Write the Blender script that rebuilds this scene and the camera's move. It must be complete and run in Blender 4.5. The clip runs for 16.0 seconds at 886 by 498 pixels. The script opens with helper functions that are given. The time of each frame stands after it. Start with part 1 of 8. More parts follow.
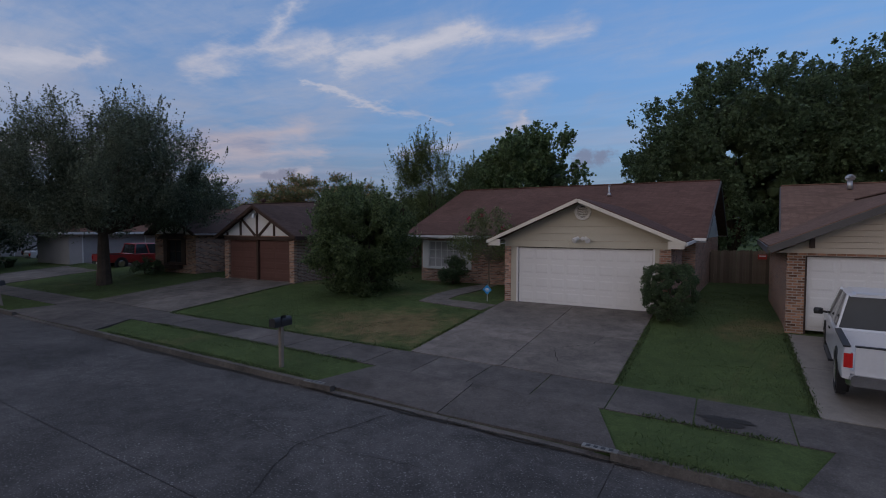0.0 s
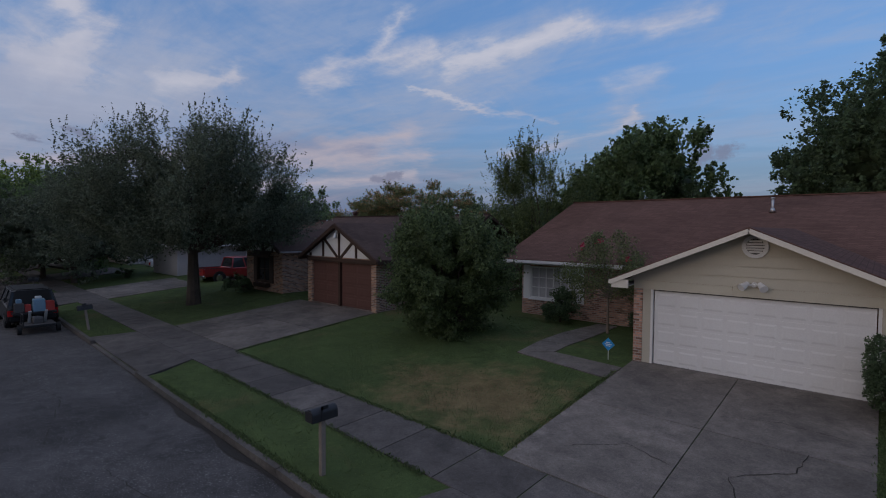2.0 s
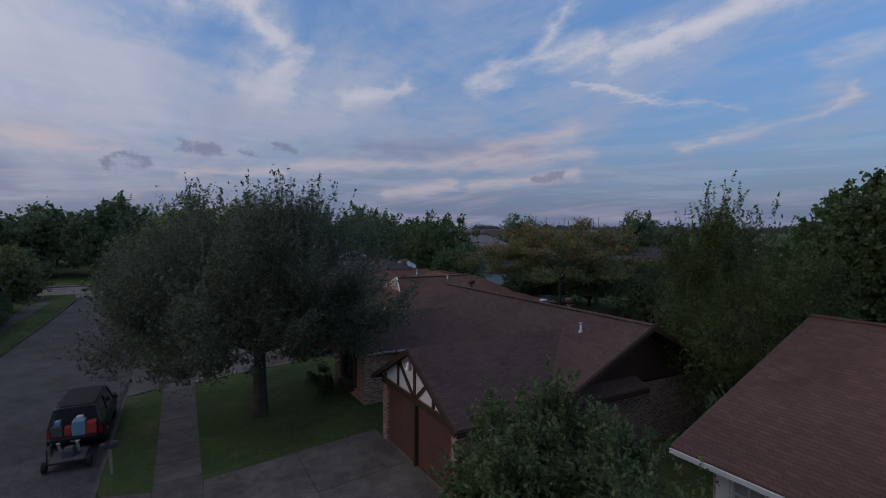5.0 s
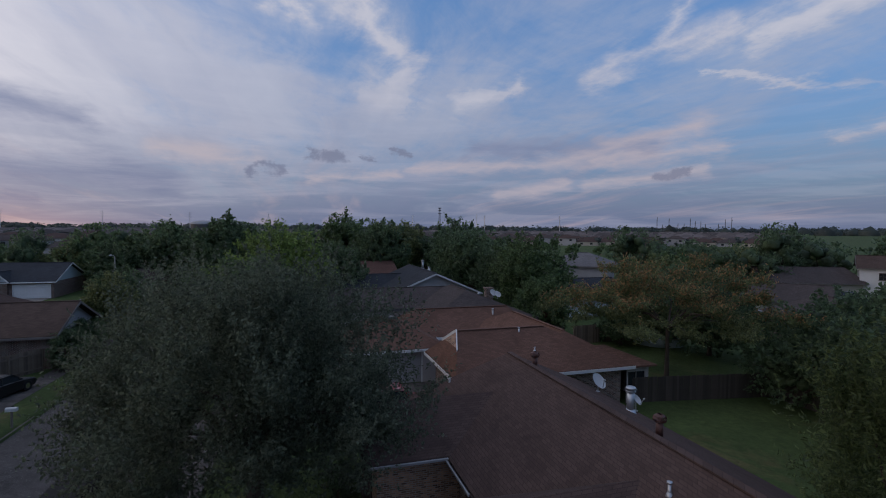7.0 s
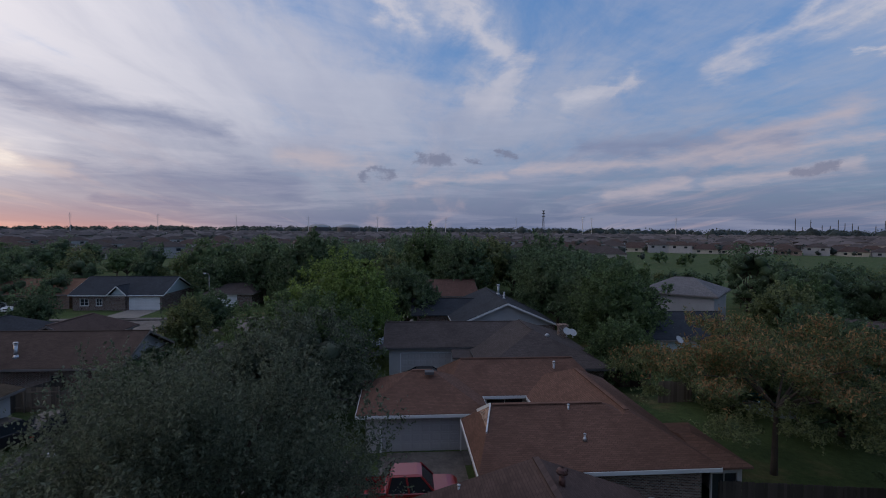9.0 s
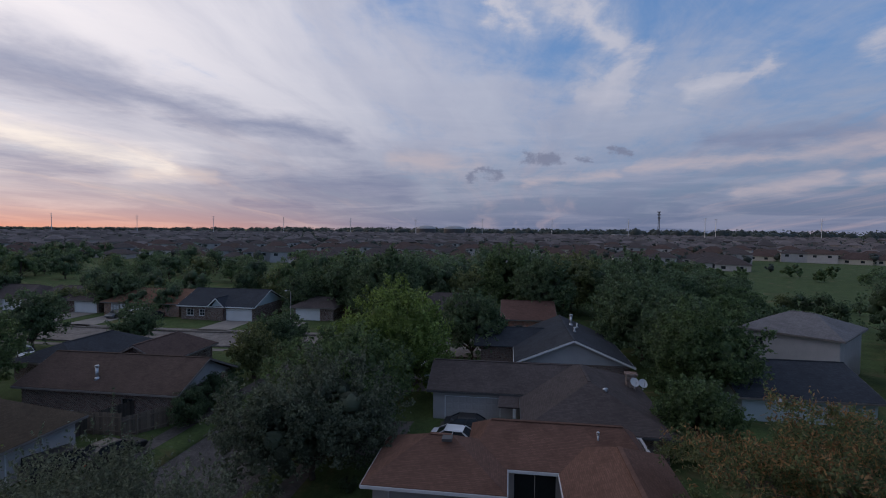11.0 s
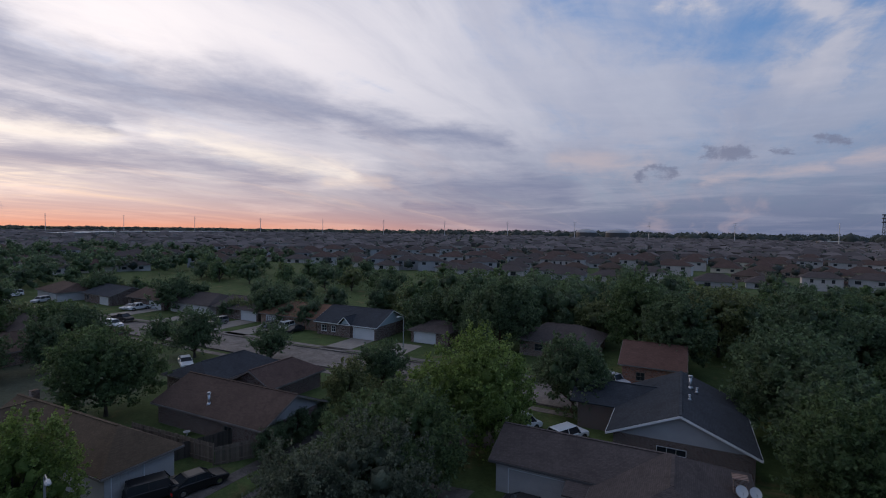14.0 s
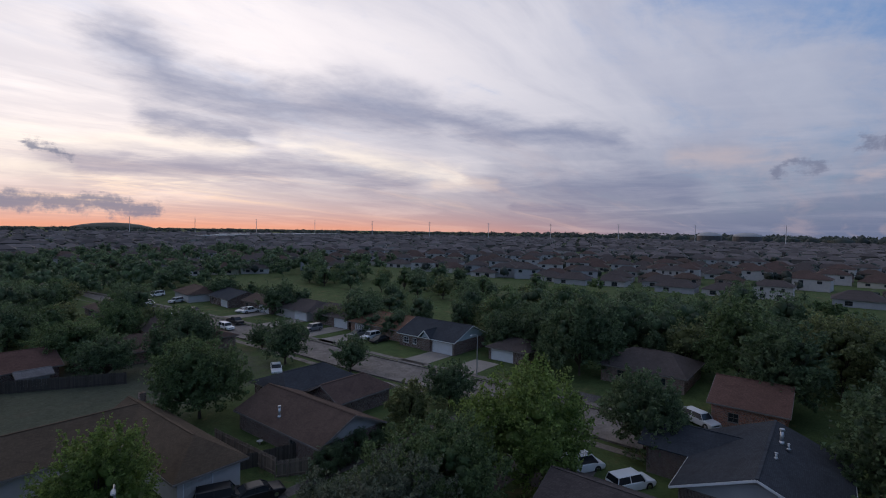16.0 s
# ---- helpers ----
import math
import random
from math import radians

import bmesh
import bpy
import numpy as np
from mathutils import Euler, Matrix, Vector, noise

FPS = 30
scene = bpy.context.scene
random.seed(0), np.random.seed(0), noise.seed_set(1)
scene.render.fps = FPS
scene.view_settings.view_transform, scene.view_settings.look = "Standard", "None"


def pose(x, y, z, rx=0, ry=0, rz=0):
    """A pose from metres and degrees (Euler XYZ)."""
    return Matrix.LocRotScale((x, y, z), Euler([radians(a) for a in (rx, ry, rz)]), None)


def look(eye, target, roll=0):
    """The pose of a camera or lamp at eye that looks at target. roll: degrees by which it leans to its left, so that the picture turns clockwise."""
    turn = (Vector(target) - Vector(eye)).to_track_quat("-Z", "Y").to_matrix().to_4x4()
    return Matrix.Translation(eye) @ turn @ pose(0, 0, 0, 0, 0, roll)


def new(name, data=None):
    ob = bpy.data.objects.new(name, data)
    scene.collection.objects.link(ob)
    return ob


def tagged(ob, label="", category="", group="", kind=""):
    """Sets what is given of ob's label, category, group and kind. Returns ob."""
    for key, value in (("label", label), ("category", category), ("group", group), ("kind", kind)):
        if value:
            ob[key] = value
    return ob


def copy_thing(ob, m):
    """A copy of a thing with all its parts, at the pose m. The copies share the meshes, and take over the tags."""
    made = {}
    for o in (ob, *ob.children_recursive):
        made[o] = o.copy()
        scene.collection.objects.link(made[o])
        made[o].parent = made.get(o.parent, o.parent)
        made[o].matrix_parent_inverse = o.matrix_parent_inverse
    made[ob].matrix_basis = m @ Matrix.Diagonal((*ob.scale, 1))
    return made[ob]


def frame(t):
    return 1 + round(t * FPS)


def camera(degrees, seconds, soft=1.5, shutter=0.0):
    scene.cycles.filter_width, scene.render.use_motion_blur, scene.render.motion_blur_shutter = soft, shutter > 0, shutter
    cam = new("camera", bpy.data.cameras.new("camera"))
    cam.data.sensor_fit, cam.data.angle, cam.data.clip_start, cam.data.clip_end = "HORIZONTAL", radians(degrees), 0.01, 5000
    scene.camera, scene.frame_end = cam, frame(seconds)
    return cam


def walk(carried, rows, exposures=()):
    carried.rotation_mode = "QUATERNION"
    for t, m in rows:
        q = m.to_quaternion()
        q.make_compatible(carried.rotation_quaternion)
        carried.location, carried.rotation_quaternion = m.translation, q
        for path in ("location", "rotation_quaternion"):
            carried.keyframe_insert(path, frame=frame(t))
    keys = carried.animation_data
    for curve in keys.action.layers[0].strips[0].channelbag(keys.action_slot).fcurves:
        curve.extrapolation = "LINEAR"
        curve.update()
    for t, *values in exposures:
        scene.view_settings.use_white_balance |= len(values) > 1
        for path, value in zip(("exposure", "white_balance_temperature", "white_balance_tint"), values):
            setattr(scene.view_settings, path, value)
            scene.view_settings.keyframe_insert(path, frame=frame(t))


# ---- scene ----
# ---- camera ----
LENS = 84.1
cam = camera(LENS, 16.0, 1.0)
# seconds, place, 90 + pitch, roll, yaw
PATH = [
    (0.0, 7.023, -18.082, 2.859, 87.62, -0.16, 29.93),
    (0.5, 6.533, -17.294, 2.911, 87.60, -0.15, 32.79),
    (1.0, 6.012, -16.379, 3.241, 87.67, -0.23, 35.88),
    (1.5, 5.484, -15.510, 3.488, 87.64, -0.26, 38.84),
    (2.0, 4.884, -14.596, 3.875, 87.69, -0.32, 41.79),
    (2.5, 4.184, -13.518, 4.523, 87.64, -0.31, 44.59),
    (3.0, 3.506, -12.465, 5.294, 87.62, -0.36, 47.47),
    (3.5, 2.827, -11.400, 6.078, 87.65, -0.39, 50.86),
    (4.0, 1.927, -10.075, 6.856, 87.63, -0.45, 54.03),
    (6.5, -3.547, -3.294, 10.163, 87.64, -0.44, 69.94),
    (7.0, -4.335, -2.065, 10.893, 87.64, -0.46, 73.14),
    (7.5, -5.218, -0.809, 11.584, 87.65, -0.50, 75.93),
    (8.0, -6.119, 0.461, 12.284, 87.67, -0.47, 78.98),
    (8.5, -7.036, 1.710, 12.980, 87.72, -0.52, 82.02),
    (9.0, -7.867, 2.899, 13.725, 87.76, -0.49, 85.28),
    (11.5, -11.950, 9.461, 17.625, 87.71, -0.66, 100.92),
    (12.0, -12.815, 10.609, 18.410, 87.71, -0.74, 104.24),
    (12.5, -13.725, 11.769, 19.179, 87.69, -0.78, 107.20),
    (13.0, -14.599, 12.939, 19.947, 87.70, -0.85, 109.91),
    (13.5, -15.410, 14.001, 20.707, 87.67, -0.83, 112.80),
    (14.0, -16.155, 15.038, 21.452, 87.71, -0.87, 116.17),
    (14.5, -16.937, 16.068, 22.179, 87.71, -0.87, 119.34),
    (15.0, -17.789, 17.085, 22.888, 87.72, -0.89, 122.19),
    (15.5, -18.614, 18.115, 23.556, 87.72, -0.91, 125.53),
    (16.0, -19.471, 19.241, 24.246, 87.74, -0.93, 128.55),
]
walk(cam, [(r[0], pose(*r[1:])) for r in PATH], exposures=[(0.0, 0.0), (16.0, 0.0)])

# ---- sky and sun ----
world = bpy.data.worlds.new("sky")
scene.world = world
world.use_nodes = True
WT = world.node_tree
WT.nodes.clear()


def nd(tree, kind, **vals):
    """A node with its inputs set by name or number."""
    n = tree.nodes.new(kind)
    for k, v in vals.items():
        if k == "op":
            n.operation = v
        elif k == "clamp":
            n.use_clamp = v
        else:
            key = int(k[1:]) if k[0] == "i" and k[1:].isdigit() else k.replace("_", " ")
            if hasattr(v, "links"):
                tree.links.new(v, n.inputs[key])
            else:
                n.inputs[key].default_value = v
    return n


def m2(tree, op, a, b=0.0, clamp=False):
    return nd(tree, "ShaderNodeMath", op=op, i0=a, i1=b, clamp=clamp).outputs[0]


def mixc(tree, fac, a, b, blend="MIX"):
    n = tree.nodes.new("ShaderNodeMixRGB")
    n.blend_type = blend
    for i, v in enumerate((fac, a, b)):
        if hasattr(v, "links"):
            tree.links.new(v, n.inputs[i])
        else:
            n.inputs[i].default_value = v if i == 0 else (*v[:3], 1)
    return n.outputs[0]


def ramp(tree, fac, lo, hi, smooth=True):
    n = nd(tree, "ShaderNodeMapRange", i0=fac, i1=lo, i2=hi, i3=0.0, i4=1.0)
    n.interpolation_type = "SMOOTHSTEP" if smooth else "LINEAR"
    return n.outputs[0]


def vec3(tree, x, y, z=0.0):
    return nd(tree, "ShaderNodeCombineXYZ", i0=x, i1=y, i2=z).outputs[0]


def tnoise(tree, vec, scale, detail=6.0, rough=0.55, distort=0.0):
    return nd(tree, "ShaderNodeTexNoise", Vector=vec, Scale=scale, Detail=detail, Roughness=rough, Distortion=distort).outputs["Fac"]


SUN_YAW, SUN_EL = 163.0, 4.0
sun_dir = Vector((-math.sin(radians(SUN_YAW)), math.cos(radians(SUN_YAW)), 0))

sky = nd(WT, "ShaderNodeTexSky")
sky.sky_type = "NISHITA"
sky.sun_disc = False
sky.sun_elevation = radians(SUN_EL)
sky.sun_rotation = radians(-SUN_YAW)
sky.air_density, sky.dust_density, sky.ozone_density = 1.0, 0.6, 2.0

way = nd(WT, "ShaderNodeTexCoord").outputs["Generated"]
sx, sy, sz = nd(WT, "ShaderNodeSeparateXYZ", i0=way).outputs
up = m2(WT, "MAXIMUM", sz, 0.0)
den = m2(WT, "ADD", up, 0.11)
pu, pv = m2(WT, "DIVIDE", sx, den), m2(WT, "DIVIDE", sy, den)
# how near the sunset a direction lies, 0 to 1
tow = m2(WT, "ADD", m2(WT, "MULTIPLY", m2(WT, "ADD", m2(WT, "MULTIPLY", sx, sun_dir.x), m2(WT, "MULTIPLY", sy, sun_dir.y)), 0.5), 0.5, True)
tow2 = m2(WT, "POWER", tow, 4.6)

base = mixc(WT, 1.0, sky.outputs[0], (0.40, 0.47, 0.62), "MULTIPLY")
base = mixc(WT, 0.72, base, (0.095, 0.205, 0.445))
# a slow warp that bends the streaks
wob = nd(WT, "ShaderNodeTexNoise", Vector=vec3(WT, pu, pv, 0.0), Scale=0.55, Detail=4.0, Roughness=0.55).outputs["Color"]
wob = nd(WT, "ShaderNodeVectorMath", op="SUBTRACT", i0=wob, i1=(0.5, 0.5, 0.5)).outputs[0]
place = nd(WT, "ShaderNodeVectorMath", op="ADD", i0=vec3(WT, pu, pv, 0.0), i1=nd(WT, "ShaderNodeVectorMath", op="SCALE", i0=wob, Scale=0.55).outputs[0]).outputs[0]
qx, qy, qz = nd(WT, "ShaderNodeSeparateXYZ", i0=place).outputs


def streaks(along, side, seed, scale, detail=8.0, rough=0.6):
    """Noise drawn out along the wind, which blows along x."""
    return tnoise(WT, vec3(WT, m2(WT, "MULTIPLY", qx, along), m2(WT, "MULTIPLY", qy, side), seed), scale, detail, rough, 0.35)


wisp = streaks(0.50, 1.30, 3.3, 1.5, 10, 0.62)
veil = streaks(0.25, 0.42, 8.1, 1.2, 5, 0.5)
fine = streaks(1.2, 3.4, 1.7, 2.2, 8, 0.65)
cross = tnoise(WT, vec3(WT, m2(WT, "ADD", m2(WT, "MULTIPLY", qx, 1.1), m2(WT, "MULTIPLY", qy, 0.9)), m2(WT, "SUBTRACT", m2(WT, "MULTIPLY", qy, 0.5), m2(WT, "MULTIPLY", qx, 0.6)), 4.4), 2.0, 9, 0.66, 0.8)
shred = m2(WT, "ADD", m2(WT, "MULTIPLY", fine, 0.5), m2(WT, "MULTIPLY", cross, 0.5))

# heading and height of a direction in degrees, bent a little by the wind
az0 = m2(WT, "MULTIPLY", m2(WT, "ARCTAN2", m2(WT, "MULTIPLY", sx, -1.0), sy), 57.2958)
el0 = m2(WT, "MULTIPLY", m2(WT, "ARCSINE", sz), 57.2958)
kn = nd(WT, "ShaderNodeTexNoise", Vector=vec3(WT, pu, pv, 2.0), Scale=2.6, Detail=6.0, Roughness=0.62).outputs["Color"]
kx, ky_, kz = nd(WT, "ShaderNodeSeparateXYZ", i0=nd(WT, "ShaderNodeVectorMath", op="SUBTRACT", i0=kn, i1=(0.5, 0.5, 0.5)).outputs[0]).outputs
bend = m2(WT, "ADD", 0.12, m2(WT, "MULTIPLY", el0, 0.055))
az = m2(WT, "ADD", az0, m2(WT, "MULTIPLY", kx, m2(WT, "MULTIPLY", bend, 8.0)))
el = m2(WT, "ADD", el0, m2(WT, "MULTIPLY", ky_, m2(WT, "MULTIPLY", bend, 5.0)))


def stroke(a, b, width):
    """How near a direction lies to a line between two others, 1 on it and 0 past its width."""
    ab = (b[0] - a[0], b[1] - a[1])
    l2 = ab[0] ** 2 + ab[1] ** 2
    px_, py_ = m2(WT, "SUBTRACT", az, a[0]), m2(WT, "SUBTRACT", el, a[1])
    t_ = m2(WT, "DIVIDE", m2(WT, "ADD", m2(WT, "MULTIPLY", px_, ab[0]), m2(WT, "MULTIPLY", py_, ab[1])), l2, True)
    ex, ey = m2(WT, "SUBTRACT", px_, m2(WT, "MULTIPLY", t_, ab[0])), m2(WT, "SUBTRACT", py_, m2(WT, "MULTIPLY", t_, ab[1]))
    dist = m2(WT, "SQRT", m2(WT, "ADD", m2(WT, "MULTIPLY", ex, ex), m2(WT, "MULTIPLY", ey, ey)))
    return m2(WT, "SUBTRACT", 1.0, m2(WT, "DIVIDE", dist, width), True)


def clouds(paths, grow, n=None, lo=0.0, hi=1.0, k=1.0):
    """The strongest of some clouds, each a broken line of (heading, height) with a half width; n tears their edges."""
    out = None
    for path, w in paths:
        for a, b in zip(path, path[1:]):
            q = stroke(a, b, w * grow)
            out = q if out is None else m2(WT, "MAXIMUM", out, q)
    if n is not None:
        out = m2(WT, "ADD", m2(WT, "MULTIPLY", out, k), m2(WT, "MULTIPLY", n, 1.0 - k))
    return ramp(WT, out, lo, hi)


# broad pale veils and the blue left open between them
VEILS = [([(140.0, 20.0), (114.2, 17.0), (97.2, 14.1)], 8.5), ([(133.2, 13.0), (109.9, 11.5), (94.0, 11.0)], 5.9), ([(92.0, 13.0), (80.0, 10.5), (60.0, 10.0)], 5.0)]
GAPS = [([(104.0, 24.5), (96.0, 22.0), (86.5, 19.6)], 3.0), ([(74.0, 26.0), (66.0, 22.0)], 4.0), ([(20.7, 18.8), (9.2, 12.5), (-12.0, 12.0)], 6.5), ([(38.3, 10.8), (23.0, 12.4)], 2.2), ([(16.2, 17.4), (10.7, 8.9)], 5.0)]
# light wisps
WISPS = [([(84.5, 24.7), (81.2, 21.4), (77.9, 17.9), (78.4, 14.9), (81.1, 14.2)], 2.0), ([(71.6, 13.9), (65.1, 16.0)], 0.9), ([(91.6, 24.5), (89.0, 22.5)], 1.2),
         ([(55.5, 16.1), (52.5, 17.9), (42.9, 19.2)], 1.3), ([(50.6, 18.5), (46.8, 22.4)], 1.0), ([(41.6, 17.8), (34.8, 19.8), (28.6, 22.0), (14.5, 21.7)], 1.3),
         ([(34.6, 8.5), (24.0, 10.6), (20.0, 12.7)], 0.7), ([(22.3, 14.5), (18.7, 15.5)], 1.5)]
TRAIL = [([(46.7, 15.6), (38.4, 14.0), (29.4, 12.1)], 0.5)]
# level bands lit from below
BANDS = [([(61.5, 7.3), (46.0, 10.7)], 1.0), ([(57.0, 4.9), (45.3, 6.2)], 0.6), ([(88.2, 5.5), (78.4, 6.1)], 0.6), ([(76.5, 7.0), (61.0, 7.3)], 0.6), ([(66.6, 4.0), (59.6, 5.0)], 0.7), ([(130.0, 5.2), (122.5, 5.4)], 0.6),
         ([(103.0, 7.9), (94.0, 7.2)], 1.1), ([(55.8, 7.7), (43.8, 8.4)], 0.8)]
EMBERS = [([(174.0, 7.0), (160.0, 8.4), (150.7, 8.4)], 0.9), ([(146.0, 9.4), (136.0, 7.4), (127.0, 6.0)], 1.0), ([(178.0, 5.6), (166.0, 4.6)], 0.8)]
# grey-blue swaths
SWATHS = [([(161.5, 17.5), (157.1, 14.0), (149.6, 12.6), (140.6, 13.7), (131.0, 12.9)], 2.1), ([(131.0, 12.9), (121.2, 11.3), (109.0, 10.0)], 1.2), ([(159.1, 10.4), (150.7, 9.8)], 1.2), ([(166.8, 5.6), (155.0, 5.8), (143.0, 6.5), (132.8, 5.3)], 1.5),
          ([(122.4, 5.5), (103.1, 4.6)], 1.5), ([(120.4, 2.8), (112.8, 2.4)], 0.5), ([(69.7, 9.2), (50.2, 8.7)], 0.9), ([(190.0, 10.0), (176.0, 5.0)], 2.0)]
# small ragged clouds near the horizon, dark against the light
SCUDS = [([(176.0, 1.7), (166.7, 2.0), (159.1, 1.5)], 0.85), ([(164.6, 2.5), (161.0, 2.3)], 0.5), ([(168.2, 7.0), (165.8, 6.3)], 0.6), ([(94.8, 5.8), (93.5, 6.8), (91.3, 6.3)], 0.6), ([(88.2, 8.5), (86.2, 8.0), (84.3, 7.7)], 0.65),
         ([(78.8, 9.3), (77.5, 8.6)], 0.5), ([(50.1, 5.7), (47.0, 6.0)], 0.5), ([(15.3, 7.6), (12.0, 8.0)], 0.9), ([(82.3, 8.1), (81.4, 8.1)], 0.35)]

soft = m2(WT, "ADD", m2(WT, "MULTIPLY", wisp, 0.6), m2(WT, "MULTIPLY", cross, 0.4))
fsoft = m2(WT, "ADD", 0.5, m2(WT, "MULTIPLY", m2(WT, "SUBTRACT", soft, 0.5), 2.2))
dens = m2(WT, "ADD", m2(WT, "ADD", m2(WT, "MULTIPLY", wisp, 0.72), m2(WT, "MULTIPLY", veil, 0.34)), m2(WT, "MULTIPLY", fine, 0.24))
dens = m2(WT, "ADD", dens, m2(WT, "MULTIPLY", m2(WT, "SUBTRACT", cross, 0.5), 0.34))
dens = m2(WT, "ADD", dens, m2(WT, "MULTIPLY", tow, 0.34))
# extra thin cloud overhead, above the view, added to brighten the ground
dens = m2(WT, "ADD", dens, m2(WT, "MULTIPLY", ramp(WT, up, 0.46, 0.80), 0.08))
dens = m2(WT, "ADD", dens, m2(WT, "MULTIPLY", clouds(VEILS, 1.7), 0.12))
dens = m2(WT, "SUBTRACT", dens, m2(WT, "MULTIPLY", clouds(GAPS, 1.9), 0.11))
cover = ramp(WT, dens, 0.55, 1.03)
fibre = m2(WT, "ADD", 0.5, m2(WT, "MULTIPLY", m2(WT, "SUBTRACT", shred, 0.5), 2.0))
bm_ = m2(WT, "MAXIMUM", clouds(WISPS, 2.4, fibre, 0.36, 0.98, 0.62), m2(WT, "MULTIPLY", clouds(TRAIL, 1.5, fibre, 0.38, 0.95, 0.68), 0.7))
cover = m2(WT, "ADD", cover, m2(WT, "MULTIPLY", bm_, 0.70), True)
ccol = mixc(WT, tow2, (0.40, 0.45, 0.59), (1.38, 1.24, 1.19))
ccol = mixc(WT, m2(WT, "MULTIPLY", bm_, 0.75), ccol, (0.72, 0.69, 0.74))
grain = ramp(WT, streaks(0.32, 0.95, 6.6, 1.6, 7, 0.58), 0.34, 0.66)
ccol = mixc(WT, m2(WT, "MULTIPLY", m2(WT, "SUBTRACT", 1.0, grain), 0.34), ccol, (0.30, 0.33, 0.48))
col = mixc(WT, m2(WT, "MULTIPLY", cover, 0.90), base, ccol)
# grey-blue layers in front of the bright part, and the swaths
lay = streaks(0.30, 1.05, 5.5, 1.25, 8, 0.58)
layer = m2(WT, "MULTIPLY", ramp(WT, lay, 0.52, 0.68), m2(WT, "MULTIPLY", ramp(WT, tow, 0.40, 0.8), 0.30))
layer = m2(WT, "MAXIMUM", layer, m2(WT, "MULTIPLY", clouds(SWATHS, 2.8, fsoft, 0.32, 0.92, 0.63), 0.84))
col = mixc(WT, layer, col, (0.23, 0.275, 0.43))
# haze low down: lilac, turning orange below the sunset
low = m2(WT, "POWER", m2(WT, "SUBTRACT", 1.0, up), 9.5)
hcol = mixc(WT, m2(WT, "POWER", tow, 7.0), (0.140, 0.172, 0.290), (0.54, 0.44, 0.48))
haze = m2(WT, "MULTIPLY", low, m2(WT, "ADD", m2(WT, "MULTIPLY", wisp, 0.5), 0.62), True)
col = mixc(WT, haze, col, hcol)
tow9 = m2(WT, "POWER", tow, 9.0)
# level bands of cloud low over the horizon
band = tnoise(WT, vec3(WT, m2(WT, "MULTIPLY", sx, 2.2), m2(WT, "MULTIPLY", sy, 2.2), m2(WT, "MULTIPLY", sz, 25.0)), 1.5, 7, 0.60, 0.5)
bandc = mixc(WT, ramp(WT, band, 0.44, 0.64), mixc(WT, tow9, (0.138, 0.172, 0.288), (0.46, 0.40, 0.46)), mixc(WT, tow9, (0.260, 0.278, 0.395), (1.25, 1.04, 0.92)))
col = mixc(WT, m2(WT, "MULTIPLY", m2(WT, "POWER", m2(WT, "SUBTRACT", 1.0, up), 6.5), m2(WT, "SUBTRACT", 0.74, m2(WT, "MULTIPLY", tow2, 0.38))), col, bandc)
pink = m2(WT, "MULTIPLY", m2(WT, "MULTIPLY", ramp(WT, streaks(0.22, 1.3, 12.2, 1.2), 0.52, 0.70), m2(WT, "POWER", m2(WT, "SUBTRACT", 1.0, up), 7.0)), 0.40)
col = mixc(WT, pink, col, mixc(WT, tow9, (0.50, 0.39, 0.43), (1.40, 1.02, 0.76)))
col = mixc(WT, m2(WT, "MULTIPLY", clouds(BANDS, 2.5, fsoft, 0.34, 1.0, 0.58), 0.80), col, mixc(WT, tow9, (0.50, 0.44, 0.49), (1.10, 0.90, 0.76)))
col = mixc(WT, m2(WT, "MULTIPLY", clouds(EMBERS, 2.4, fsoft, 0.34, 1.0, 0.56), 0.62), col, (1.30, 1.14, 0.97))
glow = m2(WT, "POWER", m2(WT, "SUBTRACT", 1.0, up), 32.0)
gcol = mixc(WT, m2(WT, "POWER", tow, 2.0), (0.36, 0.27, 0.34), (0.95, 0.40, 0.25))
col = mixc(WT, m2(WT, "MULTIPLY", glow, m2(WT, "MULTIPLY", ramp(WT, tow, 0.70, 1.0), 0.9)), col, gcol)
puff = m2(WT, "ADD", m2(WT, "MULTIPLY", m2(WT, "SUBTRACT", tnoise(WT, way, 34.0, 7, 0.70), 0.5), 1.9), 0.5)
col = mixc(WT, m2(WT, "MULTIPLY", clouds(SCUDS, 2.3, puff, 0.46, 0.74, 0.52), 0.78), col, (0.19, 0.21, 0.31))
bg = nd(WT, "ShaderNodeBackground", Color=col, Strength=0.95)
wout = nd(WT, "ShaderNodeOutputWorld", Surface=bg.outputs[0])

sun = new("sun", bpy.data.lights.new("sun", "SUN"))
sun.data.energy, sun.data.angle, sun.data.color = 0.25, radians(14), (1.0, 0.72, 0.52)
sun.matrix_world = look(sun_dir * 50 + Vector((0, 0, 50 * math.tan(radians(SUN_EL + 3)))), (0, 0, 0))

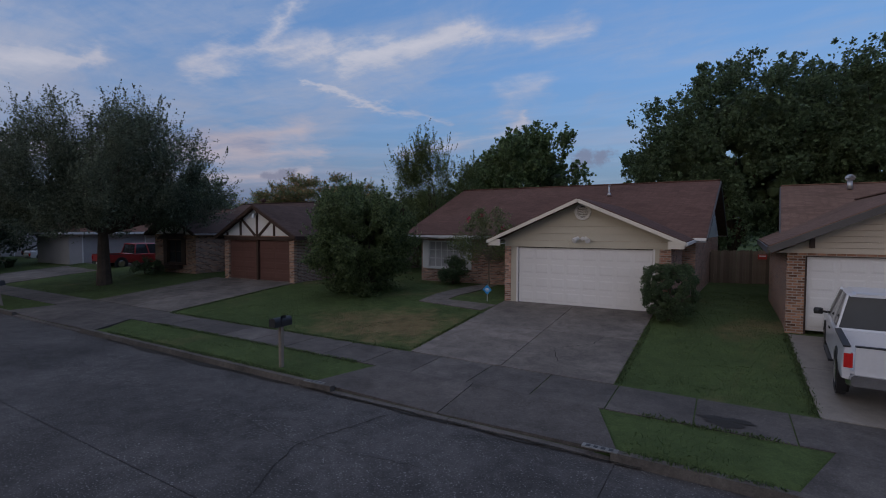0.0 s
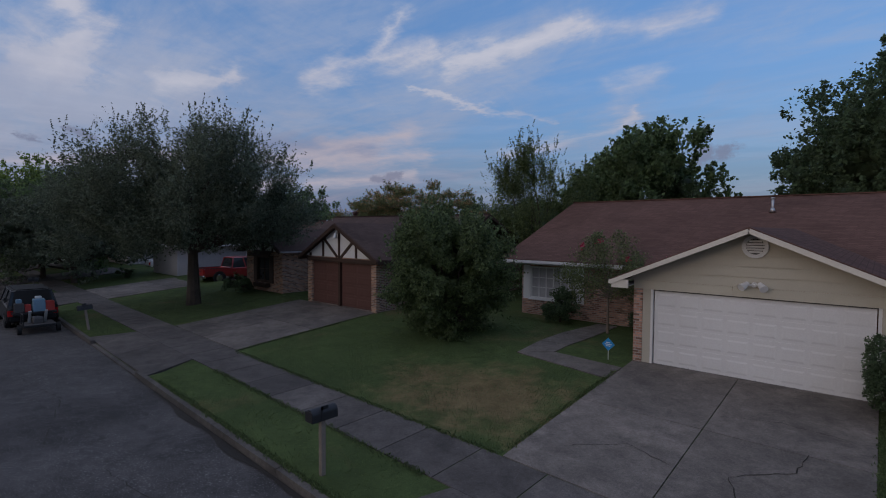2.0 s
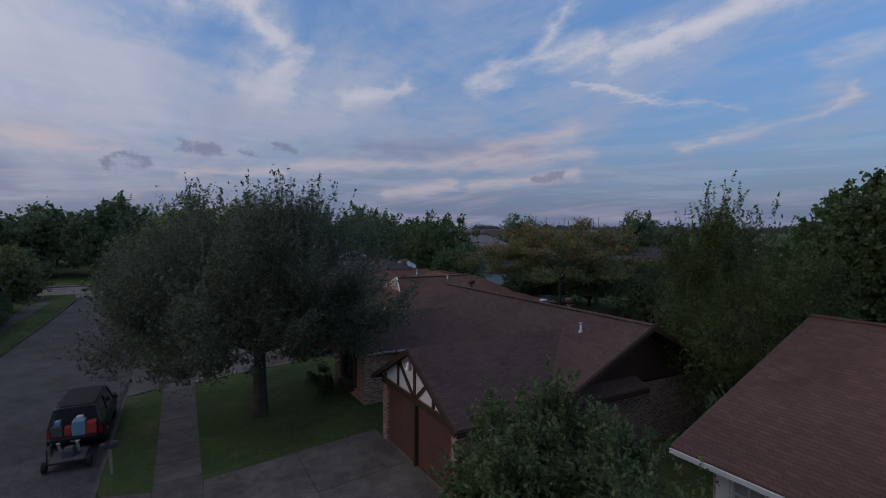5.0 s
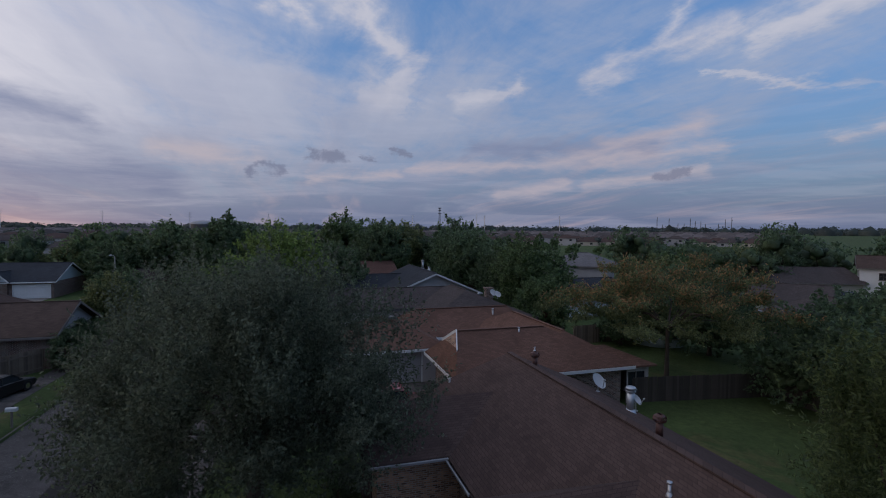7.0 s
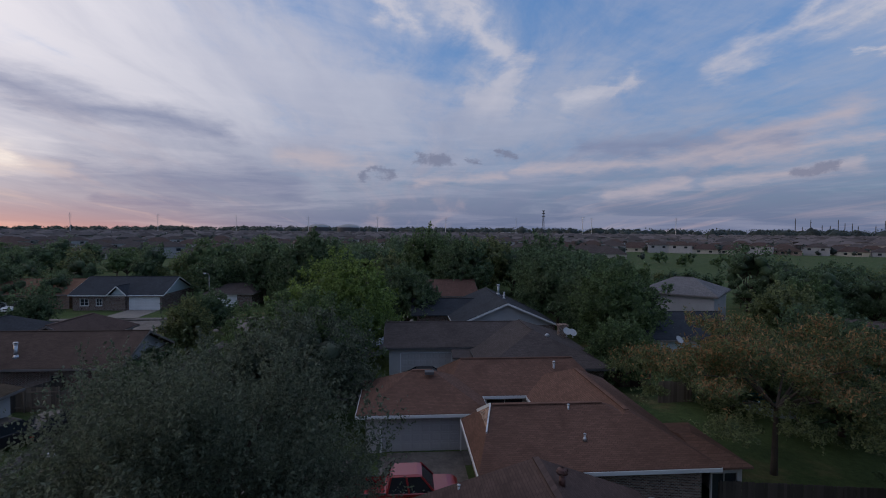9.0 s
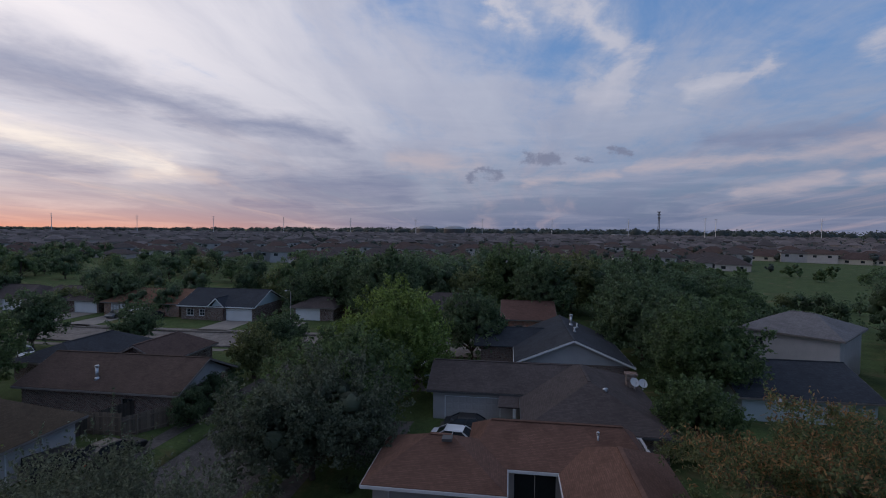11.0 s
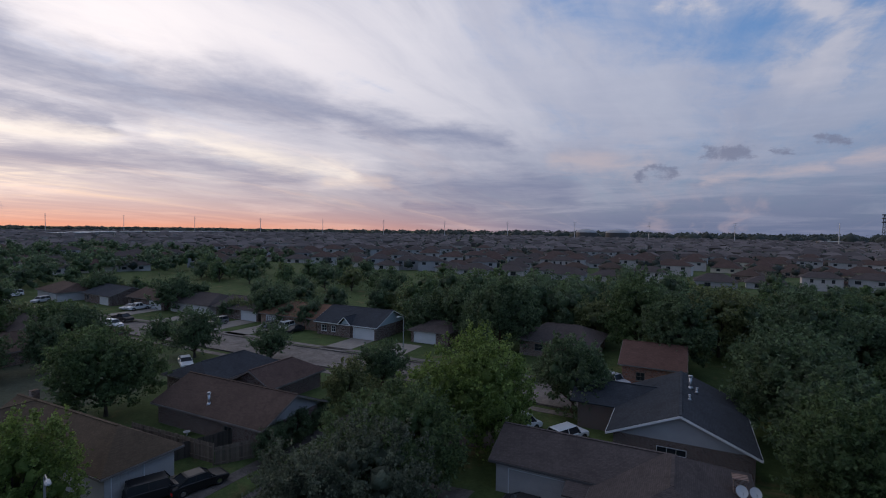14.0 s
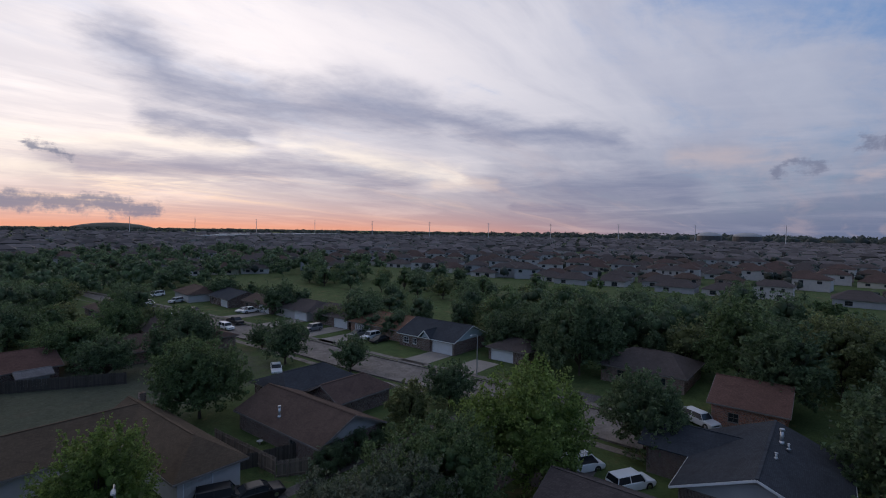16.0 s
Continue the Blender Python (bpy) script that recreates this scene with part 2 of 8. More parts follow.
# ---- materials ----
def material(name, c1, c2=None, rough=0.85, scale=4.0, fine=40.0, bump=0.15, metal=0.0, island=0.0, objrand=0.0, pattern=None, spec=0.4, stain=0.0, vary=0.42):
    """A surface of two tones mixed by noise at two scales. pattern: (piece length, row height, joint, row stretch, joint colour)."""
    mt = bpy.data.materials.new(name)
    mt.use_nodes = True
    t = mt.node_tree
    b = t.nodes["Principled BSDF"]
    c2 = c2 or tuple(0.72 * v for v in c1)
    co = nd(t, "ShaderNodeTexCoord").outputs["Object"]
    big, small = tnoise(t, co, scale * 0.25, 5, 0.6), tnoise(t, co, fine, 3, 0.6)
    fac = ramp(t, m2(t, "ADD", m2(t, "MULTIPLY", big, 0.6), m2(t, "MULTIPLY", small, 0.4)), 0.32, 0.68)
    colr = mixc(t, fac, c1, c2)
    height = small
    if pattern:
        length, row, joint, stretch, jcol = pattern
        px, py, pz = nd(t, "ShaderNodeSeparateXYZ", i0=co).outputs
        pvec = vec3(t, m2(t, "ADD", px, py), m2(t, "MULTIPLY", pz, stretch))
        br = nd(t, "ShaderNodeTexBrick", Vector=pvec, Color1=(1 - vary, 1 - vary, 1 - vary, 1), Color2=(1 + vary * 0.6, 1 + vary * 0.6, 1 + vary * 0.6, 1), Mortar=(1, 1, 1, 1), Scale=1.0,
                Mortar_Size=joint, Bias=0.0, Brick_Width=length, Row_Height=row)
        colr = mixc(t, 1.0, colr, br.outputs["Color"], "MULTIPLY")
        colr = mixc(t, br.outputs["Fac"], colr, jcol)
        height = m2(t, "SUBTRACT", m2(t, "MULTIPLY", small, 0.4), br.outputs["Fac"])
    if stain:
        st = ramp(t, tnoise(t, co, 0.55, 6, 0.65, 0.6), 0.45, 0.72)
        colr = mixc(t, m2(t, "MULTIPLY", st, stain), colr, tuple(0.35 * v for v in c1))
    if island or objrand:
        g = nd(t, "ShaderNodeNewGeometry").outputs["Random Per Island"] if island else nd(t, "ShaderNodeObjectInfo").outputs["Random"]
        amp = island or objrand
        k = m2(t, "ADD", m2(t, "MULTIPLY", g, 2 * amp), 1 - amp)
        colr = mixc(t, 1.0, colr, nd(t, "ShaderNodeCombineXYZ", i0=k, i1=k, i2=k).outputs[0], "MULTIPLY")
    t.links.new(colr, b.inputs["Base Color"])
    b.inputs["Roughness"].default_value, b.inputs["Metallic"].default_value = rough, metal
    b.inputs["Specular IOR Level"].default_value = spec
    if bump:
        bp = nd(t, "ShaderNodeBump", Strength=bump, Distance=0.02, Height=height)
        t.links.new(bp.outputs[0], b.inputs["Normal"])
    return mt


def leaf_material(name, c1, c2, amp=0.45):
    mt = bpy.data.materials.new(name)
    mt.use_nodes = True
    t = mt.node_tree
    b = t.nodes["Principled BSDF"]
    r = nd(t, "ShaderNodeNewGeometry").outputs["Random Per Island"]
    big = tnoise(t, nd(t, "ShaderNodeTexCoord").outputs["Object"], 0.6, 3)
    colr = mixc(t, m2(t, "MULTIPLY", m2(t, "ADD", r, big), 0.5), c1, c2)
    k = m2(t, "ADD", m2(t, "MULTIPLY", r, 2 * amp), 1 - amp)
    colr = mixc(t, 1.0, colr, nd(t, "ShaderNodeCombineXYZ", i0=k, i1=k, i2=k).outputs[0], "MULTIPLY")
    t.links.new(colr, b.inputs["Base Color"])
    b.inputs["Roughness"].default_value = 0.5
    b.inputs["Specular IOR Level"].default_value = 0.5
    bp = nd(t, "ShaderNodeBump", Strength=1.0, Distance=0.25, Height=tnoise(t, nd(t, "ShaderNodeTexCoord").outputs["Object"], 7.0, 4, 0.7))
    t.links.new(bp.outputs[0], b.inputs["Normal"])
    tr = nd(t, "ShaderNodeBsdfTranslucent", Color=colr)
    mx = nd(t, "ShaderNodeMixShader", i0=0.48, i1=b.outputs[0], i2=tr.outputs[0])
    t.links.new(mx.outputs[0], t.nodes["Material Output"].inputs[0])
    return mt


def shingle(name, c):
    return material(name, c, tuple(0.72 * v for v in c), 0.95, 0.8, 30, 0.35, pattern=(0.31, 0.142, 0.010, 2.7, tuple(0.55 * v for v in c)), stain=0.40, spec=0.15, vary=0.16)


def brickwork(name, c, c2):
    return material(name, c, c2, 0.9, 6, 25, 0.6, pattern=(0.215, 0.078, 0.012, 1.0, (0.34, 0.30, 0.27)), spec=0.2, vary=0.62)


GRASS = material("grass", (0.088, 0.122, 0.044), (0.050, 0.072, 0.027), 0.95, 1.6, 38, 1.0, spec=0.1)
_t = GRASS.node_tree
_c = nd(_t, "ShaderNodeTexCoord").outputs["Object"]
_dry = m2(_t, "MULTIPLY", ramp(_t, tnoise(_t, _c, 0.19, 7, 0.68, 0.5), 0.53, 0.72), 0.8)
_gx, _gy, _gz = nd(_t, "ShaderNodeSeparateXYZ", i0=_c).outputs
_pu = m2(_t, "DIVIDE", m2(_t, "ADD", _gx, 2.8), 4.0)
_pv = m2(_t, "DIVIDE", m2(_t, "ADD", _gy, 4.6), 2.6)
_pd = m2(_t, "SUBTRACT", 1.15, m2(_t, "SQRT", m2(_t, "ADD", m2(_t, "MULTIPLY", _pu, _pu), m2(_t, "MULTIPLY", _pv, _pv))))
_patch = ramp(_t, m2(_t, "ADD", _pd, m2(_t, "MULTIPLY", m2(_t, "SUBTRACT", tnoise(_t, _c, 1.1, 7, 0.7), 0.5), 2.2)), 0.15, 0.95)
_dry = m2(_t, "MAXIMUM", _dry, m2(_t, "MULTIPLY", _patch, 0.95))
# the back garden across the street, mixed to a duller grey-brown
_yu, _yv = m2(_t, "DIVIDE", m2(_t, "ADD", _gx, 40.0), 34.0), m2(_t, "DIVIDE", m2(_t, "ADD", _gy, 66.0), 24.0)
_yd = m2(_t, "SUBTRACT", 1.2, m2(_t, "SQRT", m2(_t, "ADD", m2(_t, "MULTIPLY", _yu, _yu), m2(_t, "MULTIPLY", _yv, _yv))))
_dull_yard = ramp(_t, m2(_t, "ADD", _yd, m2(_t, "MULTIPLY", m2(_t, "SUBTRACT", tnoise(_t, _c, 0.25, 7, 0.7), 0.5), 1.2)), 0.1, 0.6)
_old = _t.nodes["Principled BSDF"].inputs["Base Color"].links[0].from_socket
_t.links.new(mixc(_t, m2(_t, "MULTIPLY", _dull_yard, 0.75), mixc(_t, _dry, _old, (0.165, 0.125, 0.064)), (0.085, 0.082, 0.066)), _t.nodes["Principled BSDF"].inputs["Base Color"])
ASPHALT = material("asphalt", (0.090, 0.081, 0.079), (0.050, 0.045, 0.044), 0.82, 1.1, 60, 0.4, stain=0.55, spec=0.35)


def mottle(mt, scale, amount, speck=0.0, speck_scale=70.0):
    """Blotches in the middle scale and pale grit, over a material's colour."""
    t = mt.node_tree
    c = nd(t, "ShaderNodeTexCoord").outputs["Object"]
    inp = t.nodes["Principled BSDF"].inputs["Base Color"]
    old = inp.links[0].from_socket
    k = m2(t, "ADD", m2(t, "MULTIPLY", tnoise(t, c, scale, 8, 0.72, 0.4), 2 * amount), 1 - amount)
    out = mixc(t, 1.0, old, nd(t, "ShaderNodeCombineXYZ", i0=k, i1=k, i2=k).outputs[0], "MULTIPLY")
    if speck:
        out = mixc(t, m2(t, "MULTIPLY", ramp(t, tnoise(t, c, speck_scale, 2, 0.5), 0.60, 0.70), speck), out, (0.26, 0.25, 0.24))
    t.links.new(out, inp)


mottle(ASPHALT, 2.6, 0.95, 0.9, 34.0)
mottle(ASPHALT, 26.0, 0.75)
mottle(ASPHALT, 0.45, 0.75)
mottle(GRASS, 2.2, 0.6)
mottle(GRASS, 12.0, 0.4)
mottle(GRASS, 0.8, 0.55)
GRASSBLADE = leaf_material("grass_blades", (0.090, 0.150, 0.048), (0.150, 0.180, 0.075), 0.35)
CRACK = material("dark_crack", (0.022, 0.020, 0.018), (0.035, 0.03, 0.022), 0.95, 5, 40, 0.2)
CONCRETE = material("concrete", (0.200, 0.171, 0.150), (0.108, 0.094, 0.084), 0.9, 1.4, 45, 0.3, objrand=0.16, stain=0.6)
mottle(CONCRETE, 2.0, 0.80, 0.2, 30.0)
mottle(CONCRETE, 16.0, 0.55)
mottle(CONCRETE, 0.6, 0.5)
OLDCONCRETE = material("old_dark_concrete", (0.132, 0.114, 0.104), (0.072, 0.063, 0.059), 0.9, 1.4, 45, 0.3, objrand=0.18, stain=0.6)
mottle(OLDCONCRETE, 2.0, 0.80, 0.2, 30.0)
mottle(OLDCONCRETE, 16.0, 0.55)
PALECONCRETE = material("newer_concrete", (0.290, 0.255, 0.220), (0.215, 0.190, 0.170), 0.9, 1.4, 45, 0.25, objrand=0.08, stain=0.25)
mottle(PALECONCRETE, 3.0, 0.35)
KERB = material("kerb_concrete", (0.135, 0.118, 0.104), (0.072, 0.063, 0.056), 0.9, 2.5, 50, 0.4, stain=0.6)
mottle(KERB, 9.0, 0.8)
WHITE = material("white_paint", (0.70, 0.70, 0.70), (0.62, 0.615, 0.61), 0.55, 2, 30, 0.04)
CREAM = material("cream_siding", (0.49, 0.46, 0.375), (0.43, 0.40, 0.33), 0.65, 2, 40, 0.06, objrand=0.05)
CREAMTRIM = material("cream_trim", (0.64, 0.60, 0.53), (0.56, 0.525, 0.46), 0.6, 2, 30, 0.04)
TANSIDE = material("tan_siding", (0.50, 0.44, 0.36), (0.44, 0.39, 0.32), 0.6, 2, 40, 0.05, objrand=0.04)
BLUESIDE = material("pale_blue_siding", (0.45, 0.52, 0.55), (0.38, 0.45, 0.48), 0.65, 2, 30, 0.05)
GREYSIDE = material("grey_siding", (0.38, 0.37, 0.37), (0.31, 0.30, 0.31), 0.7, 2, 30, 0.05)
STUCCO = material("off_white_stucco", (0.48, 0.44, 0.425), (0.40, 0.37, 0.355), 0.85, 3, 60, 0.15)
DARKWOOD = material("dark_brown_wood", (0.055, 0.030, 0.022), (0.035, 0.020, 0.015), 0.6, 3, 30, 0.1)
REDWOOD = material("brown_garage_door", (0.115, 0.054, 0.044), (0.090, 0.042, 0.034), 0.55, 3, 35, 0.08)
TRIMDARK = material("dark_trim", (0.09, 0.085, 0.085), None, 0.6, 3, 30, 0.05)
TRIMDULL = material("dull_brown_trim", (0.21, 0.185, 0.17), (0.15, 0.13, 0.12), 0.7, 3, 30, 0.05)
POOLWATER = material("turquoise_water", (0.03, 0.26, 0.30), (0.03, 0.22, 0.27), 0.06, 2, 6, 0.1, spec=0.6)
DARKFENCE = material("dark_fence_wood", (0.085, 0.070, 0.058), (0.055, 0.045, 0.038), 0.9, 3, 40, 0.3, objrand=0.25)
FENCE = material("weathered_fence_wood", (0.20, 0.155, 0.12), (0.12, 0.09, 0.07), 0.9, 3, 40, 0.3, objrand=0.28)
BARK = material("bark", (0.105, 0.080, 0.062), (0.05, 0.038, 0.030), 0.95, 6, 25, 0.8)
PALEBARK = material("pale_bark", (0.24, 0.19, 0.15), (0.14, 0.11, 0.09), 0.9, 5, 25, 0.5)
ROOF_A = shingle("russet_shingles", (0.150, 0.084, 0.068))
ROOF_B = shingle("dark_umber_shingles", (0.118, 0.078, 0.067))
ROOF_C = shingle("red_brown_shingles", (0.19, 0.105, 0.078))
ROOF_F = shingle("grey_brown_shingles", (0.105, 0.085, 0.080))
ROOF_E = shingle("slate_grey_shingles", (0.055, 0.060, 0.070))
ROOF_G = shingle("dull_brown_shingles", (0.112, 0.076, 0.062))
ROOF_H = shingle("olive_brown_shingles", (0.125, 0.090, 0.062))
ROOF_O = shingle("orange_brown_shingles", (0.24, 0.13, 0.085))
ROOF_Z = shingle("tan_brown_shingles", (0.21, 0.13, 0.10))
ROOF_K = shingle("pale_grey_shingles", (0.21, 0.195, 0.195))
BRICK_A = brickwork("mottled_red_brick", (0.52, 0.31, 0.23), (0.29, 0.145, 0.105))
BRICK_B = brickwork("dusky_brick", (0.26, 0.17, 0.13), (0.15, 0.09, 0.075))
BRICK_T = brickwork("tan_orange_brick", (0.42, 0.25, 0.16), (0.28, 0.15, 0.10))
BRICK_Z = brickwork("orange_brick", (0.40, 0.22, 0.14), (0.24, 0.12, 0.08))
BRICK_R = brickwork("red_orange_brick", (0.42, 0.15, 0.08), (0.30, 0.10, 0.06))
BRICK_D = brickwork("dark_red_brick", (0.14, 0.075, 0.062), (0.09, 0.05, 0.045))
GLASS = material("dark_window_glass", (0.025, 0.028, 0.032), (0.03, 0.035, 0.04), 0.08, 1, 3, 0.0, spec=0.35)
CURTAIN = material("curtained_window", (0.42, 0.42, 0.42), (0.34, 0.34, 0.36), 0.35, 3, 12, 0.0, spec=0.6)
METAL = material("galvanised_metal", (0.55, 0.56, 0.58), (0.42, 0.43, 0.45), 0.4, 3, 30, 0.05, metal=0.8)
DISHGREY = material("pale_grey_dish", (0.50, 0.50, 0.50), (0.42, 0.42, 0.42), 0.5, 3, 30, 0.0)
RUBBER = material("tyre_rubber", (0.018, 0.018, 0.018), None, 0.85, 5, 30, 0.1)
CHROME = material("alloy_metal", (0.6, 0.6, 0.62), None, 0.25, 5, 30, 0.0, metal=1.0)
BLACKPLASTIC = material("black_plastic", (0.025, 0.025, 0.028), None, 0.5, 5, 30, 0.0)
REDLENS = material("red_lens", (0.55, 0.02, 0.02), None, 0.25, 5, 30, 0.0)
CLEARLENS = material("clear_lens", (0.65, 0.65, 0.65), None, 0.15, 5, 30, 0.0)
POST = material("grey_post_wood", (0.26, 0.22, 0.18), (0.16, 0.13, 0.11), 0.9, 6, 40, 0.25)
PLATE = material("worn_kerb_paint", (0.26, 0.26, 0.25), (0.12, 0.115, 0.11), 0.8, 22, 60, 0.1)
WETDIRT = material("damp_dirt", (0.034, 0.027, 0.021), (0.018, 0.015, 0.012), 0.75, 2, 40, 0.3)
BLUESIGN = material("blue_sign", (0.02, 0.25, 0.55), (0.02, 0.22, 0.50), 0.4, 5, 30, 0.0)
REDSIGN = material("red_sign", (0.45, 0.05, 0.04), (0.40, 0.05, 0.04), 0.4, 5, 30, 0.0)
FLOWER = material("crimson_blossom", (0.55, 0.03, 0.10), (0.40, 0.02, 0.07), 0.7, 5, 30, 0.0)
LEAF_OAK = leaf_material("grey_green_leaves", (0.098, 0.130, 0.082), (0.160, 0.190, 0.130))
LEAF_DARK = leaf_material("deep_green_leaves", (0.082, 0.134, 0.066), (0.138, 0.200, 0.100))
LEAF_MID = leaf_material("mid_green_leaves", (0.090, 0.150, 0.060), (0.150, 0.215, 0.090))
LEAF_LIME = leaf_material("yellow_green_leaves", (0.150, 0.240, 0.055), (0.220, 0.300, 0.085))
LEAF_OLIVE = leaf_material("olive_leaves", (0.130, 0.178, 0.072), (0.215, 0.230, 0.098))
LEAF_WILLOW = leaf_material("willowy_yellow_green_leaves", (0.075, 0.125, 0.038), (0.17, 0.20, 0.075), 0.5)
LEAF_BUSH = leaf_material("green_bush_leaves", (0.105, 0.160, 0.066), (0.200, 0.250, 0.105), 0.5)
LEAF_POD = leaf_material("tan_seed_pods", (0.34, 0.18, 0.075), (0.46, 0.27, 0.12))
# distance haze put into the colour: far greens greyed and turned bluish
LEAF_FAR = leaf_material("haze_tinted_far_leaves", (0.050, 0.066, 0.056), (0.070, 0.088, 0.072), 0.3)
FARROOF = material("far_roofs", (0.135, 0.112, 0.108), (0.098, 0.084, 0.082), 0.95, 0.05, 2, 0.0, island=0.45)
FARWALL = material("far_walls", (0.30, 0.26, 0.24), (0.16, 0.13, 0.12), 0.9, 0.02, 1, 0.0, island=0.75)

# ---- building helpers ----
FAR = Vector((-2.25, 1.12, 0))     # the houses past the second one stand this much further along the street


class Geo:
    """Collects corners and faces for one mesh."""

    def __init__(self):
        self.v, self.f = [], []

    def add(self, verts, faces):
        n = len(self.v)
        self.v += [tuple(p) for p in verts]
        self.f += [tuple(n + i for i in fc) for fc in faces]
        return self

    def box(self, x0, x1, y0, y1, z0, z1):
        x0, x1, y0, y1, z0, z1 = min(x0, x1), max(x0, x1), min(y0, y1), max(y0, y1), min(z0, z1), max(z0, z1)
        return self.add([(x0, y0, z0), (x1, y0, z0), (x1, y1, z0), (x0, y1, z0), (x0, y0, z1), (x1, y0, z1), (x1, y1, z1), (x0, y1, z1)],
                        [(3, 2, 1, 0), (4, 5, 6, 7), (0, 1, 5, 4), (1, 2, 6, 5), (2, 3, 7, 6), (3, 0, 4, 7)])

    def beam(self, p, q, w, h, upv=(0, 0, 1)):
        p, q = Vector(p), Vector(q)
        d = (q - p).normalized()
        s = d.cross(Vector(upv)).normalized()
        u = s.cross(d)
        c = [(-w / 2, -h / 2), (w / 2, -h / 2), (w / 2, h / 2), (-w / 2, h / 2)]
        vs = [p + s * a + u * b for a, b in c] + [q + s * a + u * b for a, b in c]
        return self.add(vs, [(3, 2, 1, 0), (4, 5, 6, 7), (0, 1, 5, 4), (1, 2, 6, 5), (2, 3, 7, 6), (3, 0, 4, 7)])

    def tube(self, p, q, r0, r1, n=8, caps=True):
        p, q = Vector(p), Vector(q)
        d = (q - p).normalized()
        s = d.cross(Vector((0.3, 0.2, 1) if abs(d.z) < 0.9 else (1, 0.1, 0))).normalized()
        u = s.cross(d)
        a = [2 * math.pi * i / n for i in range(n)]
        vs = [p + (s * math.cos(t) + u * math.sin(t)) * r0 for t in a] + [q + (s * math.cos(t) + u * math.sin(t)) * r1 for t in a]
        fs = [(i, (i + 1) % n, n + (i + 1) % n, n + i) for i in range(n)]
        if caps:
            fs += [tuple(range(n - 1, -1, -1)), tuple(range(n, 2 * n))]
        return self.add(vs, fs)

    def slab(self, tops, drop):
        """Flat or sloping faces (lists of corners that share points) given a thickness downwards."""
        idx, vs, fs = {}, [], []
        for poly in tops:
            fc = []
            for c in poly:
                k = tuple(round(x, 4) for x in c)
                if k not in idx:
                    idx[k] = len(vs)
                    vs.append(k)
                fc.append(idx[k])
            fs.append(tuple(fc))
        n = len(vs)
        edges = {}
        for fc in fs:
            for a, b in zip(fc, fc[1:] + fc[:1]):
                edges[(a, b)] = 1
        vs += [(x, y, z - drop) for x, y, z in vs]
        out = list(fs) + [tuple(n + i for i in reversed(fc)) for fc in fs]
        out += [(b, a, n + a, n + b) for a, b in edges if (b, a) not in edges]
        return self.add(vs, out)

    def mesh(self, name, mat, origin=(0, 0, 0), smooth=False):
        me = bpy.data.meshes.new(name)
        o = origin
        me.from_pydata([(x - o[0], y - o[1], z - o[2]) for x, y, z in self.v], [], self.f)
        me.materials.append(mat)
        if smooth:
            me.shade_smooth()
        me.update()
        return me


def origin_of(ob):
    p = Vector((0, 0, 0))
    while ob:
        p += Vector(ob.location)
        ob = ob.parent
    return p


def part(name, geo, mat, parent, label="", smooth=False):
    """One mesh under a thing or a part; corners are given in world places."""
    ob = new(name, geo.mesh(name, mat, origin_of(parent), smooth))
    ob.parent = parent
    if label:
        tagged(ob, label)
    return ob


def thing(name, loc, label, category, group="", kind=""):
    ob = new(name)
    ob.location = loc
    ob.empty_display_size = 0.2
    return tagged(ob, label, category, group, kind)


def structure(name, geo, mat, label, category, kind="structure"):
    return tagged(new(name, geo.mesh(name, mat)), label, category, "", kind)


SIDES = {"S": lambda c, u, n: (c[0] + u, c[1] - n), "N": lambda c, u, n: (c[0] - u, c[1] + n),
         "E": lambda c, u, n: (c[0] + n, c[1] + u), "W": lambda c, u, n: (c[0] - n, c[1] - u)}


def fbox(g, c, side, u0, u1, n0, n1, z0, z1):
    """A box given along (u), out of (n) and up a wall that faces a side."""
    a, b = SIDES[side](c, u0, n0), SIDES[side](c, u1, n1)
    return g.box(a[0], b[0], a[1], b[1], z0, z1)


def wall(g, x0, x1, y0, y1, z0, z1, side, openings=(), th=0.2):
    """The wall on one side of a rectangle, with openings (u0, u1, z0, z1) measured along it from its middle."""
    c = {"S": ((x0 + x1) / 2, y0), "N": ((x0 + x1) / 2, y1), "E": (x1, (y0 + y1) / 2), "W": (x0, (y0 + y1) / 2)}[side]
    half = (x1 - x0) / 2 if side in "SN" else (y1 - y0) / 2 - th
    us = sorted({-half, half, *[o for op in openings for o in op[:2]]})
    zs = sorted({z0, z1, *[min(z1, max(z0, o)) for op in openings for o in op[2:]]})
    nu, nz = len(us), len(zs)
    base = [(*SIDES[side](c, u, n_), z) for n_ in (0.0, -th) for u in us for z in zs]
    fid = lambda k, i, j: k * nu * nz + i * nz + j

    def solid(i, j):
        if not (0 <= i < nu - 1 and 0 <= j < nz - 1):
            return False
        um, zm = (us[i] + us[i + 1]) / 2, (zs[j] + zs[j + 1]) / 2
        return not any(a < um < b and p < zm < q for a, b, p, q in openings)

    fs = []
    for i in range(nu - 1):
        for j in range(nz - 1):
            if not solid(i, j):
                continue
            fs.append((fid(0, i, j), fid(0, i + 1, j), fid(0, i + 1, j + 1), fid(0, i, j + 1)))
            fs.append((fid(1, i, j + 1), fid(1, i + 1, j + 1), fid(1, i + 1, j), fid(1, i, j)))
            for di, dj, p, q in ((-1, 0, (i, j), (i, j + 1)), (1, 0, (i + 1, j + 1), (i + 1, j)), (0, -1, (i + 1, j), (i, j)), (0, 1, (i, j + 1), (i + 1, j + 1))):
                if not solid(i + di, j + dj):
                    fs.append((fid(0, *p), fid(0, *q), fid(1, *q), fid(1, *p)))
    g.add(base, fs)
    return c


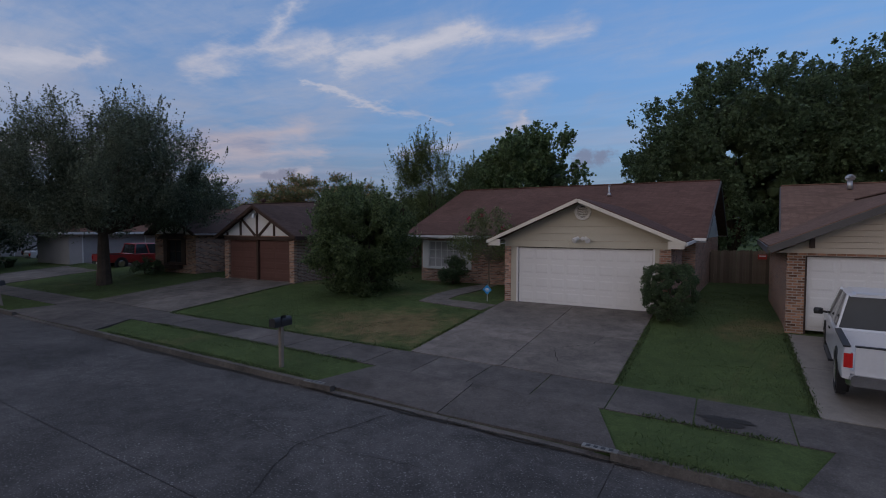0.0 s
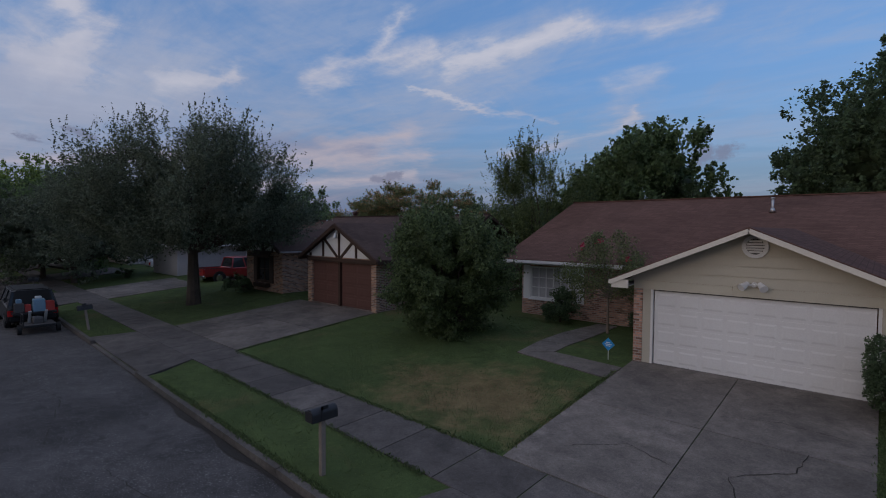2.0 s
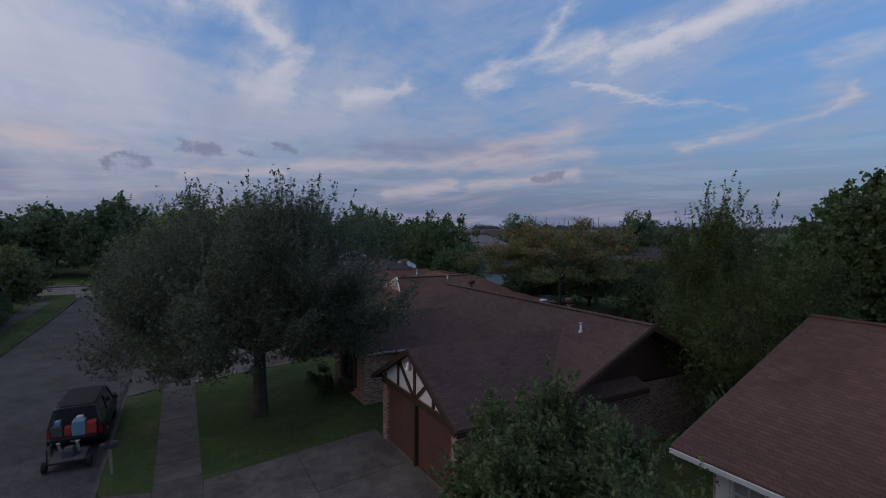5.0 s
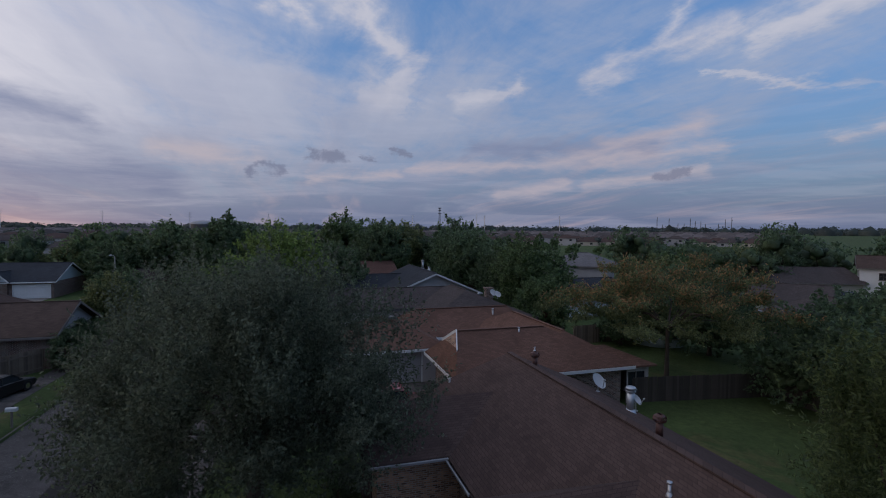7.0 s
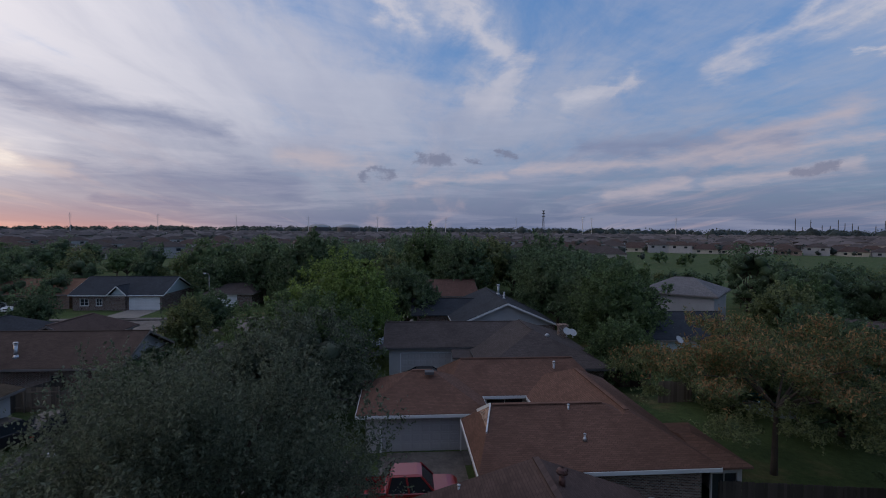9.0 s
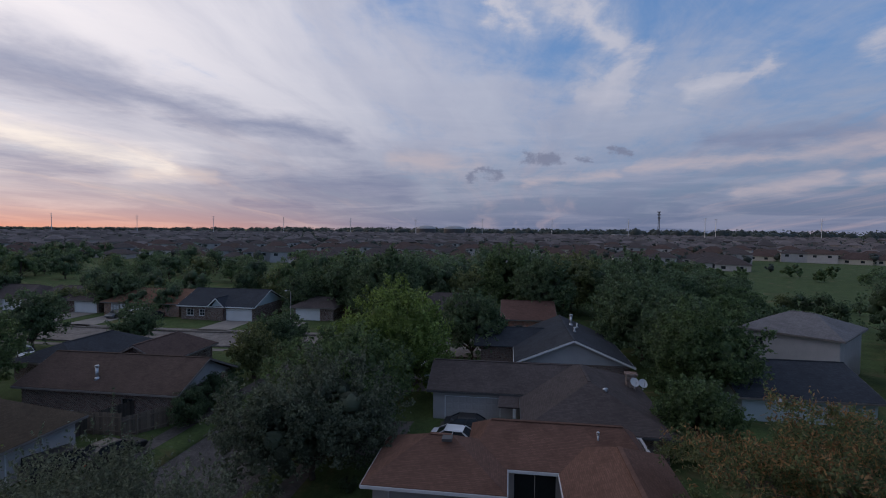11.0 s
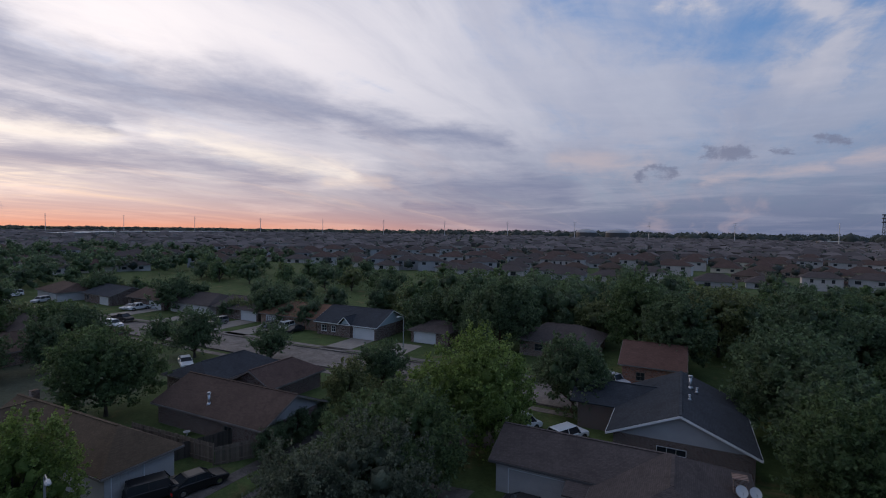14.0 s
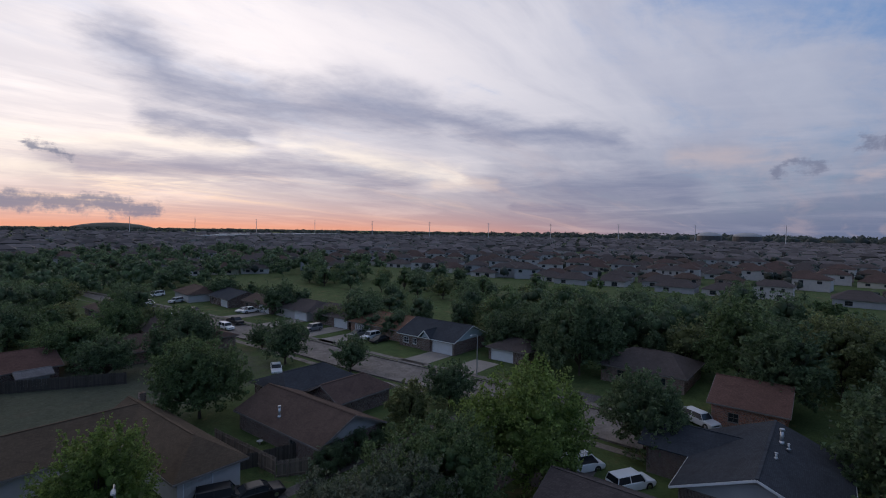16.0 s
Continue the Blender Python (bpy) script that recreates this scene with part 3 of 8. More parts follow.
def roof_faces(x0, x1, y0, y1, ez, rz, axis, h0=0.0, h1=0.0):
    """Top faces of a ridged roof; h0, h1: how far the ridge stops short of each end (0 is a gable)."""
    if axis == "x":
        yc = (y0 + y1) / 2
        a, b = (x0 + h0, yc, rz), (x1 - h1, yc, rz)
        fs = [[(x0, y0, ez), (x1, y0, ez), b, a], [(x1, y1, ez), (x0, y1, ez), a, b]]
        if h0:
            fs.append([(x0, y1, ez), (x0, y0, ez), a])
        if h1:
            fs.append([(x1, y0, ez), (x1, y1, ez), b])
    else:
        xc = (x0 + x1) / 2
        a, b = (xc, y0 + h0, rz), (xc, y1 - h1, rz)
        fs = [[(x0, y1, ez), (x0, y0, ez), a, b], [(x1, y0, ez), (x1, y1, ez), b, a]]
        if h0:
            fs.append([(x0, y0, ez), (x1, y0, ez), a])
        if h1:
            fs.append([(x1, y1, ez), (x0, y1, ez), b])
    return fs


def roof(parent, mat, rect, ez, rz, axis, h0=0.0, h1=0.0, th=0.10, label="", cap=True):
    r = part("roof", Geo().slab(roof_faces(*rect, ez, rz, axis, h0, h1), th), mat, parent, label)
    if cap:
        x0, x1, y0, y1 = rect
        g = Geo()
        if axis == "x":
            yc = (y0 + y1) / 2
            p, q = (x0 + h0, yc, rz + 0.005), (x1 - h1, yc, rz + 0.005)
        else:
            xc = (x0 + x1) / 2
            p, q = (xc, y0 + h0, rz + 0.005), (xc, y1 - h1, rz + 0.005)
        g.beam(p, q, 0.26, 0.05)
        part("ridge_cap", g, mat, r)
    return r


def fascia(parent, mat, rect, ez, rz, axis, h0=0.0, h1=0.0, sides="SNEW", hgt=0.18, label=""):
    """Boards along the eaves, and up the rakes of gables."""
    x0, x1, y0, y1 = rect
    e, zc = 0.03, ez - 0.10 - hgt / 2 + 0.06
    runs = {"S": ((x0, y0 - e), (x1, y0 - e)), "N": ((x0, y1 + e), (x1, y1 + e)), "W": ((x0 - e, y0), (x0 - e, y1)), "E": ((x1 + e, y0), (x1 + e, y1))}
    for s in sides:
        p, q = runs[s]
        gable = (axis == "x" and ((s == "W" and not h0) or (s == "E" and not h1))) or (axis == "y" and ((s == "S" and not h0) or (s == "N" and not h1)))
        if gable:
            m = ((p[0] + q[0]) / 2, (p[1] + q[1]) / 2)
            dz = rz - ez
            for a in (p, q):
                part("rake_board", Geo().beam((*a, zc), (*m, zc + dz), 0.05, hgt), mat, parent, label)
        else:
            part("fascia", Geo().beam((*p, zc), (*q, zc), 0.05, hgt), mat, parent, label)


def gable_wall(parent, mat, side, at, u0, u1, z0, apex, base_u, label="", boards=0.0, slope_cut=0.0):
    """The triangle of wall under a gable: plain, or of lapped boards of that height. side plane at 'at'."""
    cu = (u0 + u1) / 2

    def pt(u, n, z):
        return (u, at - n, z) if side == "S" else (u, at + n, z) if side == "N" else (at + n, u, z) if side == "E" else (at - n, u, z)

    def slice_(za, zb, n0, n1, g):
        wa, wb = [(apex - z) / (apex - z0) * (u1 - u0) / 2 for z in (za, zb)]
        vs = [pt(cu - wa, n0, za), pt(cu + wa, n0, za), pt(cu + wb, n0, zb), pt(cu - wb, n0, zb)]
        vs += [pt(cu - wa, n1, za), pt(cu + wa, n1, za), pt(cu + wb, n1 - 0.026 * (n1 > 0), zb), pt(cu - wb, n1 - 0.026 * (n1 > 0), zb)]
        g.add(vs, [(0, 1, 2, 3), (7, 6, 5, 4), (0, 4, 5, 1), (1, 5, 6, 2), (2, 6, 7, 3), (3, 7, 4, 0)])
        return g

    gw = part("gable", slice_(z0, apex - 0.01, -0.15, 0.0, Geo()), mat, parent, label)
    if boards:
        z = z0
        while z < apex - 0.08:
            part("board", slice_(z, min(z + boards - 0.016, apex - 0.02), 0.001, 0.034, Geo()), mat, gw)
            z += boards
    return gw


def window(parent, c, side, w, z0, z1, cols=2, rows=2, frame_mat=None, glass=None, label="", sill=True):
    """A window in its opening: frame, glazing bars, panes and sill. c: middle of the wall's outer face at the window."""
    fm, gm = frame_mat or WHITE, glass or GLASS
    win = part("window", fbox(Geo(), c, side, -w / 2, w / 2, -0.12, -0.10, z0, z1), gm, parent, label)
    g = Geo()
    for a, b, p, q in ((-w / 2, -w / 2 + 0.06, z0, z1), (w / 2 - 0.06, w / 2, z0, z1), (-w / 2 + 0.06, w / 2 - 0.06, z0, z0 + 0.06), (-w / 2 + 0.06, w / 2 - 0.06, z1 - 0.06, z1)):
        fbox(g, c, side, a, b, -0.09, 0.02, p, q)
    part("frame", g, fm, win)
    iw, ih = (w - 0.12) / cols, (z1 - z0 - 0.12) / rows
    for i in range(1, cols):
        u = -w / 2 + 0.06 + i * iw
        part("glazing_bar", fbox(Geo(), c, side, u - 0.018, u + 0.018, -0.085, -0.03, z0 + 0.06, z1 - 0.06), fm, win)
    for j in range(1, rows):
        z = z0 + 0.06 + j * ih
        part("glazing_bar", fbox(Geo(), c, side, -w / 2 + 0.06, w / 2 - 0.06, -0.08, -0.035, z - 0.018, z + 0.018), fm, win)
    if sill:
        part("sill", fbox(Geo(), c, side, -w / 2 - 0.06, w / 2 + 0.06, 0.003, 0.07, z0 - 0.07, z0), fm, win)
    return win


def garage_door(parent, c, side, w, z0, h, mat, cols=8, rows=4, label="", jamb=True):
    """A sectional door: a leaf set back in the opening, raised panels on it, jambs and a foot seal."""
    d = part("garage_door", fbox(Geo(), c, side, -w / 2 + 0.02, w / 2 - 0.02, -0.14, -0.09, z0 + 0.03, z0 + h), mat, parent, label)
    pw, ph = (w - 0.1) / cols, h / rows
    for j in range(rows):
        part("seam", fbox(Geo(), c, side, -w / 2 + 0.03, w / 2 - 0.03, -0.09, -0.084, z0 + j * ph + 0.012, z0 + j * ph + 0.03), mat, d)
        for i in range(cols):
            u = -w / 2 + 0.05 + i * pw
            g = Geo()
            a, b, p, q = u + 0.05, u + pw - 0.05, z0 + j * ph + 0.10, z0 + (j + 1) * ph - 0.08
            ring = [(a, p), (b, p), (b, q), (a, q)]
            inner = [(a + 0.05, p + 0.05), (b - 0.05, p + 0.05), (b - 0.05, q - 0.05), (a + 0.05, q - 0.05)]
            vs = [(*SIDES[side](c, uu, -0.09), zz) for uu, zz in ring] + [(*SIDES[side](c, uu, -0.079), zz) for uu, zz in inner]
            g.add(vs, [(4, 5, 6, 7), (0, 1, 5, 4), (1, 2, 6, 5), (2, 3, 7, 6), (3, 0, 4, 7)])
            part("panel", g, mat, d)
    part("seal", fbox(Geo(), c, side, -w / 2 + 0.02, w / 2 - 0.02, -0.14, -0.085, z0 + 0.001, z0 + 0.03), BLACKPLASTIC, d)
    if jamb:
        g = Geo()
        fbox(g, c, side, -w / 2 - 0.07, -w / 2 + 0.015, -0.08, 0.02, z0, z0 + h + 0.08)
        fbox(g, c, side, w / 2 - 0.015, w / 2 + 0.07, -0.08, 0.02, z0, z0 + h + 0.08)
        fbox(g, c, side, -w / 2 + 0.015, w / 2 - 0.015, -0.08, 0.02, z0 + h, z0 + h + 0.08)
        part("door_frame", g, WHITE, d)
    return d


def vent_pipe(parent, x, y, z, h=0.45, r=0.05, mat=None):
    g = Geo().tube((x, y, z - 0.2), (x, y, z + h), r, r, 10).tube((x, y, z + h), (x, y, z + h + 0.05), r * 1.5, r * 1.5, 10)
    g.tube((x, y, z - 0.1), (x, y, z + 0.08), r * 2.6, r * 1.1, 10)
    return part("vent_pipe", g, mat or METAL, parent, "", True)


def flue(parent, x, y, z, h=1.2, r=0.12, label="galvanised flue pipe with a cap"):
    g = Geo().tube((x, y, z - 0.3), (x, y, z + h), r, r, 14).tube((x, y, z + h - 0.05), (x, y, z + h), r * 1.35, r * 1.35, 14)
    g.tube((x, y, z + h + 0.06), (x, y, z + h + 0.16), r * 1.6, r * 1.1, 14).tube((x, y, z + h), (x, y, z + h + 0.06), r * 0.8, r * 0.8, 8)
    g.tube((x, y, z - 0.25), (x, y, z + 0.1), r * 2.2, r * 1.05, 14)
    return part("flue", g, METAL, parent, label, True)


def turbine(parent, x, y, z, mat=None, label="round metal roof turbine"):
    mat = mat or METAL
    g = Geo().tube((x, y, z - 0.2), (x, y, z + 0.18), 0.12, 0.12, 12)
    t = part("roof_turbine", g, mat, parent, label, True)
    for k in range(14):
        a = 2 * math.pi * k / 14
        g = Geo()
        prev = None
        for s in range(5):
            el = math.pi * (0.12 + 0.76 * s / 4)
            p = Vector((x + 0.2 * math.sin(el) * math.cos(a + s * 0.12), y + 0.2 * math.sin(el) * math.sin(a + s * 0.12), z + 0.34 + 0.16 * math.cos(el)))
            if prev is not None:
                g.beam(prev, p, 0.075, 0.006)
            prev = p
        part("blade", g, mat, t)
    return t


def moved(ob):
    ob.location = Vector(ob.location) + FAR
    return ob


def dish(loc, yaw, label="pale grey satellite dish on a bent mast", r=0.38, tilt=40):
    """A satellite dish: bowl, feed arm, feed and mast, facing yaw."""
    x, y, z = loc
    th = thing("satellite_dish", loc, label, "satellite dish")
    part("mast", Geo().tube((x, y, z), (x, y, z + 0.45), 0.025, 0.025).tube((x, y, z), (x, y, z + 0.02), 0.1, 0.1), METAL, th)
    ax = Vector((-math.sin(radians(yaw)) * math.cos(radians(tilt)), math.cos(radians(yaw)) * math.cos(radians(tilt)), math.sin(radians(tilt))))
    s = ax.cross(Vector((0, 0, 1))).normalized()
    u = s.cross(ax)
    c = Vector((x, y, z + 0.5))
    g = Geo()
    rings, n = 5, 20
    vs = [c]
    for k in range(1, rings + 1):
        rr = r * k / rings
        vs += [c + (s * math.cos(2 * math.pi * i / n) + u * 1.08 * math.sin(2 * math.pi * i / n)) * rr + ax * (0.09 * (k / rings) ** 2) for i in range(n)]
    fs = [(0, 1 + i, 1 + (i + 1) % n) for i in range(n)]
    for k in range(rings - 1):
        a, b = 1 + k * n, 1 + (k + 1) * n
        fs += [(a + i, b + i, b + (i + 1) % n, a + (i + 1) % n) for i in range(n)]
    m = len(vs)
    vs += [v - ax * 0.012 for v in vs]
    fs += [tuple(m + i for i in reversed(f)) for f in fs]
    g.add(vs, fs)
    part("bowl", g, DISHGREY, th, "", True)
    f = c + ax * 0.36 - u * 0.12
    part("feed_arm", Geo().beam(c - u * r * 0.95 + ax * 0.06, f, 0.03, 0.03), METAL, th)
    part("feed", Geo().tube(f - ax * 0.03, f + ax * 0.06, 0.045, 0.035), DISHGREY, th)
    return th

# ---- ground, street, kerbs, walks ----
def smooth(a, b, x):
    t = min(1, max(0, (x - a) / (b - a)))
    return t * t * (3 - 2 * t)


def across(x, y):
    """Distance towards the houses from a line 10 m off the garage fronts; the street lies slightly askew to the houses."""
    return y + 0.03 * (x + 10)


KN, KS = -9.75, -17.95          # kerb faces of the street


DRIVES = [(-0.55, 4.95, 0.0), (-18.9, -12.55, 0.2), (8.6, 14.5, -1.3), (-37.2, -31.0, 2.0), (-53.2, -46.6, 3.0), (-68.0, -61.5, 4.0)]


def in_drive(x, flare=0.65):
    return any(a - flare < x < b + flare for a, b, _ in DRIVES)


def far_mix(x):
    return smooth(-62, -76, x) if x > -76 else 1.0


def road_z(x):
    return -0.80 + 0.25 * (1 - smooth(-76, -62, x))


def ground_z(x, y):
    a = across(x, y)
    if a > KN + 0.02:
        z = -0.66 + 0.06 * smooth(KN, -6.4, a) if a < -6.4 else -0.60 + 0.60 * (a + 6.4) / 7.0
        z = min(z, 0.0)
        if a < -7.9:
            for x0, x1, _ in DRIVES:
                d = max(x0 - 0.45 - x, x - x1 - 0.45, 0.0)
                if d < 0.4:
                    z -= 0.115 * (1 - d / 0.4) * smooth(-7.9, KN + 0.1, a)
    elif a > KS - 0.02:
        z = -1.0
    else:
        z = min(0.0, -0.66 + 0.60 * max(0, KS - a) / 9.0)
    w = 1 - smooth(-76, -62, x)
    if KS - 0.02 <= a <= KN + 0.02:
        return z * (1 - w) + (-0.75) * w
    return z * (1 - w) + (-0.50) * w


def lines(spans):
    out = []
    for a, b, n in spans:
        out += [a + (b - a) * i / n for i in range(n)]
    return out


gx = lines([(-4500, -600, 8), (-600, -120, 12), (-120, -76, 10), (-76, -60, 8), (-60, -20, 40), (-20, 16, 110), (16, 30, 12), (30, 300, 8), (300, 4500, 6)]) + [4500]
ga = lines([(-4500, -300, 8), (-300, -40, 13), (-40, -18.0, 22)]) + [-17.97, -17.93] + lines([(-17.9, -9.8, 4)]) + [-9.77, -9.73] + lines([(-9.6, 2, 24), (2, 40, 16), (40, 300, 10), (300, 4500, 8)]) + [4500]
V = [(x, a - 0.03 * (x + 10) * (abs(x) < 300) * (abs(a) < 200), 0) for x in gx for a in ga]
V = [(x, y, ground_z(x, y)) for x, y, _ in V]
na = len(ga)
F = [(i * na + j, (i + 1) * na + j, (i + 1) * na + j + 1, i * na + j + 1) for i in range(len(gx) - 1) for j in range(na - 1)]
G = Geo().add(V, F)
ground = structure("ground", G, GRASS, "short mown lawn grass with dry yellowish patches", "lawn")
ground.data.shade_smooth()


def strip(pts_fn, xs, a0, a1, thick, zfn, g=None):
    """A slab that follows the street between two offsets."""
    g = g or Geo()
    for xa, xb in zip(xs, xs[1:]):
        top = [(xa, a0 - 0.03 * (xa + 10), zfn(xa, a0)), (xb, a0 - 0.03 * (xb + 10), zfn(xb, a0)),
               (xb, a1 - 0.03 * (xb + 10), zfn(xb, a1)), (xa, a1 - 0.03 * (xa + 10), zfn(xa, a1))]
        g.slab([top], thick)
    return g


def crown(x, a):
    m = (KN + KS) / 2
    return road_z(x) + 0.07 * (1 - ((a - m) / 4.1) ** 2)


# roadway in concrete-like asphalt slabs, one each side of the middle joint
road = thing("road", (0, 0, 0), "dark worn asphalt street with open joints", "road", "", "structure")
xs_r = [30 - 6.1 * i for i in range(20)]
mid = (KN + KS) / 2
for xa, xb in zip(xs_r, xs_r[1:]):
    for a0, a1 in ((KS, mid - 0.006), (mid + 0.006, KN)):
        g = Geo()
        n = 3
        for k in range(n):
            p, q = a0 + (a1 - a0) * k / n, a0 + (a1 - a0) * (k + 1) / n
            g.add([(x, a - 0.03 * (x + 10), crown(x, a)) for x, a in ((xb + 0.009, p), (xa, p), (xa, q), (xb + 0.009, q))], [(0, 1, 2, 3)])
        part("road_slab", g, ASPHALT, road)
part("road_bed", strip(None, [30, 0, -30, -60, -76, -92], KS + 0.01, KN - 0.01, 0.05, lambda x, a: road_z(x) - 0.03), ASPHALT, road)

# the cross street in front of the far row of houses, and its bend
g = Geo()
cross = [(-70, -9.5, -18.2), (-79, -6.5, -19), (-84, -4, -24), (-92, -4, -24)]
ctr = [(-86.5, 6), (-87, -12), (-87, -30), (-86, -48), (-86.2, -66), (-86, -84), (-85.5, -104), (-84, -130), (-80, -175), (-74, -230), (-60, -300)]
ctr = [(x + 5.6, y + FAR.y) for x, y in ctr]
W = 4.4
for (xa, ya), (xb, yb) in zip(ctr, ctr[1:]):
    g.slab([[(xa - W, ya, -0.47), (xb - W, yb, -0.47), (xb + W, yb, -0.47), (xa + W, ya, -0.47)]], 0.2)
g.slab([[(-85, -18.5, -0.472), (-73, -16.2, -0.53), (-73, -7.3, -0.53), (-85, -3.5, -0.472)]], 0.2)
structure("road_cross", g, CONCRETE, "pale worn concrete cross street", "road")
for s in (-1, 1):
    g = Geo()
    for (xa, ya), (xb, yb) in zip(ctr, ctr[1:]):
        if s > 0 and ya > -24 and yb < 0 and ya < 7:
            continue
        g.beam((xa + s * (W + 0.1), ya, -0.42), (xb + s * (W + 0.1), yb, -0.42), 0.2, 0.3)
        g.beam((xa + s * (W + 1.9), ya, -0.52), (xb + s * (W + 1.9), yb, -0.52), 1.3, 0.16)
    structure("pavement", g, CONCRETE, "pale concrete kerb and walk along the cross street", "pavement")

# driveways: (x at the street, x at the house), house end, openings in the kerb
kerb = thing("kerb", (0, 0, 0), "stained concrete kerb with low sections at driveways", "kerb", "", "structure")
x = 29.5
while x > -70:
    for a0, a1, south in ((KN - 0.0, KN + 0.17, False), (KS - 0.17, KS, True)):
        xm = x - 1.5
        lowk = in_drive(xm) if not south else (-48 < xm < -40 or -20 < xm < -13 or 2 < xm < 8)
        za = road_z(xm) - 0.2
        zt = road_z(xm) + (0.032 if lowk else 0.15)
        ya, yb = a0 - 0.03 * (xm + 10), a1 - 0.03 * (xm + 10)
        g = Geo()
        f0, f1 = (ya + 0.03, yb) if not south else (ya, yb - 0.03)
        sh = 0.03 * 1.49
        g.add([(x - 2.98, ya + sh, za), (x, ya - sh, za), (x, yb - sh, za), (x - 2.98, yb + sh, za),
               (x - 2.98, f0 + sh, zt), (x, f0 - sh, zt), (x, f1 - sh, zt), (x - 2.98, f1 + sh, zt)],
              [(3, 2, 1, 0), (4, 5, 6, 7), (0, 1, 5, 4), (1, 2, 6, 5), (2, 3, 7, 6), (3, 0, 4, 7)])
        part("kerb_stone", g, OLDCONCRETE if lowk else KERB, kerb)
    x -= 3.0

# walks on both sides, slab by slab
walkway = thing("sidewalk", (0, 0, 0), "grey concrete sidewalk slabs with dark joints", "pavement", "", "structure")
for a0, a1 in ((-7.95, -6.45), (-21.4, -20.1)):
    x = 28.0
    while x > -70:
        g = strip(None, [x - 1.505, x], a0, a1, 0.12, lambda xx, aa: max(ground_z(xx, aa - 0.03 * (xx + 10)), -0.66) + 0.018)
        part("slab", g, OLDCONCRETE, walkway)
        x -= 1.53


def drive_slabs(name, cells, label, mat=None, aprons=False):
    """A driveway of concrete slabs: cells of (x0, x1, y0, y1) or of four corners."""
    d = thing(name, (0, 0, 0), label, "driveway", "", "structure")
    for k, cell in enumerate(cells):
        cs = cell if len(cell) == 4 and hasattr(cell[0], "__len__") else [(cell[0], cell[2]), (cell[1], cell[2]), (cell[1], cell[3]), (cell[0], cell[3])]
        part("slab", Geo().slab([[(x, y, ground_z(x, max(y, KN + 0.12 - 0.03 * (x + 10))) + 0.028) for x, y in cs]], 0.16), OLDCONCRETE if aprons and k % 3 == 2 else mat or CONCRETE, d)
    return d


def drive_cells(x0, x1, yh, rows=2, flare=0.65):
    """Two columns of slabs up to the house and an apron flaring to the kerb."""
    j = 0.012
    xm = (x0 + x1) / 2
    out = []
    for a, b in ((x0, xm - j), (xm + j, x1)):
        ya, yb = -6.43 - 0.03 * (a + 10), -6.43 - 0.03 * (b + 10)
        for k in range(rows):
            p, q = k / rows, (k + 1) / rows
            e = 0.02 if k < rows - 1 else 0.0
            out.append([(a, ya + (yh - ya) * p), (b, yb + (yh - yb) * p), (b, yb + (yh - yb) * q - e), (a, ya + (yh - ya) * q - e)])
        fa, fb = (a - flare, b) if a == x0 else (a, b + flare)
        ka, kb = KN + 0.19 - 0.03 * (fa + 10), KN + 0.19 - 0.03 * (fb + 10)
        wa, wb = -7.97 - 0.03 * (a + 10), -7.97 - 0.03 * (b + 10)
        out.append([(fa, ka), (fb, kb), (b, wb), (a, wa)])
    return out


for x0, x1, yh in DRIVES:
    drive_slabs("driveway", drive_cells(x0, x1, yh - 0.01 if yh == 0 else yh), "stained grey concrete driveway slabs with dark open joints" if x0 != 8.6 else "pale newer concrete driveway slabs", PALECONCRETE if x0 == 8.6 else None, True)
# the paved court between the third house's wings
drive_slabs("driveway", [(-37.6, -34.4, 2.02, 6.6), (-34.38, -31.0, 2.02, 6.6), (-37.6, -35.8, 6.62, 11.2)], "stained concrete court between the wings of a house")
# drives of the south side and of the cross street
drive_slabs("driveway", [(-47.5, -40.2, -30, -23.4), (-47.5, -40.2, -23.38, -17.4)], "grey concrete driveway beside the hedge")
for yc, xh in ((-41.2, -95.5), (-31.0, -96.5), (-66.4, -97.0), (-75.5, -98), (-91.5, -97.6), (-108, -97)):
    g = Geo().slab([[(xh, yc - 2.6, -0.44), (-85.9, yc - 2.8, -0.44), (-85.9, yc + 2.8, -0.44), (xh, yc + 2.6, -0.44)]], 0.15)
    structure("driveway", g, PALECONCRETE, "pale concrete driveway sloping to the cross street", "driveway")
# garden path to the front door of the first house
drive_slabs("garden_path", [[(-0.58, -1.75), (-0.58, -0.75), (-2.85, -0.50), (-3.85, -1.15)], [(-3.87, -1.13), (-2.87, -0.48), (-2.84, 0.35), (-3.90, 0.35)], [(-3.90, 0.37), (-2.84, 0.37), (-2.80, 2.0), (-3.95, 2.0)], [(-3.95, 2.02), (-2.80, 2.02), (-2.90, 4.6), (-3.70, 4.6)]],
            "narrow grey concrete garden path")

# damp dirt lying in the gutter
rg = random.Random(4)
for x0, x1, wmax in ((-10.5, -1.6, 0.24), (-1.2, 5.6, 0.09), (-34.0, -29.0, 0.3)):
    n = 60
    top, low_ = [], []
    for i in range(n + 1):
        x = x0 + (x1 - x0) * i / n
        w = wmax * math.sin(math.pi * i / n) ** 0.6 * (0.6 + 0.3 * math.sin(i * 0.33 + x0) + rg.uniform(-0.05, 0.05)) + 0.02
        yk = KN - 0.03 * (x + 10)
        top.append((x, yk - 0.005, crown(x, KN) + 0.022))
        low_.append((x, yk - w, crown(x, KN - w) + 0.016))
    g = Geo()
    for i in range(n):
        g.add([low_[i], low_[i + 1], top[i + 1], top[i]], [(0, 1, 2, 3)])
    structure("gutter_dirt", g, WETDIRT, "dark damp dirt along the kerb gutter", "dirt")

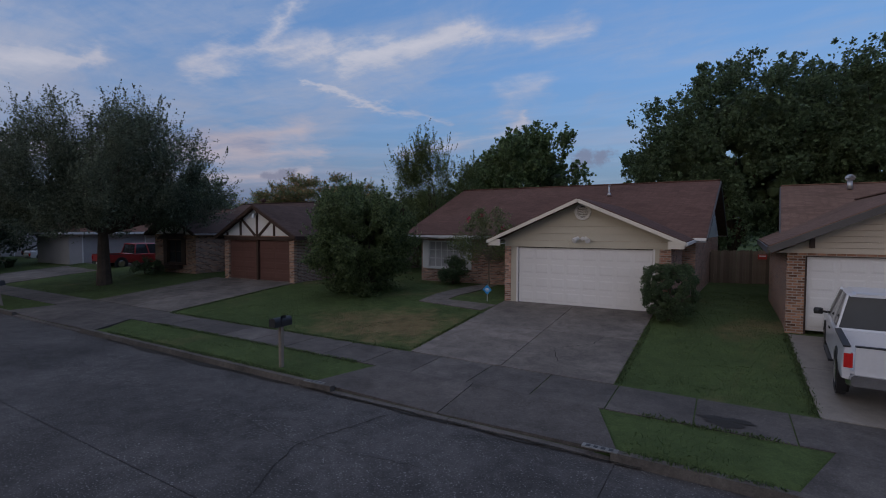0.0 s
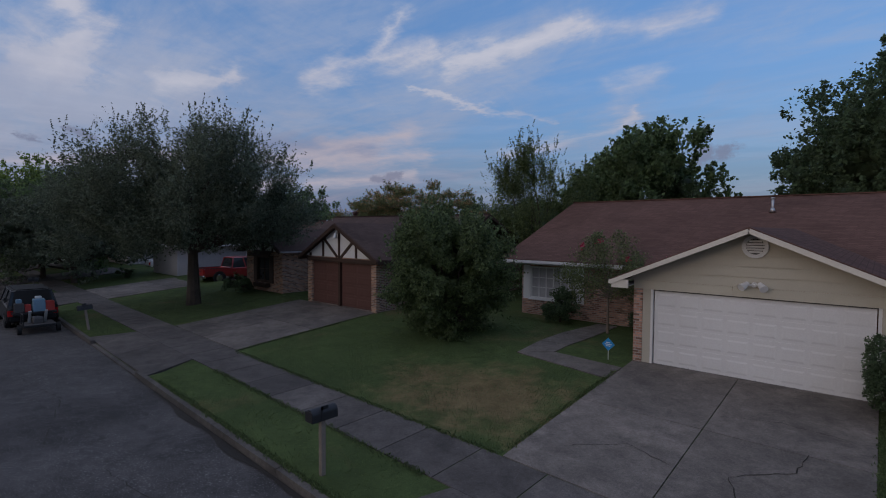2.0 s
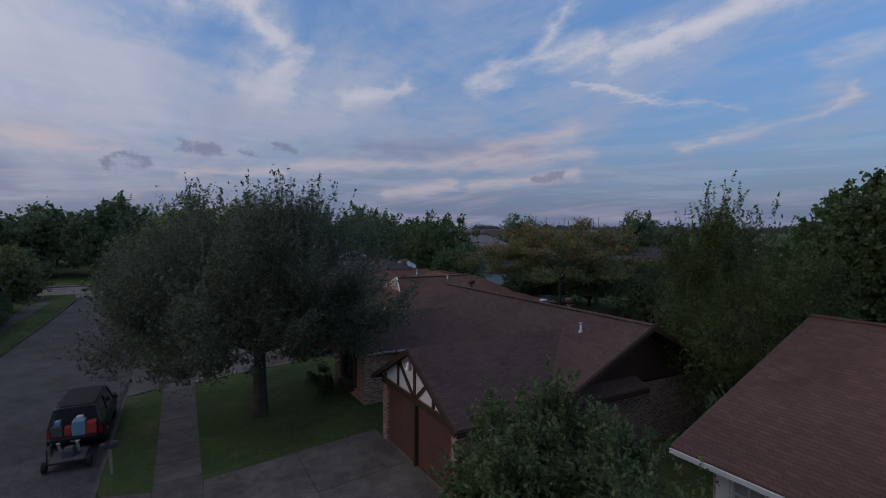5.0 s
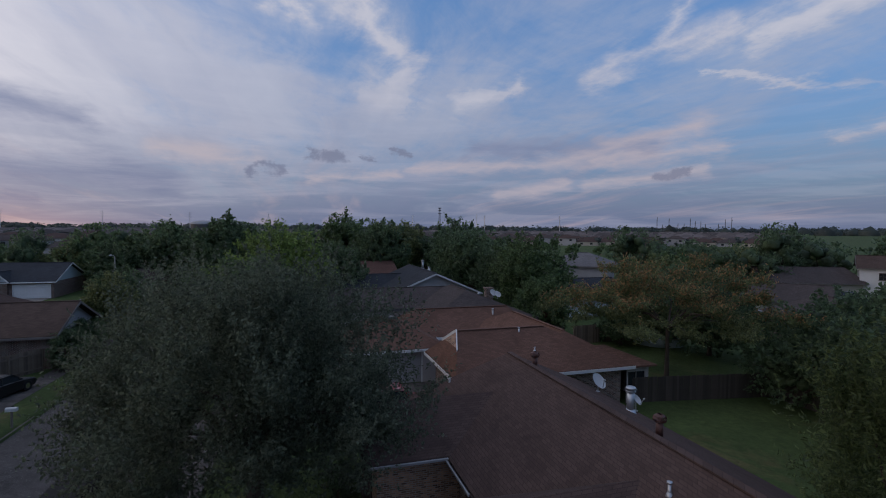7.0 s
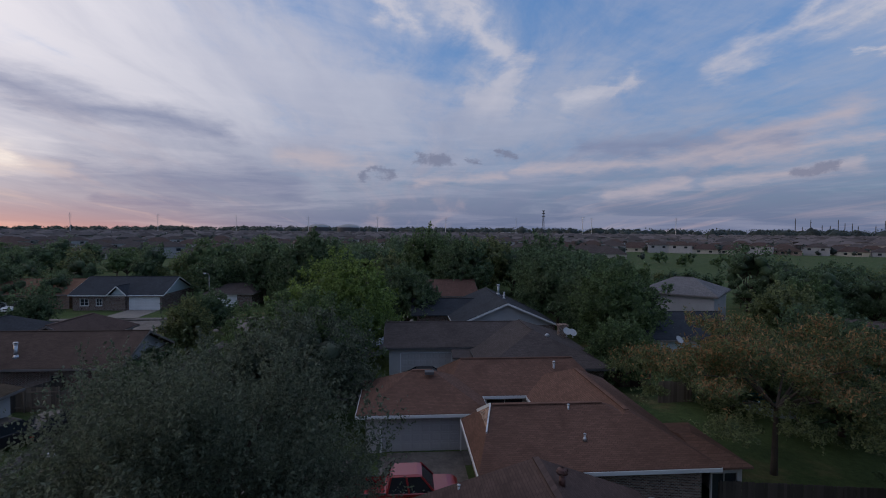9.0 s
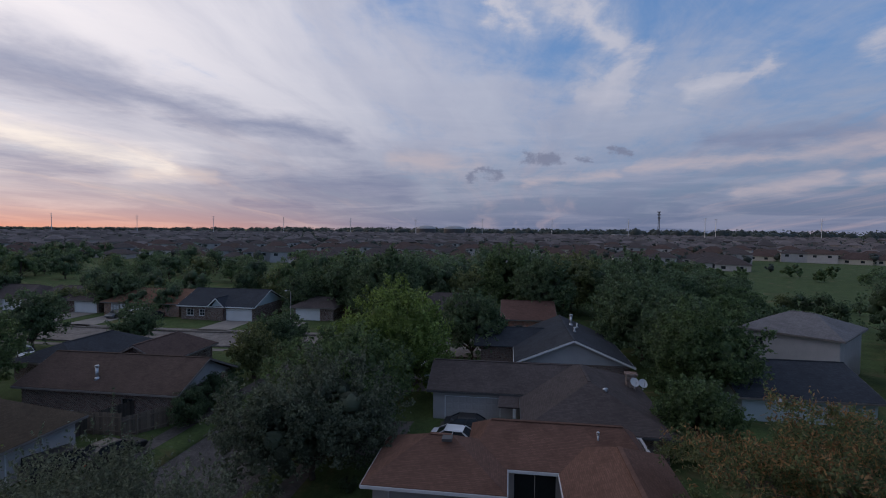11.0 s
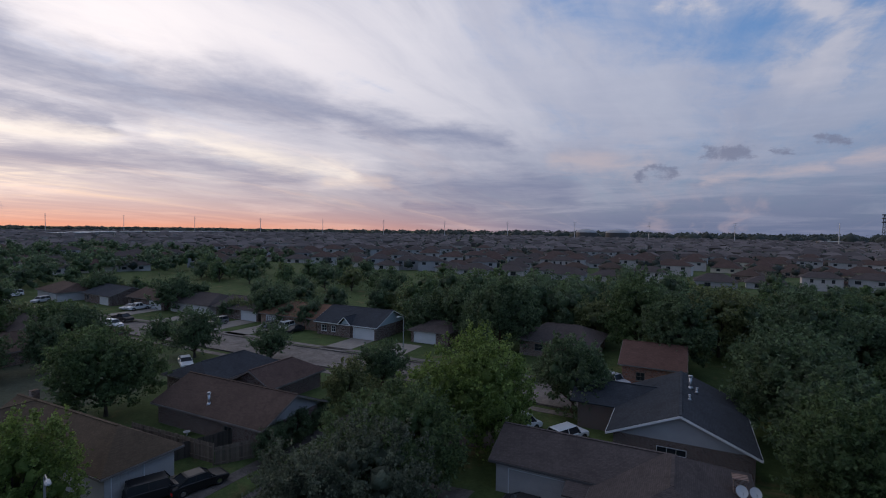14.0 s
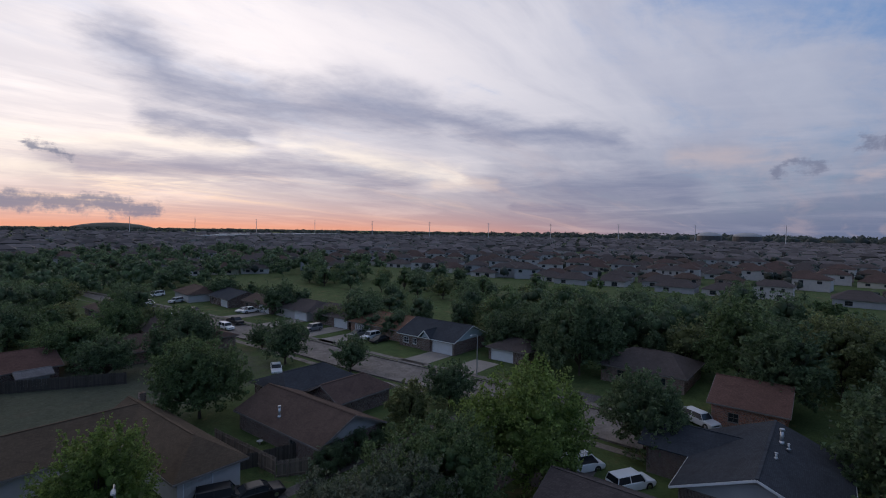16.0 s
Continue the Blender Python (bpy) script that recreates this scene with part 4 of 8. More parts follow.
# ---- houses ----
def body(h, rect, z0, ht, mat, openings=None, sides="SNEW", label=""):
    """Walls round a rectangle, one mesh a side, with openings by side."""
    for s in sides:
        g = Geo()
        wall(g, *rect, z0, ht, s, (openings or {}).get(s, ()))
        part("wall", g, mat, h, label)


# --- first house: russet roof, cream gabled garage ---
hA = thing("house", (-1, 6, -0.6), "single-storey brick house with russet roof and cream gabled garage", "house")
# main block
A0 = (-7.6, 6.3, 4.95, 18.0)
body(hA, A0, -0.6, 2.42, BRICK_A, {"S": [(-6.5, -4.2, 0.75, 2.2)]})
wcA = (-6.0, 4.95)
wA = window(hA, wcA, "S", 2.3, 0.75, 2.2, 6, 3, WHITE, CURTAIN, "white multi-pane front window with a pale curtain")
for s in (-1, 1):
    part("shutter", fbox(Geo(), wcA, "S", s * 1.33 - 0.17, s * 1.33 + 0.17, 0.003, 0.05, 0.7, 2.25), WHITE, wA)
RA = (-8.35, 6.75, 4.25, 18.75)
roof(hA, ROOF_A, RA, 2.55, 5.43, "x", label="russet shingle roof")
fascia(hA, WHITE, RA, 2.55, 5.43, "x", sides="SN", hgt=0.12)
fascia(hA, TRIMDARK, RA, 2.55, 5.43, "x", sides="EW", hgt=0.12)
gable_wall(hA, BLUESIDE, "E", 6.3, 4.95, 18.0, 2.42, 5.20, 0, "pale blue lapped siding", 0.22)
gable_wall(hA, BLUESIDE, "W", -7.6, 4.95, 18.0, 2.42, 5.20, 0)
part("soffit", Geo().box(RA[0] + 0.05, RA[1] - 0.05, RA[2] + 0.05, A0[2] - 0.01, 2.33, 2.36), WHITE, hA)
# garage wing
A1 = (-0.55, 5.45, 0.0, 4.95)
body(hA, A1, -0.6, 2.42, BRICK_A, {"S": [(-2.75, 2.64, -0.6, 2.30)]}, "SEW")
# openings and cream infill round the door
cg = (2.44, 0.0)
g = Geo()
fbox(g, cg, "S", -2.74, -2.51, -0.13, -0.03, 0, 2.3)
fbox(g, cg, "S", 2.51, 2.65, -0.13, -0.03, 0, 2.3)
fbox(g, cg, "S", -2.74, 2.65, -0.13, -0.03, 2.21, 2.3)
part("door_surround", g, CREAM, hA)
part("threshold", Geo().box(-0.3, 5.1, 0.0, 0.2, -0.4, 0.004), CONCRETE, hA)
garage_door(hA, (2.44, -0.0), "S", 4.88, 0.0, 2.13, WHITE, 8, 4, "white panelled double garage door", False)
for u in (-2.475, 2.475):
    part("door_jamb", fbox(Geo(), cg, "S", u - 0.033, u + 0.033, -0.12, -0.02, 0, 2.165), WHITE, hA)
# dark strip between the door head and the siding
part("head_flashing", fbox(Geo(), cg, "S", -2.51, 2.51, -0.12, -0.05, 2.135, 2.165), TRIMDARK, hA)
gwA = gable_wall(hA, CREAM, "S", 0.0, -0.78, 5.68, 2.42, 3.93, 0, "cream lapped siding on the gable", 0.27)
RA1 = (-1.0, 5.92, -0.66, 11.0)
roof(hA, ROOF_A, RA1, 2.47, 3.97, "y", cap=False)
fascia(hA, CREAMTRIM, RA1, 2.47, 3.97, "y", 0, 0, "S", 0.12, "cream rake board")
fascia(hA, WHITE, RA1, 2.47, 3.97, "y", 0, 0, "EW", 0.11)
for s, xx in ((-1, -0.72), (1, 5.65)):
    part("eave_return", Geo().box(xx - 0.24, xx + 0.24, -0.67, -0.62, 2.22, 2.46), CREAMTRIM, hA)
# boards between the piers' tops and over the door
for k, (a, b) in enumerate(((-0.54, 2.0), (2.012, 5.44))):
    part("board", Geo().box(a, b, -0.024, -0.001, 2.17, 2.415), CREAM, hA)
part("soffit", Geo().box(-0.95, -0.56, -0.6, 4.2, 2.26, 2.29), WHITE, hA)
part("soffit", Geo().box(5.46, 5.87, -0.6, 4.2, 2.26, 2.29), WHITE, hA)
# round louvred vent and twin lamp in the gable
g = Geo()
n = 28
for k in range(n):
    a, b = 2 * math.pi * k / n, 2 * math.pi * (k + 1) / n
    g.beam((2.5 + 0.25 * math.cos(a), -0.045, 3.48 + 0.25 * math.sin(a)), (2.5 + 0.25 * math.cos(b), -0.045, 3.48 + 0.25 * math.sin(b)), 0.09, 0.09, (0, 1, 0))
vent = part("gable_vent", g, WHITE, hA, "round white louvred gable vent")
for k in range(5):
    z = 3.34 + 0.07 * k
    hw = math.sqrt(max(0.01, 0.2 ** 2 - (z - 3.48) ** 2))
    part("louvre", Geo().beam((2.5 - hw, -0.04, z), (2.5 + hw, -0.04, z), 0.05, 0.045, (0, -0.5, 1)), WHITE, vent)
part("backing", Geo().tube((2.5, -0.036, 3.48), (2.5, -0.04, 3.48), 0.22, 0.22, 24), BLACKPLASTIC, vent)
lampA = part("flood_light", Geo().tube((2.5, -0.03, 2.50), (2.5, -0.09, 2.50), 0.07, 0.06, 12), WHITE, hA, "twin-headed white floodlight")
for s in (-1, 1):
    part("arm", Geo().tube((2.5, -0.08, 2.50), (2.5 + s * 0.12, -0.16, 2.50), 0.02, 0.02), WHITE, lampA)
    part("lamp_head", Geo().tube((2.5 + s * 0.13, -0.13, 2.54), (2.5 + s * 0.25, -0.30, 2.43), 0.055, 0.10, 12), WHITE, lampA)
vent_pipe(hA, 1.5, 9.5, 4.75)



def skewed(h, ya, x_lo, x_hi, slope, shift):
    """Turns one end of a house's plan: past y = ya, corners near x_hi slide along x with y."""
    for ob in h.children_recursive:
        o = origin_of(ob)
        for v in ob.data.vertices:
            w = v.co + o
            if w.y > ya - 0.2:
                k = min(1.0, max(0.0, (w.x - x_lo) / (x_hi - x_lo)))
                v.co.x += k * (slope * (w.y - ya) + shift)


skewed(hA, 4.25, 5.9, 6.3, 0.050, -0.40)

# --- second house: timbered gables, brown double door, umber roof ---
hB = thing("house", (-18, 6, -0.6), "single-storey brick house with white timbered gables and umber roof", "house")
B1 = (-18.05, -12.45, 0.2, 4.5)
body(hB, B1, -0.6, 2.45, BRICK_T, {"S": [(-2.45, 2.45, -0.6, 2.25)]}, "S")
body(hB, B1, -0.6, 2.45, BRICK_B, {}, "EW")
part("threshold", Geo().box(-17.7, -12.8, 0.2, 0.4, -0.45, 0.02), CONCRETE, hB)
for s in (-1, 1):
    garage_door(hB, (-15.25 + s * 1.24, 0.2), "S", 2.36, 0.02, 2.15, REDWOOD, 2, 4, "brown wooden garage door leaf", False)
part("door_post", Geo().box(-15.25 - 0.07, -15.25 + 0.07, 0.17, 0.33, 0.0, 2.25), DARKWOOD, hB)
part("lintel", Geo().box(-18.0, -12.5, 0.12, 0.197, 2.2, 2.40), DARKWOOD, hB)


def timber_gable(h, x0, x1, y, z0, apex, braces):
    """A white plaster gable with dark timbers nailed on."""
    gable_wall(h, WHITE, "S", y, x0, x1, z0, apex, 0, "white plaster gable")
    xc = (x0 + x1) / 2
    yy = y - 0.03
    for a, b in braces:
        part("timber", Geo().beam((xc + a[0], yy, a[1]), (xc + b[0], yy, b[1]), 0.13, 0.05, (0, -1, 0)), DARKWOOD, h)


timber_gable(hB, -18.2, -12.3, 0.2, 2.45, 4.02, [((0, 2.4), (0, 3.95)), ((-0.15, 2.45), (-1.25, 3.35)), ((0.15, 2.45), (1.25, 3.35)), ((-1.35, 2.45), (-1.35, 3.25)),
                                                  ((1.35, 2.45), (1.35, 3.25)), ((-2.5, 2.45), (-2.5, 2.62)), ((2.5, 2.45), (2.5, 2.62))])
RB1 = (-18.45, -12.05, -0.10, 8.2)
roof(hB, ROOF_B, RB1, 2.45, 4.15, "y", cap=False)
fascia(hB, DARKWOOD, RB1, 2.45, 4.15, "y", 0, 0, "SEW", 0.17)
# west wing with the shuttered window
B2 = (-26.0, -21.6, 0.75, 12.5)
body(hB, B2, -0.6, 2.45, BRICK_T, {"S": [(-0.75, 0.75, 0.6, 2.1)]}, "SEW")
part("sill_course", Geo().box(-25.98, -21.62, 0.70, 0.747, -0.35, -0.25), BRICK_T, hB)
wB = window(hB, (-23.8, 0.75), "S", 1.5, 0.6, 2.1, 2, 2, DARKWOOD, GLASS, "dark window with brown shutters and a hood")
for s in (-1, 1):
    part("shutter", fbox(Geo(), (-23.8, 0.75), "S", s * 0.98 - 0.2, s * 0.98 + 0.2, 0.003, 0.06, 0.5, 2.2), DARKWOOD, wB)
part("hood", Geo().slab([[(-25.1, 0.35, 2.2), (-22.5, 0.35, 2.2), (-22.7, 0.74, 2.5), (-24.9, 0.74, 2.5)]], 0.06), DARKWOOD, wB)
part("flower_box", Geo().box(-24.6, -23.0, 0.45, 0.74, 0.25, 0.5), DARKWOOD, wB)
timber_gable(hB, -25.9, -21.7, 0.75, 2.45, 3.62, [((0, 2.45), (0, 3.5)), ((-0.1, 2.5), (-0.9, 3.0)), ((0.1, 2.5), (0.9, 3.0)), ((-1.1, 2.45), (-1.1, 2.9)), ((1.1, 2.45), (1.1, 2.9))])
RB2 = (-26.5, -21.2, 0.35, 9.0)
roof(hB, ROOF_B, RB2, 2.55, 3.85, "y", cap=False)
fascia(hB, DARKWOOD, RB2, 2.55, 3.85, "y", 0, 0, "SW", 0.16)
# main roof along the street, hipped at its west end
RB0 = (-28.0, -11.9, 3.3, 13.1)
roof(hB, ROOF_B, RB0, 2.5, 4.76, "x", 1.4, 0.0, label="umber shingle roof")
fascia(hB, DARKWOOD, RB0, 2.5, 4.76, "x", 1.4, 0.0, "SNEW", 0.16)
part("gutter", Geo().beam((-21.15, 0.35, 2.47), (-21.15, 3.3, 2.47), 0.1, 0.08), GREYSIDE, hB, "pale grey gutter")
part("gutter", Geo().beam((-21.1, 3.24, 2.42), (-18.7, 3.24, 2.42), 0.1, 0.08), GREYSIDE, hB, "pale grey gutter")
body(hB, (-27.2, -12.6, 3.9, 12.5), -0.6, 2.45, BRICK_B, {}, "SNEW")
gable_wall(hB, DARKWOOD, "E", -12.6, 3.9, 12.5, 2.4, 4.5, 0)
part("front_door", Geo().box(-20.6, -19.7, 3.82, 3.89, -0.1, 2.05), DARKWOOD, hB)
part("light_fitting", Geo().tube((-15.25, 0.1, 3.62), (-15.25, -0.02, 3.62), 0.05, 0.07, 10).tube((-15.25, -0.05, 3.66), (-15.25, -0.07, 3.40), 0.06, 0.13, 12), METAL, hB, "galvanised gable light")
turbine(hB, -24.85, 8.7, 4.70, REDWOOD, "round rusty roof turbine")
turbine(hB, -17.0, 9.0, 4.6, REDWOOD, "round rusty roof turbine")
flue(hB, -21.85, 11.7, 3.15, 0.9, 0.16, "white flue pipe with a cap")
vent_pipe(hB, -14.3, 7.0, 4.2, 0.3)
vent_pipe(hB, -27.0, 5.2, 3.2, 0.3)

# --- third house: red-brown hipped roofs round a court ---
hC = thing("house", (-34, 8, -0.6), "single-storey house with red-brown hipped roofs round a court", "house")
body(hC, (-41.0, -35.5, -0.4, 6.6), -0.6, 2.5, STUCCO, {"E": [(-2.55, 2.35, -0.6, 2.35)]})
body(hC, (-44.0, -38.4, 6.7, 16.4), -0.6, 2.5, STUCCO, {"E": [(-4.0, -1.4, 0.2, 2.2)]})
window(hC, (-38.4, 8.85), "E", 2.6, 0.2, 2.2, 2, 1, STUCCO, GLASS, "dark glazed court window", False)
garage_door(hC, (-35.5, 3.0), "E", 4.88, 0.0, 2.3, GREYSIDE, 8, 4, "pale grey double garage door")
body(hC, (-33.5, -28.0, 5.9, 16.4), -0.6, 2.5, BRICK_B, {"S": [(-0.7, 0.7, 0.6, 2.0)]})
window(hC, (-30.75, 5.9), "S", 1.4, 0.6, 2.0, 3, 4, WHITE, GLASS, "white-barred front window")
part("wall", Geo().box(-38.4, -33.5, 10.8, 11.0, -0.6, 2.5), STUCCO, hC)
part("entry_door", Geo().box(-35.0, -33.9, 10.7, 10.79, 0, 2.1), DARKWOOD, hC)
RC0 = (-41.6, -34.95, -0.95, 7.2)
roof(hC, ROOF_C, RC0, 2.55, 4.30, "y", 3.4, 3.4)
fascia(hC, WHITE, RC0, 2.55, 4.30, "y", 1, 1)
RC3 = (-44.6, -37.9, 4.6, 16.0)
roof(hC, ROOF_C, RC3, 2.60, 4.26, "y", 1.5, 1.5)
fascia(hC, WHITE, (-44.6, -37.9, 7.2, 11.0), 2.60, 4.26, "y", 1, 1, "E")
RC1 = (-34.1, -27.4, 5.3, 17.0)
roof(hC, ROOF_C, RC1, 2.55, 4.60, "y", 1.2, 4.6)
fascia(hC, WHITE, RC1, 2.55, 4.60, "y", 1, 1)
for s in (-1, 1):
    part("rake_board", Geo().beam((-30.75, 6.42, 4.60), (-30.75 + s * 1.5, 5.97, 3.72), 0.07, 0.16), WHITE, hC, "white gablet board")
part("gablet_wall", Geo().add([(-32.15, 5.99, 3.72), (-29.35, 5.99, 3.72), (-30.75, 6.42, 4.56), (-32.15, 6.12, 3.72), (-29.35, 6.12, 3.72), (-30.75, 6.55, 4.56)],
                              [(0, 1, 2), (5, 4, 3), (0, 3, 4, 1), (1, 4, 5, 2), (2, 5, 3, 0)]), BRICK_T, hC, "tan gablet infill")
RC2 = (-41.4, -27.45, 10.2, 17.0)
roof(hC, ROOF_C, RC2, 2.56, 4.34, "x", 3.4, 2.8)
fascia(hC, WHITE, (-37.8, -34.15, 10.2, 17.0), 2.56, 4.34, "y", 1, 1, "S")
vent_pipe(hC, -30.4, 10.5, 4.2, 0.4)
vent_pipe(hC, -28.8, 10.8, 3.5, 0.2)
flue(hC, -40.2, 12.8, 3.6, 0.5, 0.07)
part("roof_vent", Geo().box(-37.9, -37.3, 3.3, 3.9, 4.25, 4.42), TRIMDARK, hC)
# rear extension with a glazed door
body(hC, (-32.4, -27.9, 16.6, 18.4), -0.6, 2.4, STUCCO, {"E": [(-0.7, 0.7, 0.0, 2.05)]}, "NEW")
window(hC, (-27.9, 17.5), "E", 1.4, 0.0, 2.05, 2, 1, STUCCO, GLASS, "glazed sliding patio door", False)
roof(hC, ROOF_C, (-33.0, -27.5, 16.4, 18.7), 2.45, 3.0, "y", 0.1, 1.5, cap=False)

# --- house on the other side of the first driveway: tan roof, pale garage ---
hZ = thing("house", (12, 5, -0.6), "single-storey brick house with tan siding gable and tan-brown roof", "house")
body(hZ, (8.55, 15.0, -1.05, 6.0), -0.6, 2.2, BRICK_Z, {"S": [(-2.8, 2.7, -0.6, 2.12)]})
garage_door(hZ, (11.7, -1.05), "S", 5.4, 0.0, 2.1, WHITE, 8, 4, "white double garage door", False)
part("door_trim", Geo().box(8.99, 14.45, -1.07, -0.95, 2.1, 2.125), DARKWOOD, hZ)
part("door_trim", Geo().box(8.98, 9.02, -1.06, -0.95, -0.2, 2.1), DARKWOOD, hZ)
gable_wall(hZ, TANSIDE, "S", -1.05, 8.3, 15.3, 2.2, 3.9, 0, "tan lapped siding", 0.16)
RZ1 = (8.08, 15.6, -1.75, 9.0)
roof(hZ, ROOF_Z, RZ1, 2.42, 4.15, "y")
fascia(hZ, TRIMDARK, RZ1, 2.42, 4.15, "y", 0, 0, "SEW")
body(hZ, (9.6, 22.0, 6.0, 19.0), -0.6, 2.4, BRICK_Z)
roof(hZ, ROOF_Z, (8.9, 22.6, 5.3, 19.7), 2.55, 5.1, "x")
fascia(hZ, TRIMDARK, (8.9, 22.6, 5.3, 19.7), 2.55, 5.1, "x")
gable_wall(hZ, TANSIDE, "W", 9.6, 6.0, 19.0, 2.4, 4.9, 0, "", 0.2)
part("porch_light", Geo().box(9.05, 9.17, -1.2, -1.05, 2.35, 2.62), DARKWOOD, hZ)
turbine(hZ, 12.0, 11.5, 4.95)
for ob_ in list(hZ.children_recursive):
    for v in ob_.data.vertices:
        w = v.co + origin_of(ob_)
        if w.y > -1.0 and w.y <= 5.2 and w.x < 9.3:
            v.co.x += 0.068 * (w.y + 1.05)
        elif w.y > 5.2 and w.x < 12:
            v.co.x += 0.072 * (w.y - 5.3) * min(1.0, (12 - w.x) / 2.4)

# --- fourth house: grey-brown roof, open carport front ---
hF = thing("house", (-50, 8, -0.6), "single-storey house with grey-brown roofs and pale garage wing", "house")
body(hF, (-58.5, -51.6, 0.6, 8.6), -0.6, 2.6, STUCCO, {"E": [(-2.9, 1.9, -0.6, 2.1)]})
garage_door(hF, (-51.6, 4.1), "E", 4.8, -0.3, 2.35, STUCCO, 8, 4, "pale double garage door")
part("awning", Geo().slab([[(-51.55, 6.4, 2.6), (-49.6, 6.4, 2.1), (-49.6, 9.0, 2.1), (-51.55, 9.0, 2.6)]], 0.12), ROOF_F, hF, "shingled awning over the entry")
part("post", Geo().box(-49.9, -49.65, 7.6, 7.85, -0.6, 2.1), WHITE, hF)
roof(hF, ROOF_F, (-59.0, -51.2, 0.1, 14.0), 2.7, 4.4, "y", 0, 0)
body(hF, (-58.0, -44.9, 8.8, 18.6), -0.6, 2.45, BRICK_B, {"E": [(-3.4, -1.7, 0.7, 1.9), (1.4, 2.9, 0.7, 1.9)]})
window(hF, (-44.9, 13.7 - 2.55), "E", 1.7, 0.7, 1.9, 2, 1, BLUESIDE, GLASS)
window(hF, (-44.9, 13.7 + 2.15), "E", 1.5, 0.7, 1.9, 2, 1, BLUESIDE, GLASS)
RF = (-59.0, -44.2, 8.2, 19.2)
roof(hF, ROOF_F, RF, 2.5, 4.65, "x", 4.5, 5.2)
fascia(hF, TRIMDARK, RF, 2.5, 4.65, "x", 1, 1)
fascia(hF, TRIMDARK, (-59.0, -51.2, 0.1, 14.0), 2.7, 4.4, "y", 0, 0, "SEW")
part("chimney", Geo().box(-54.3, -53.6, 17.6, 18.4, 2.2, 4.1).box(-54.4, -53.5, 17.5, 18.5, 4.1, 4.25), BRICK_B, hF, "brick chimney stack")
turbine(hF, -48.5, 14.8, 4.0)

# --- fifth house: slate roof with pale gable ---
hE = thing("house", (-68, 12, -0.6), "single-storey house with slate-grey roof and pale gable", "house")
body(hE, (-77.0, -62.6, 8.4, 20.0), -0.6, 2.5, BRICK_D, {"E": [(-2, 0.5, 0.6, 1.9)]})
window(hE, (-62.6, 14.2 - 0.75), "E", 2.5, 0.6, 1.9, 3, 2)
RE = (-77.6, -61.9, 7.8, 20.4)
roof(hE, ROOF_E, RE, 2.6, 5.25, "x", 0, 0)
gable_wall(hE, GREYSIDE, "E", -62.6, 8.2, 20.2, 2.5, 5.05, 0, "pale grey siding gable", 0.25)
fascia(hE, WHITE, RE, 2.6, 5.25, "x", 0, 0, "SNEW", 0.2)
body(hE, (-76, -69.5, 3.8, 8.4), -0.6, 2.5, BRICK_D)
roof(hE, ROOF_E, (-76.6, -69.0, 3.0, 14), 2.6, 4.3, "y", 0, 0)
flue(hE, -72.3, 15.0, 5.0, 1.1, 0.16)
vent_pipe(hE, -68.0, 14.9, 5.0, 0.4, 0.09)
vent_pipe(hE, -71.2, 15.6, 4.9, 0.4, 0.09)


def simple_house(loc, rz, label, walls, roofm, w, d, ht, rh, axis="x", h0=0.0, h1=0.0, door=None, wins=(), gmat=None, extra=None, trim=None, storeys=1, dormer=False, flues=()):
    """A house in its own axes, front towards -y: body, roof, trims, garage door and windows; then turned into place."""
    h = thing("house", (0, 0, 0), label, "house")
    rect = (-w / 2, w / 2, 0, d)
    ops = {"S": []}
    if door:
        ops["S"].append((door[0] - door[1] / 2, door[0] + door[1] / 2, 0, 2.2))
    for u, ww, z0, z1, s in wins:
        ops.setdefault(s, []).append((u - ww / 2, u + ww / 2, z0, z1))
    body(h, rect, -0.3, ht, walls, ops)
    if door:
        garage_door(h, (door[0], 0.0), "S", door[1], 0.0, 2.15, door[2], 6, 4, "white garage door")
    for u, ww, z0, z1, s in wins:
        c = {"S": (u, 0.0), "N": (-u, d), "E": (w / 2, d / 2 + u), "W": (-w / 2, d / 2 - u)}[s]
        window(h, c, s, ww, z0, z1, 2, 2, trim or TRIMDULL, GLASS)
    o = 0.5
    R = (-w / 2 - o, w / 2 + o, -o, d + o)
    roof(h, roofm, R, ht + 0.1, ht + rh, axis, h0, h1)
    fascia(h, trim or TRIMDULL, R, ht + 0.1, ht + rh, axis, h0, h1)
    ends = (("W", -w / 2, 0, d, h0), ("E", w / 2, 0, d, h1)) if axis == "x" else (("S", 0, -w / 2, w / 2, h0), ("N", d, -w / 2, w / 2, h1))
    for s, at, a, b, hip in ends:
        if not hip:
            gable_wall(h, gmat or walls, s, at, a, b, ht, ht + rh - 0.2, 0)
    if extra:
        x0, x1, y0, y1, ez, rz2, ax, a0, a1 = extra
        body(h, (x0 + o, x1 - o, y0 + o, y1), -0.3, ez - 0.1, walls)
        roof(h, roofm, (x0, x1, y0, y1), ez, rz2, ax, a0, a1)
        if ax == "y" and not a0:
            gable_wall(h, gmat or walls, "S", y0 + o, x0 + o, x1 - o, ez - 0.1, rz2 - 0.25, 0)
            fascia(h, trim or TRIMDULL, (x0, x1, y0, y1), ez, rz2, ax, a0, a1, "S")
    for fx, fy, fz in flues:
        flue(h, fx, fy, fz, 1.0, 0.14)
    h.location, h.rotation_euler = Vector(loc) + FAR, (0, 0, radians(rz))
    return h


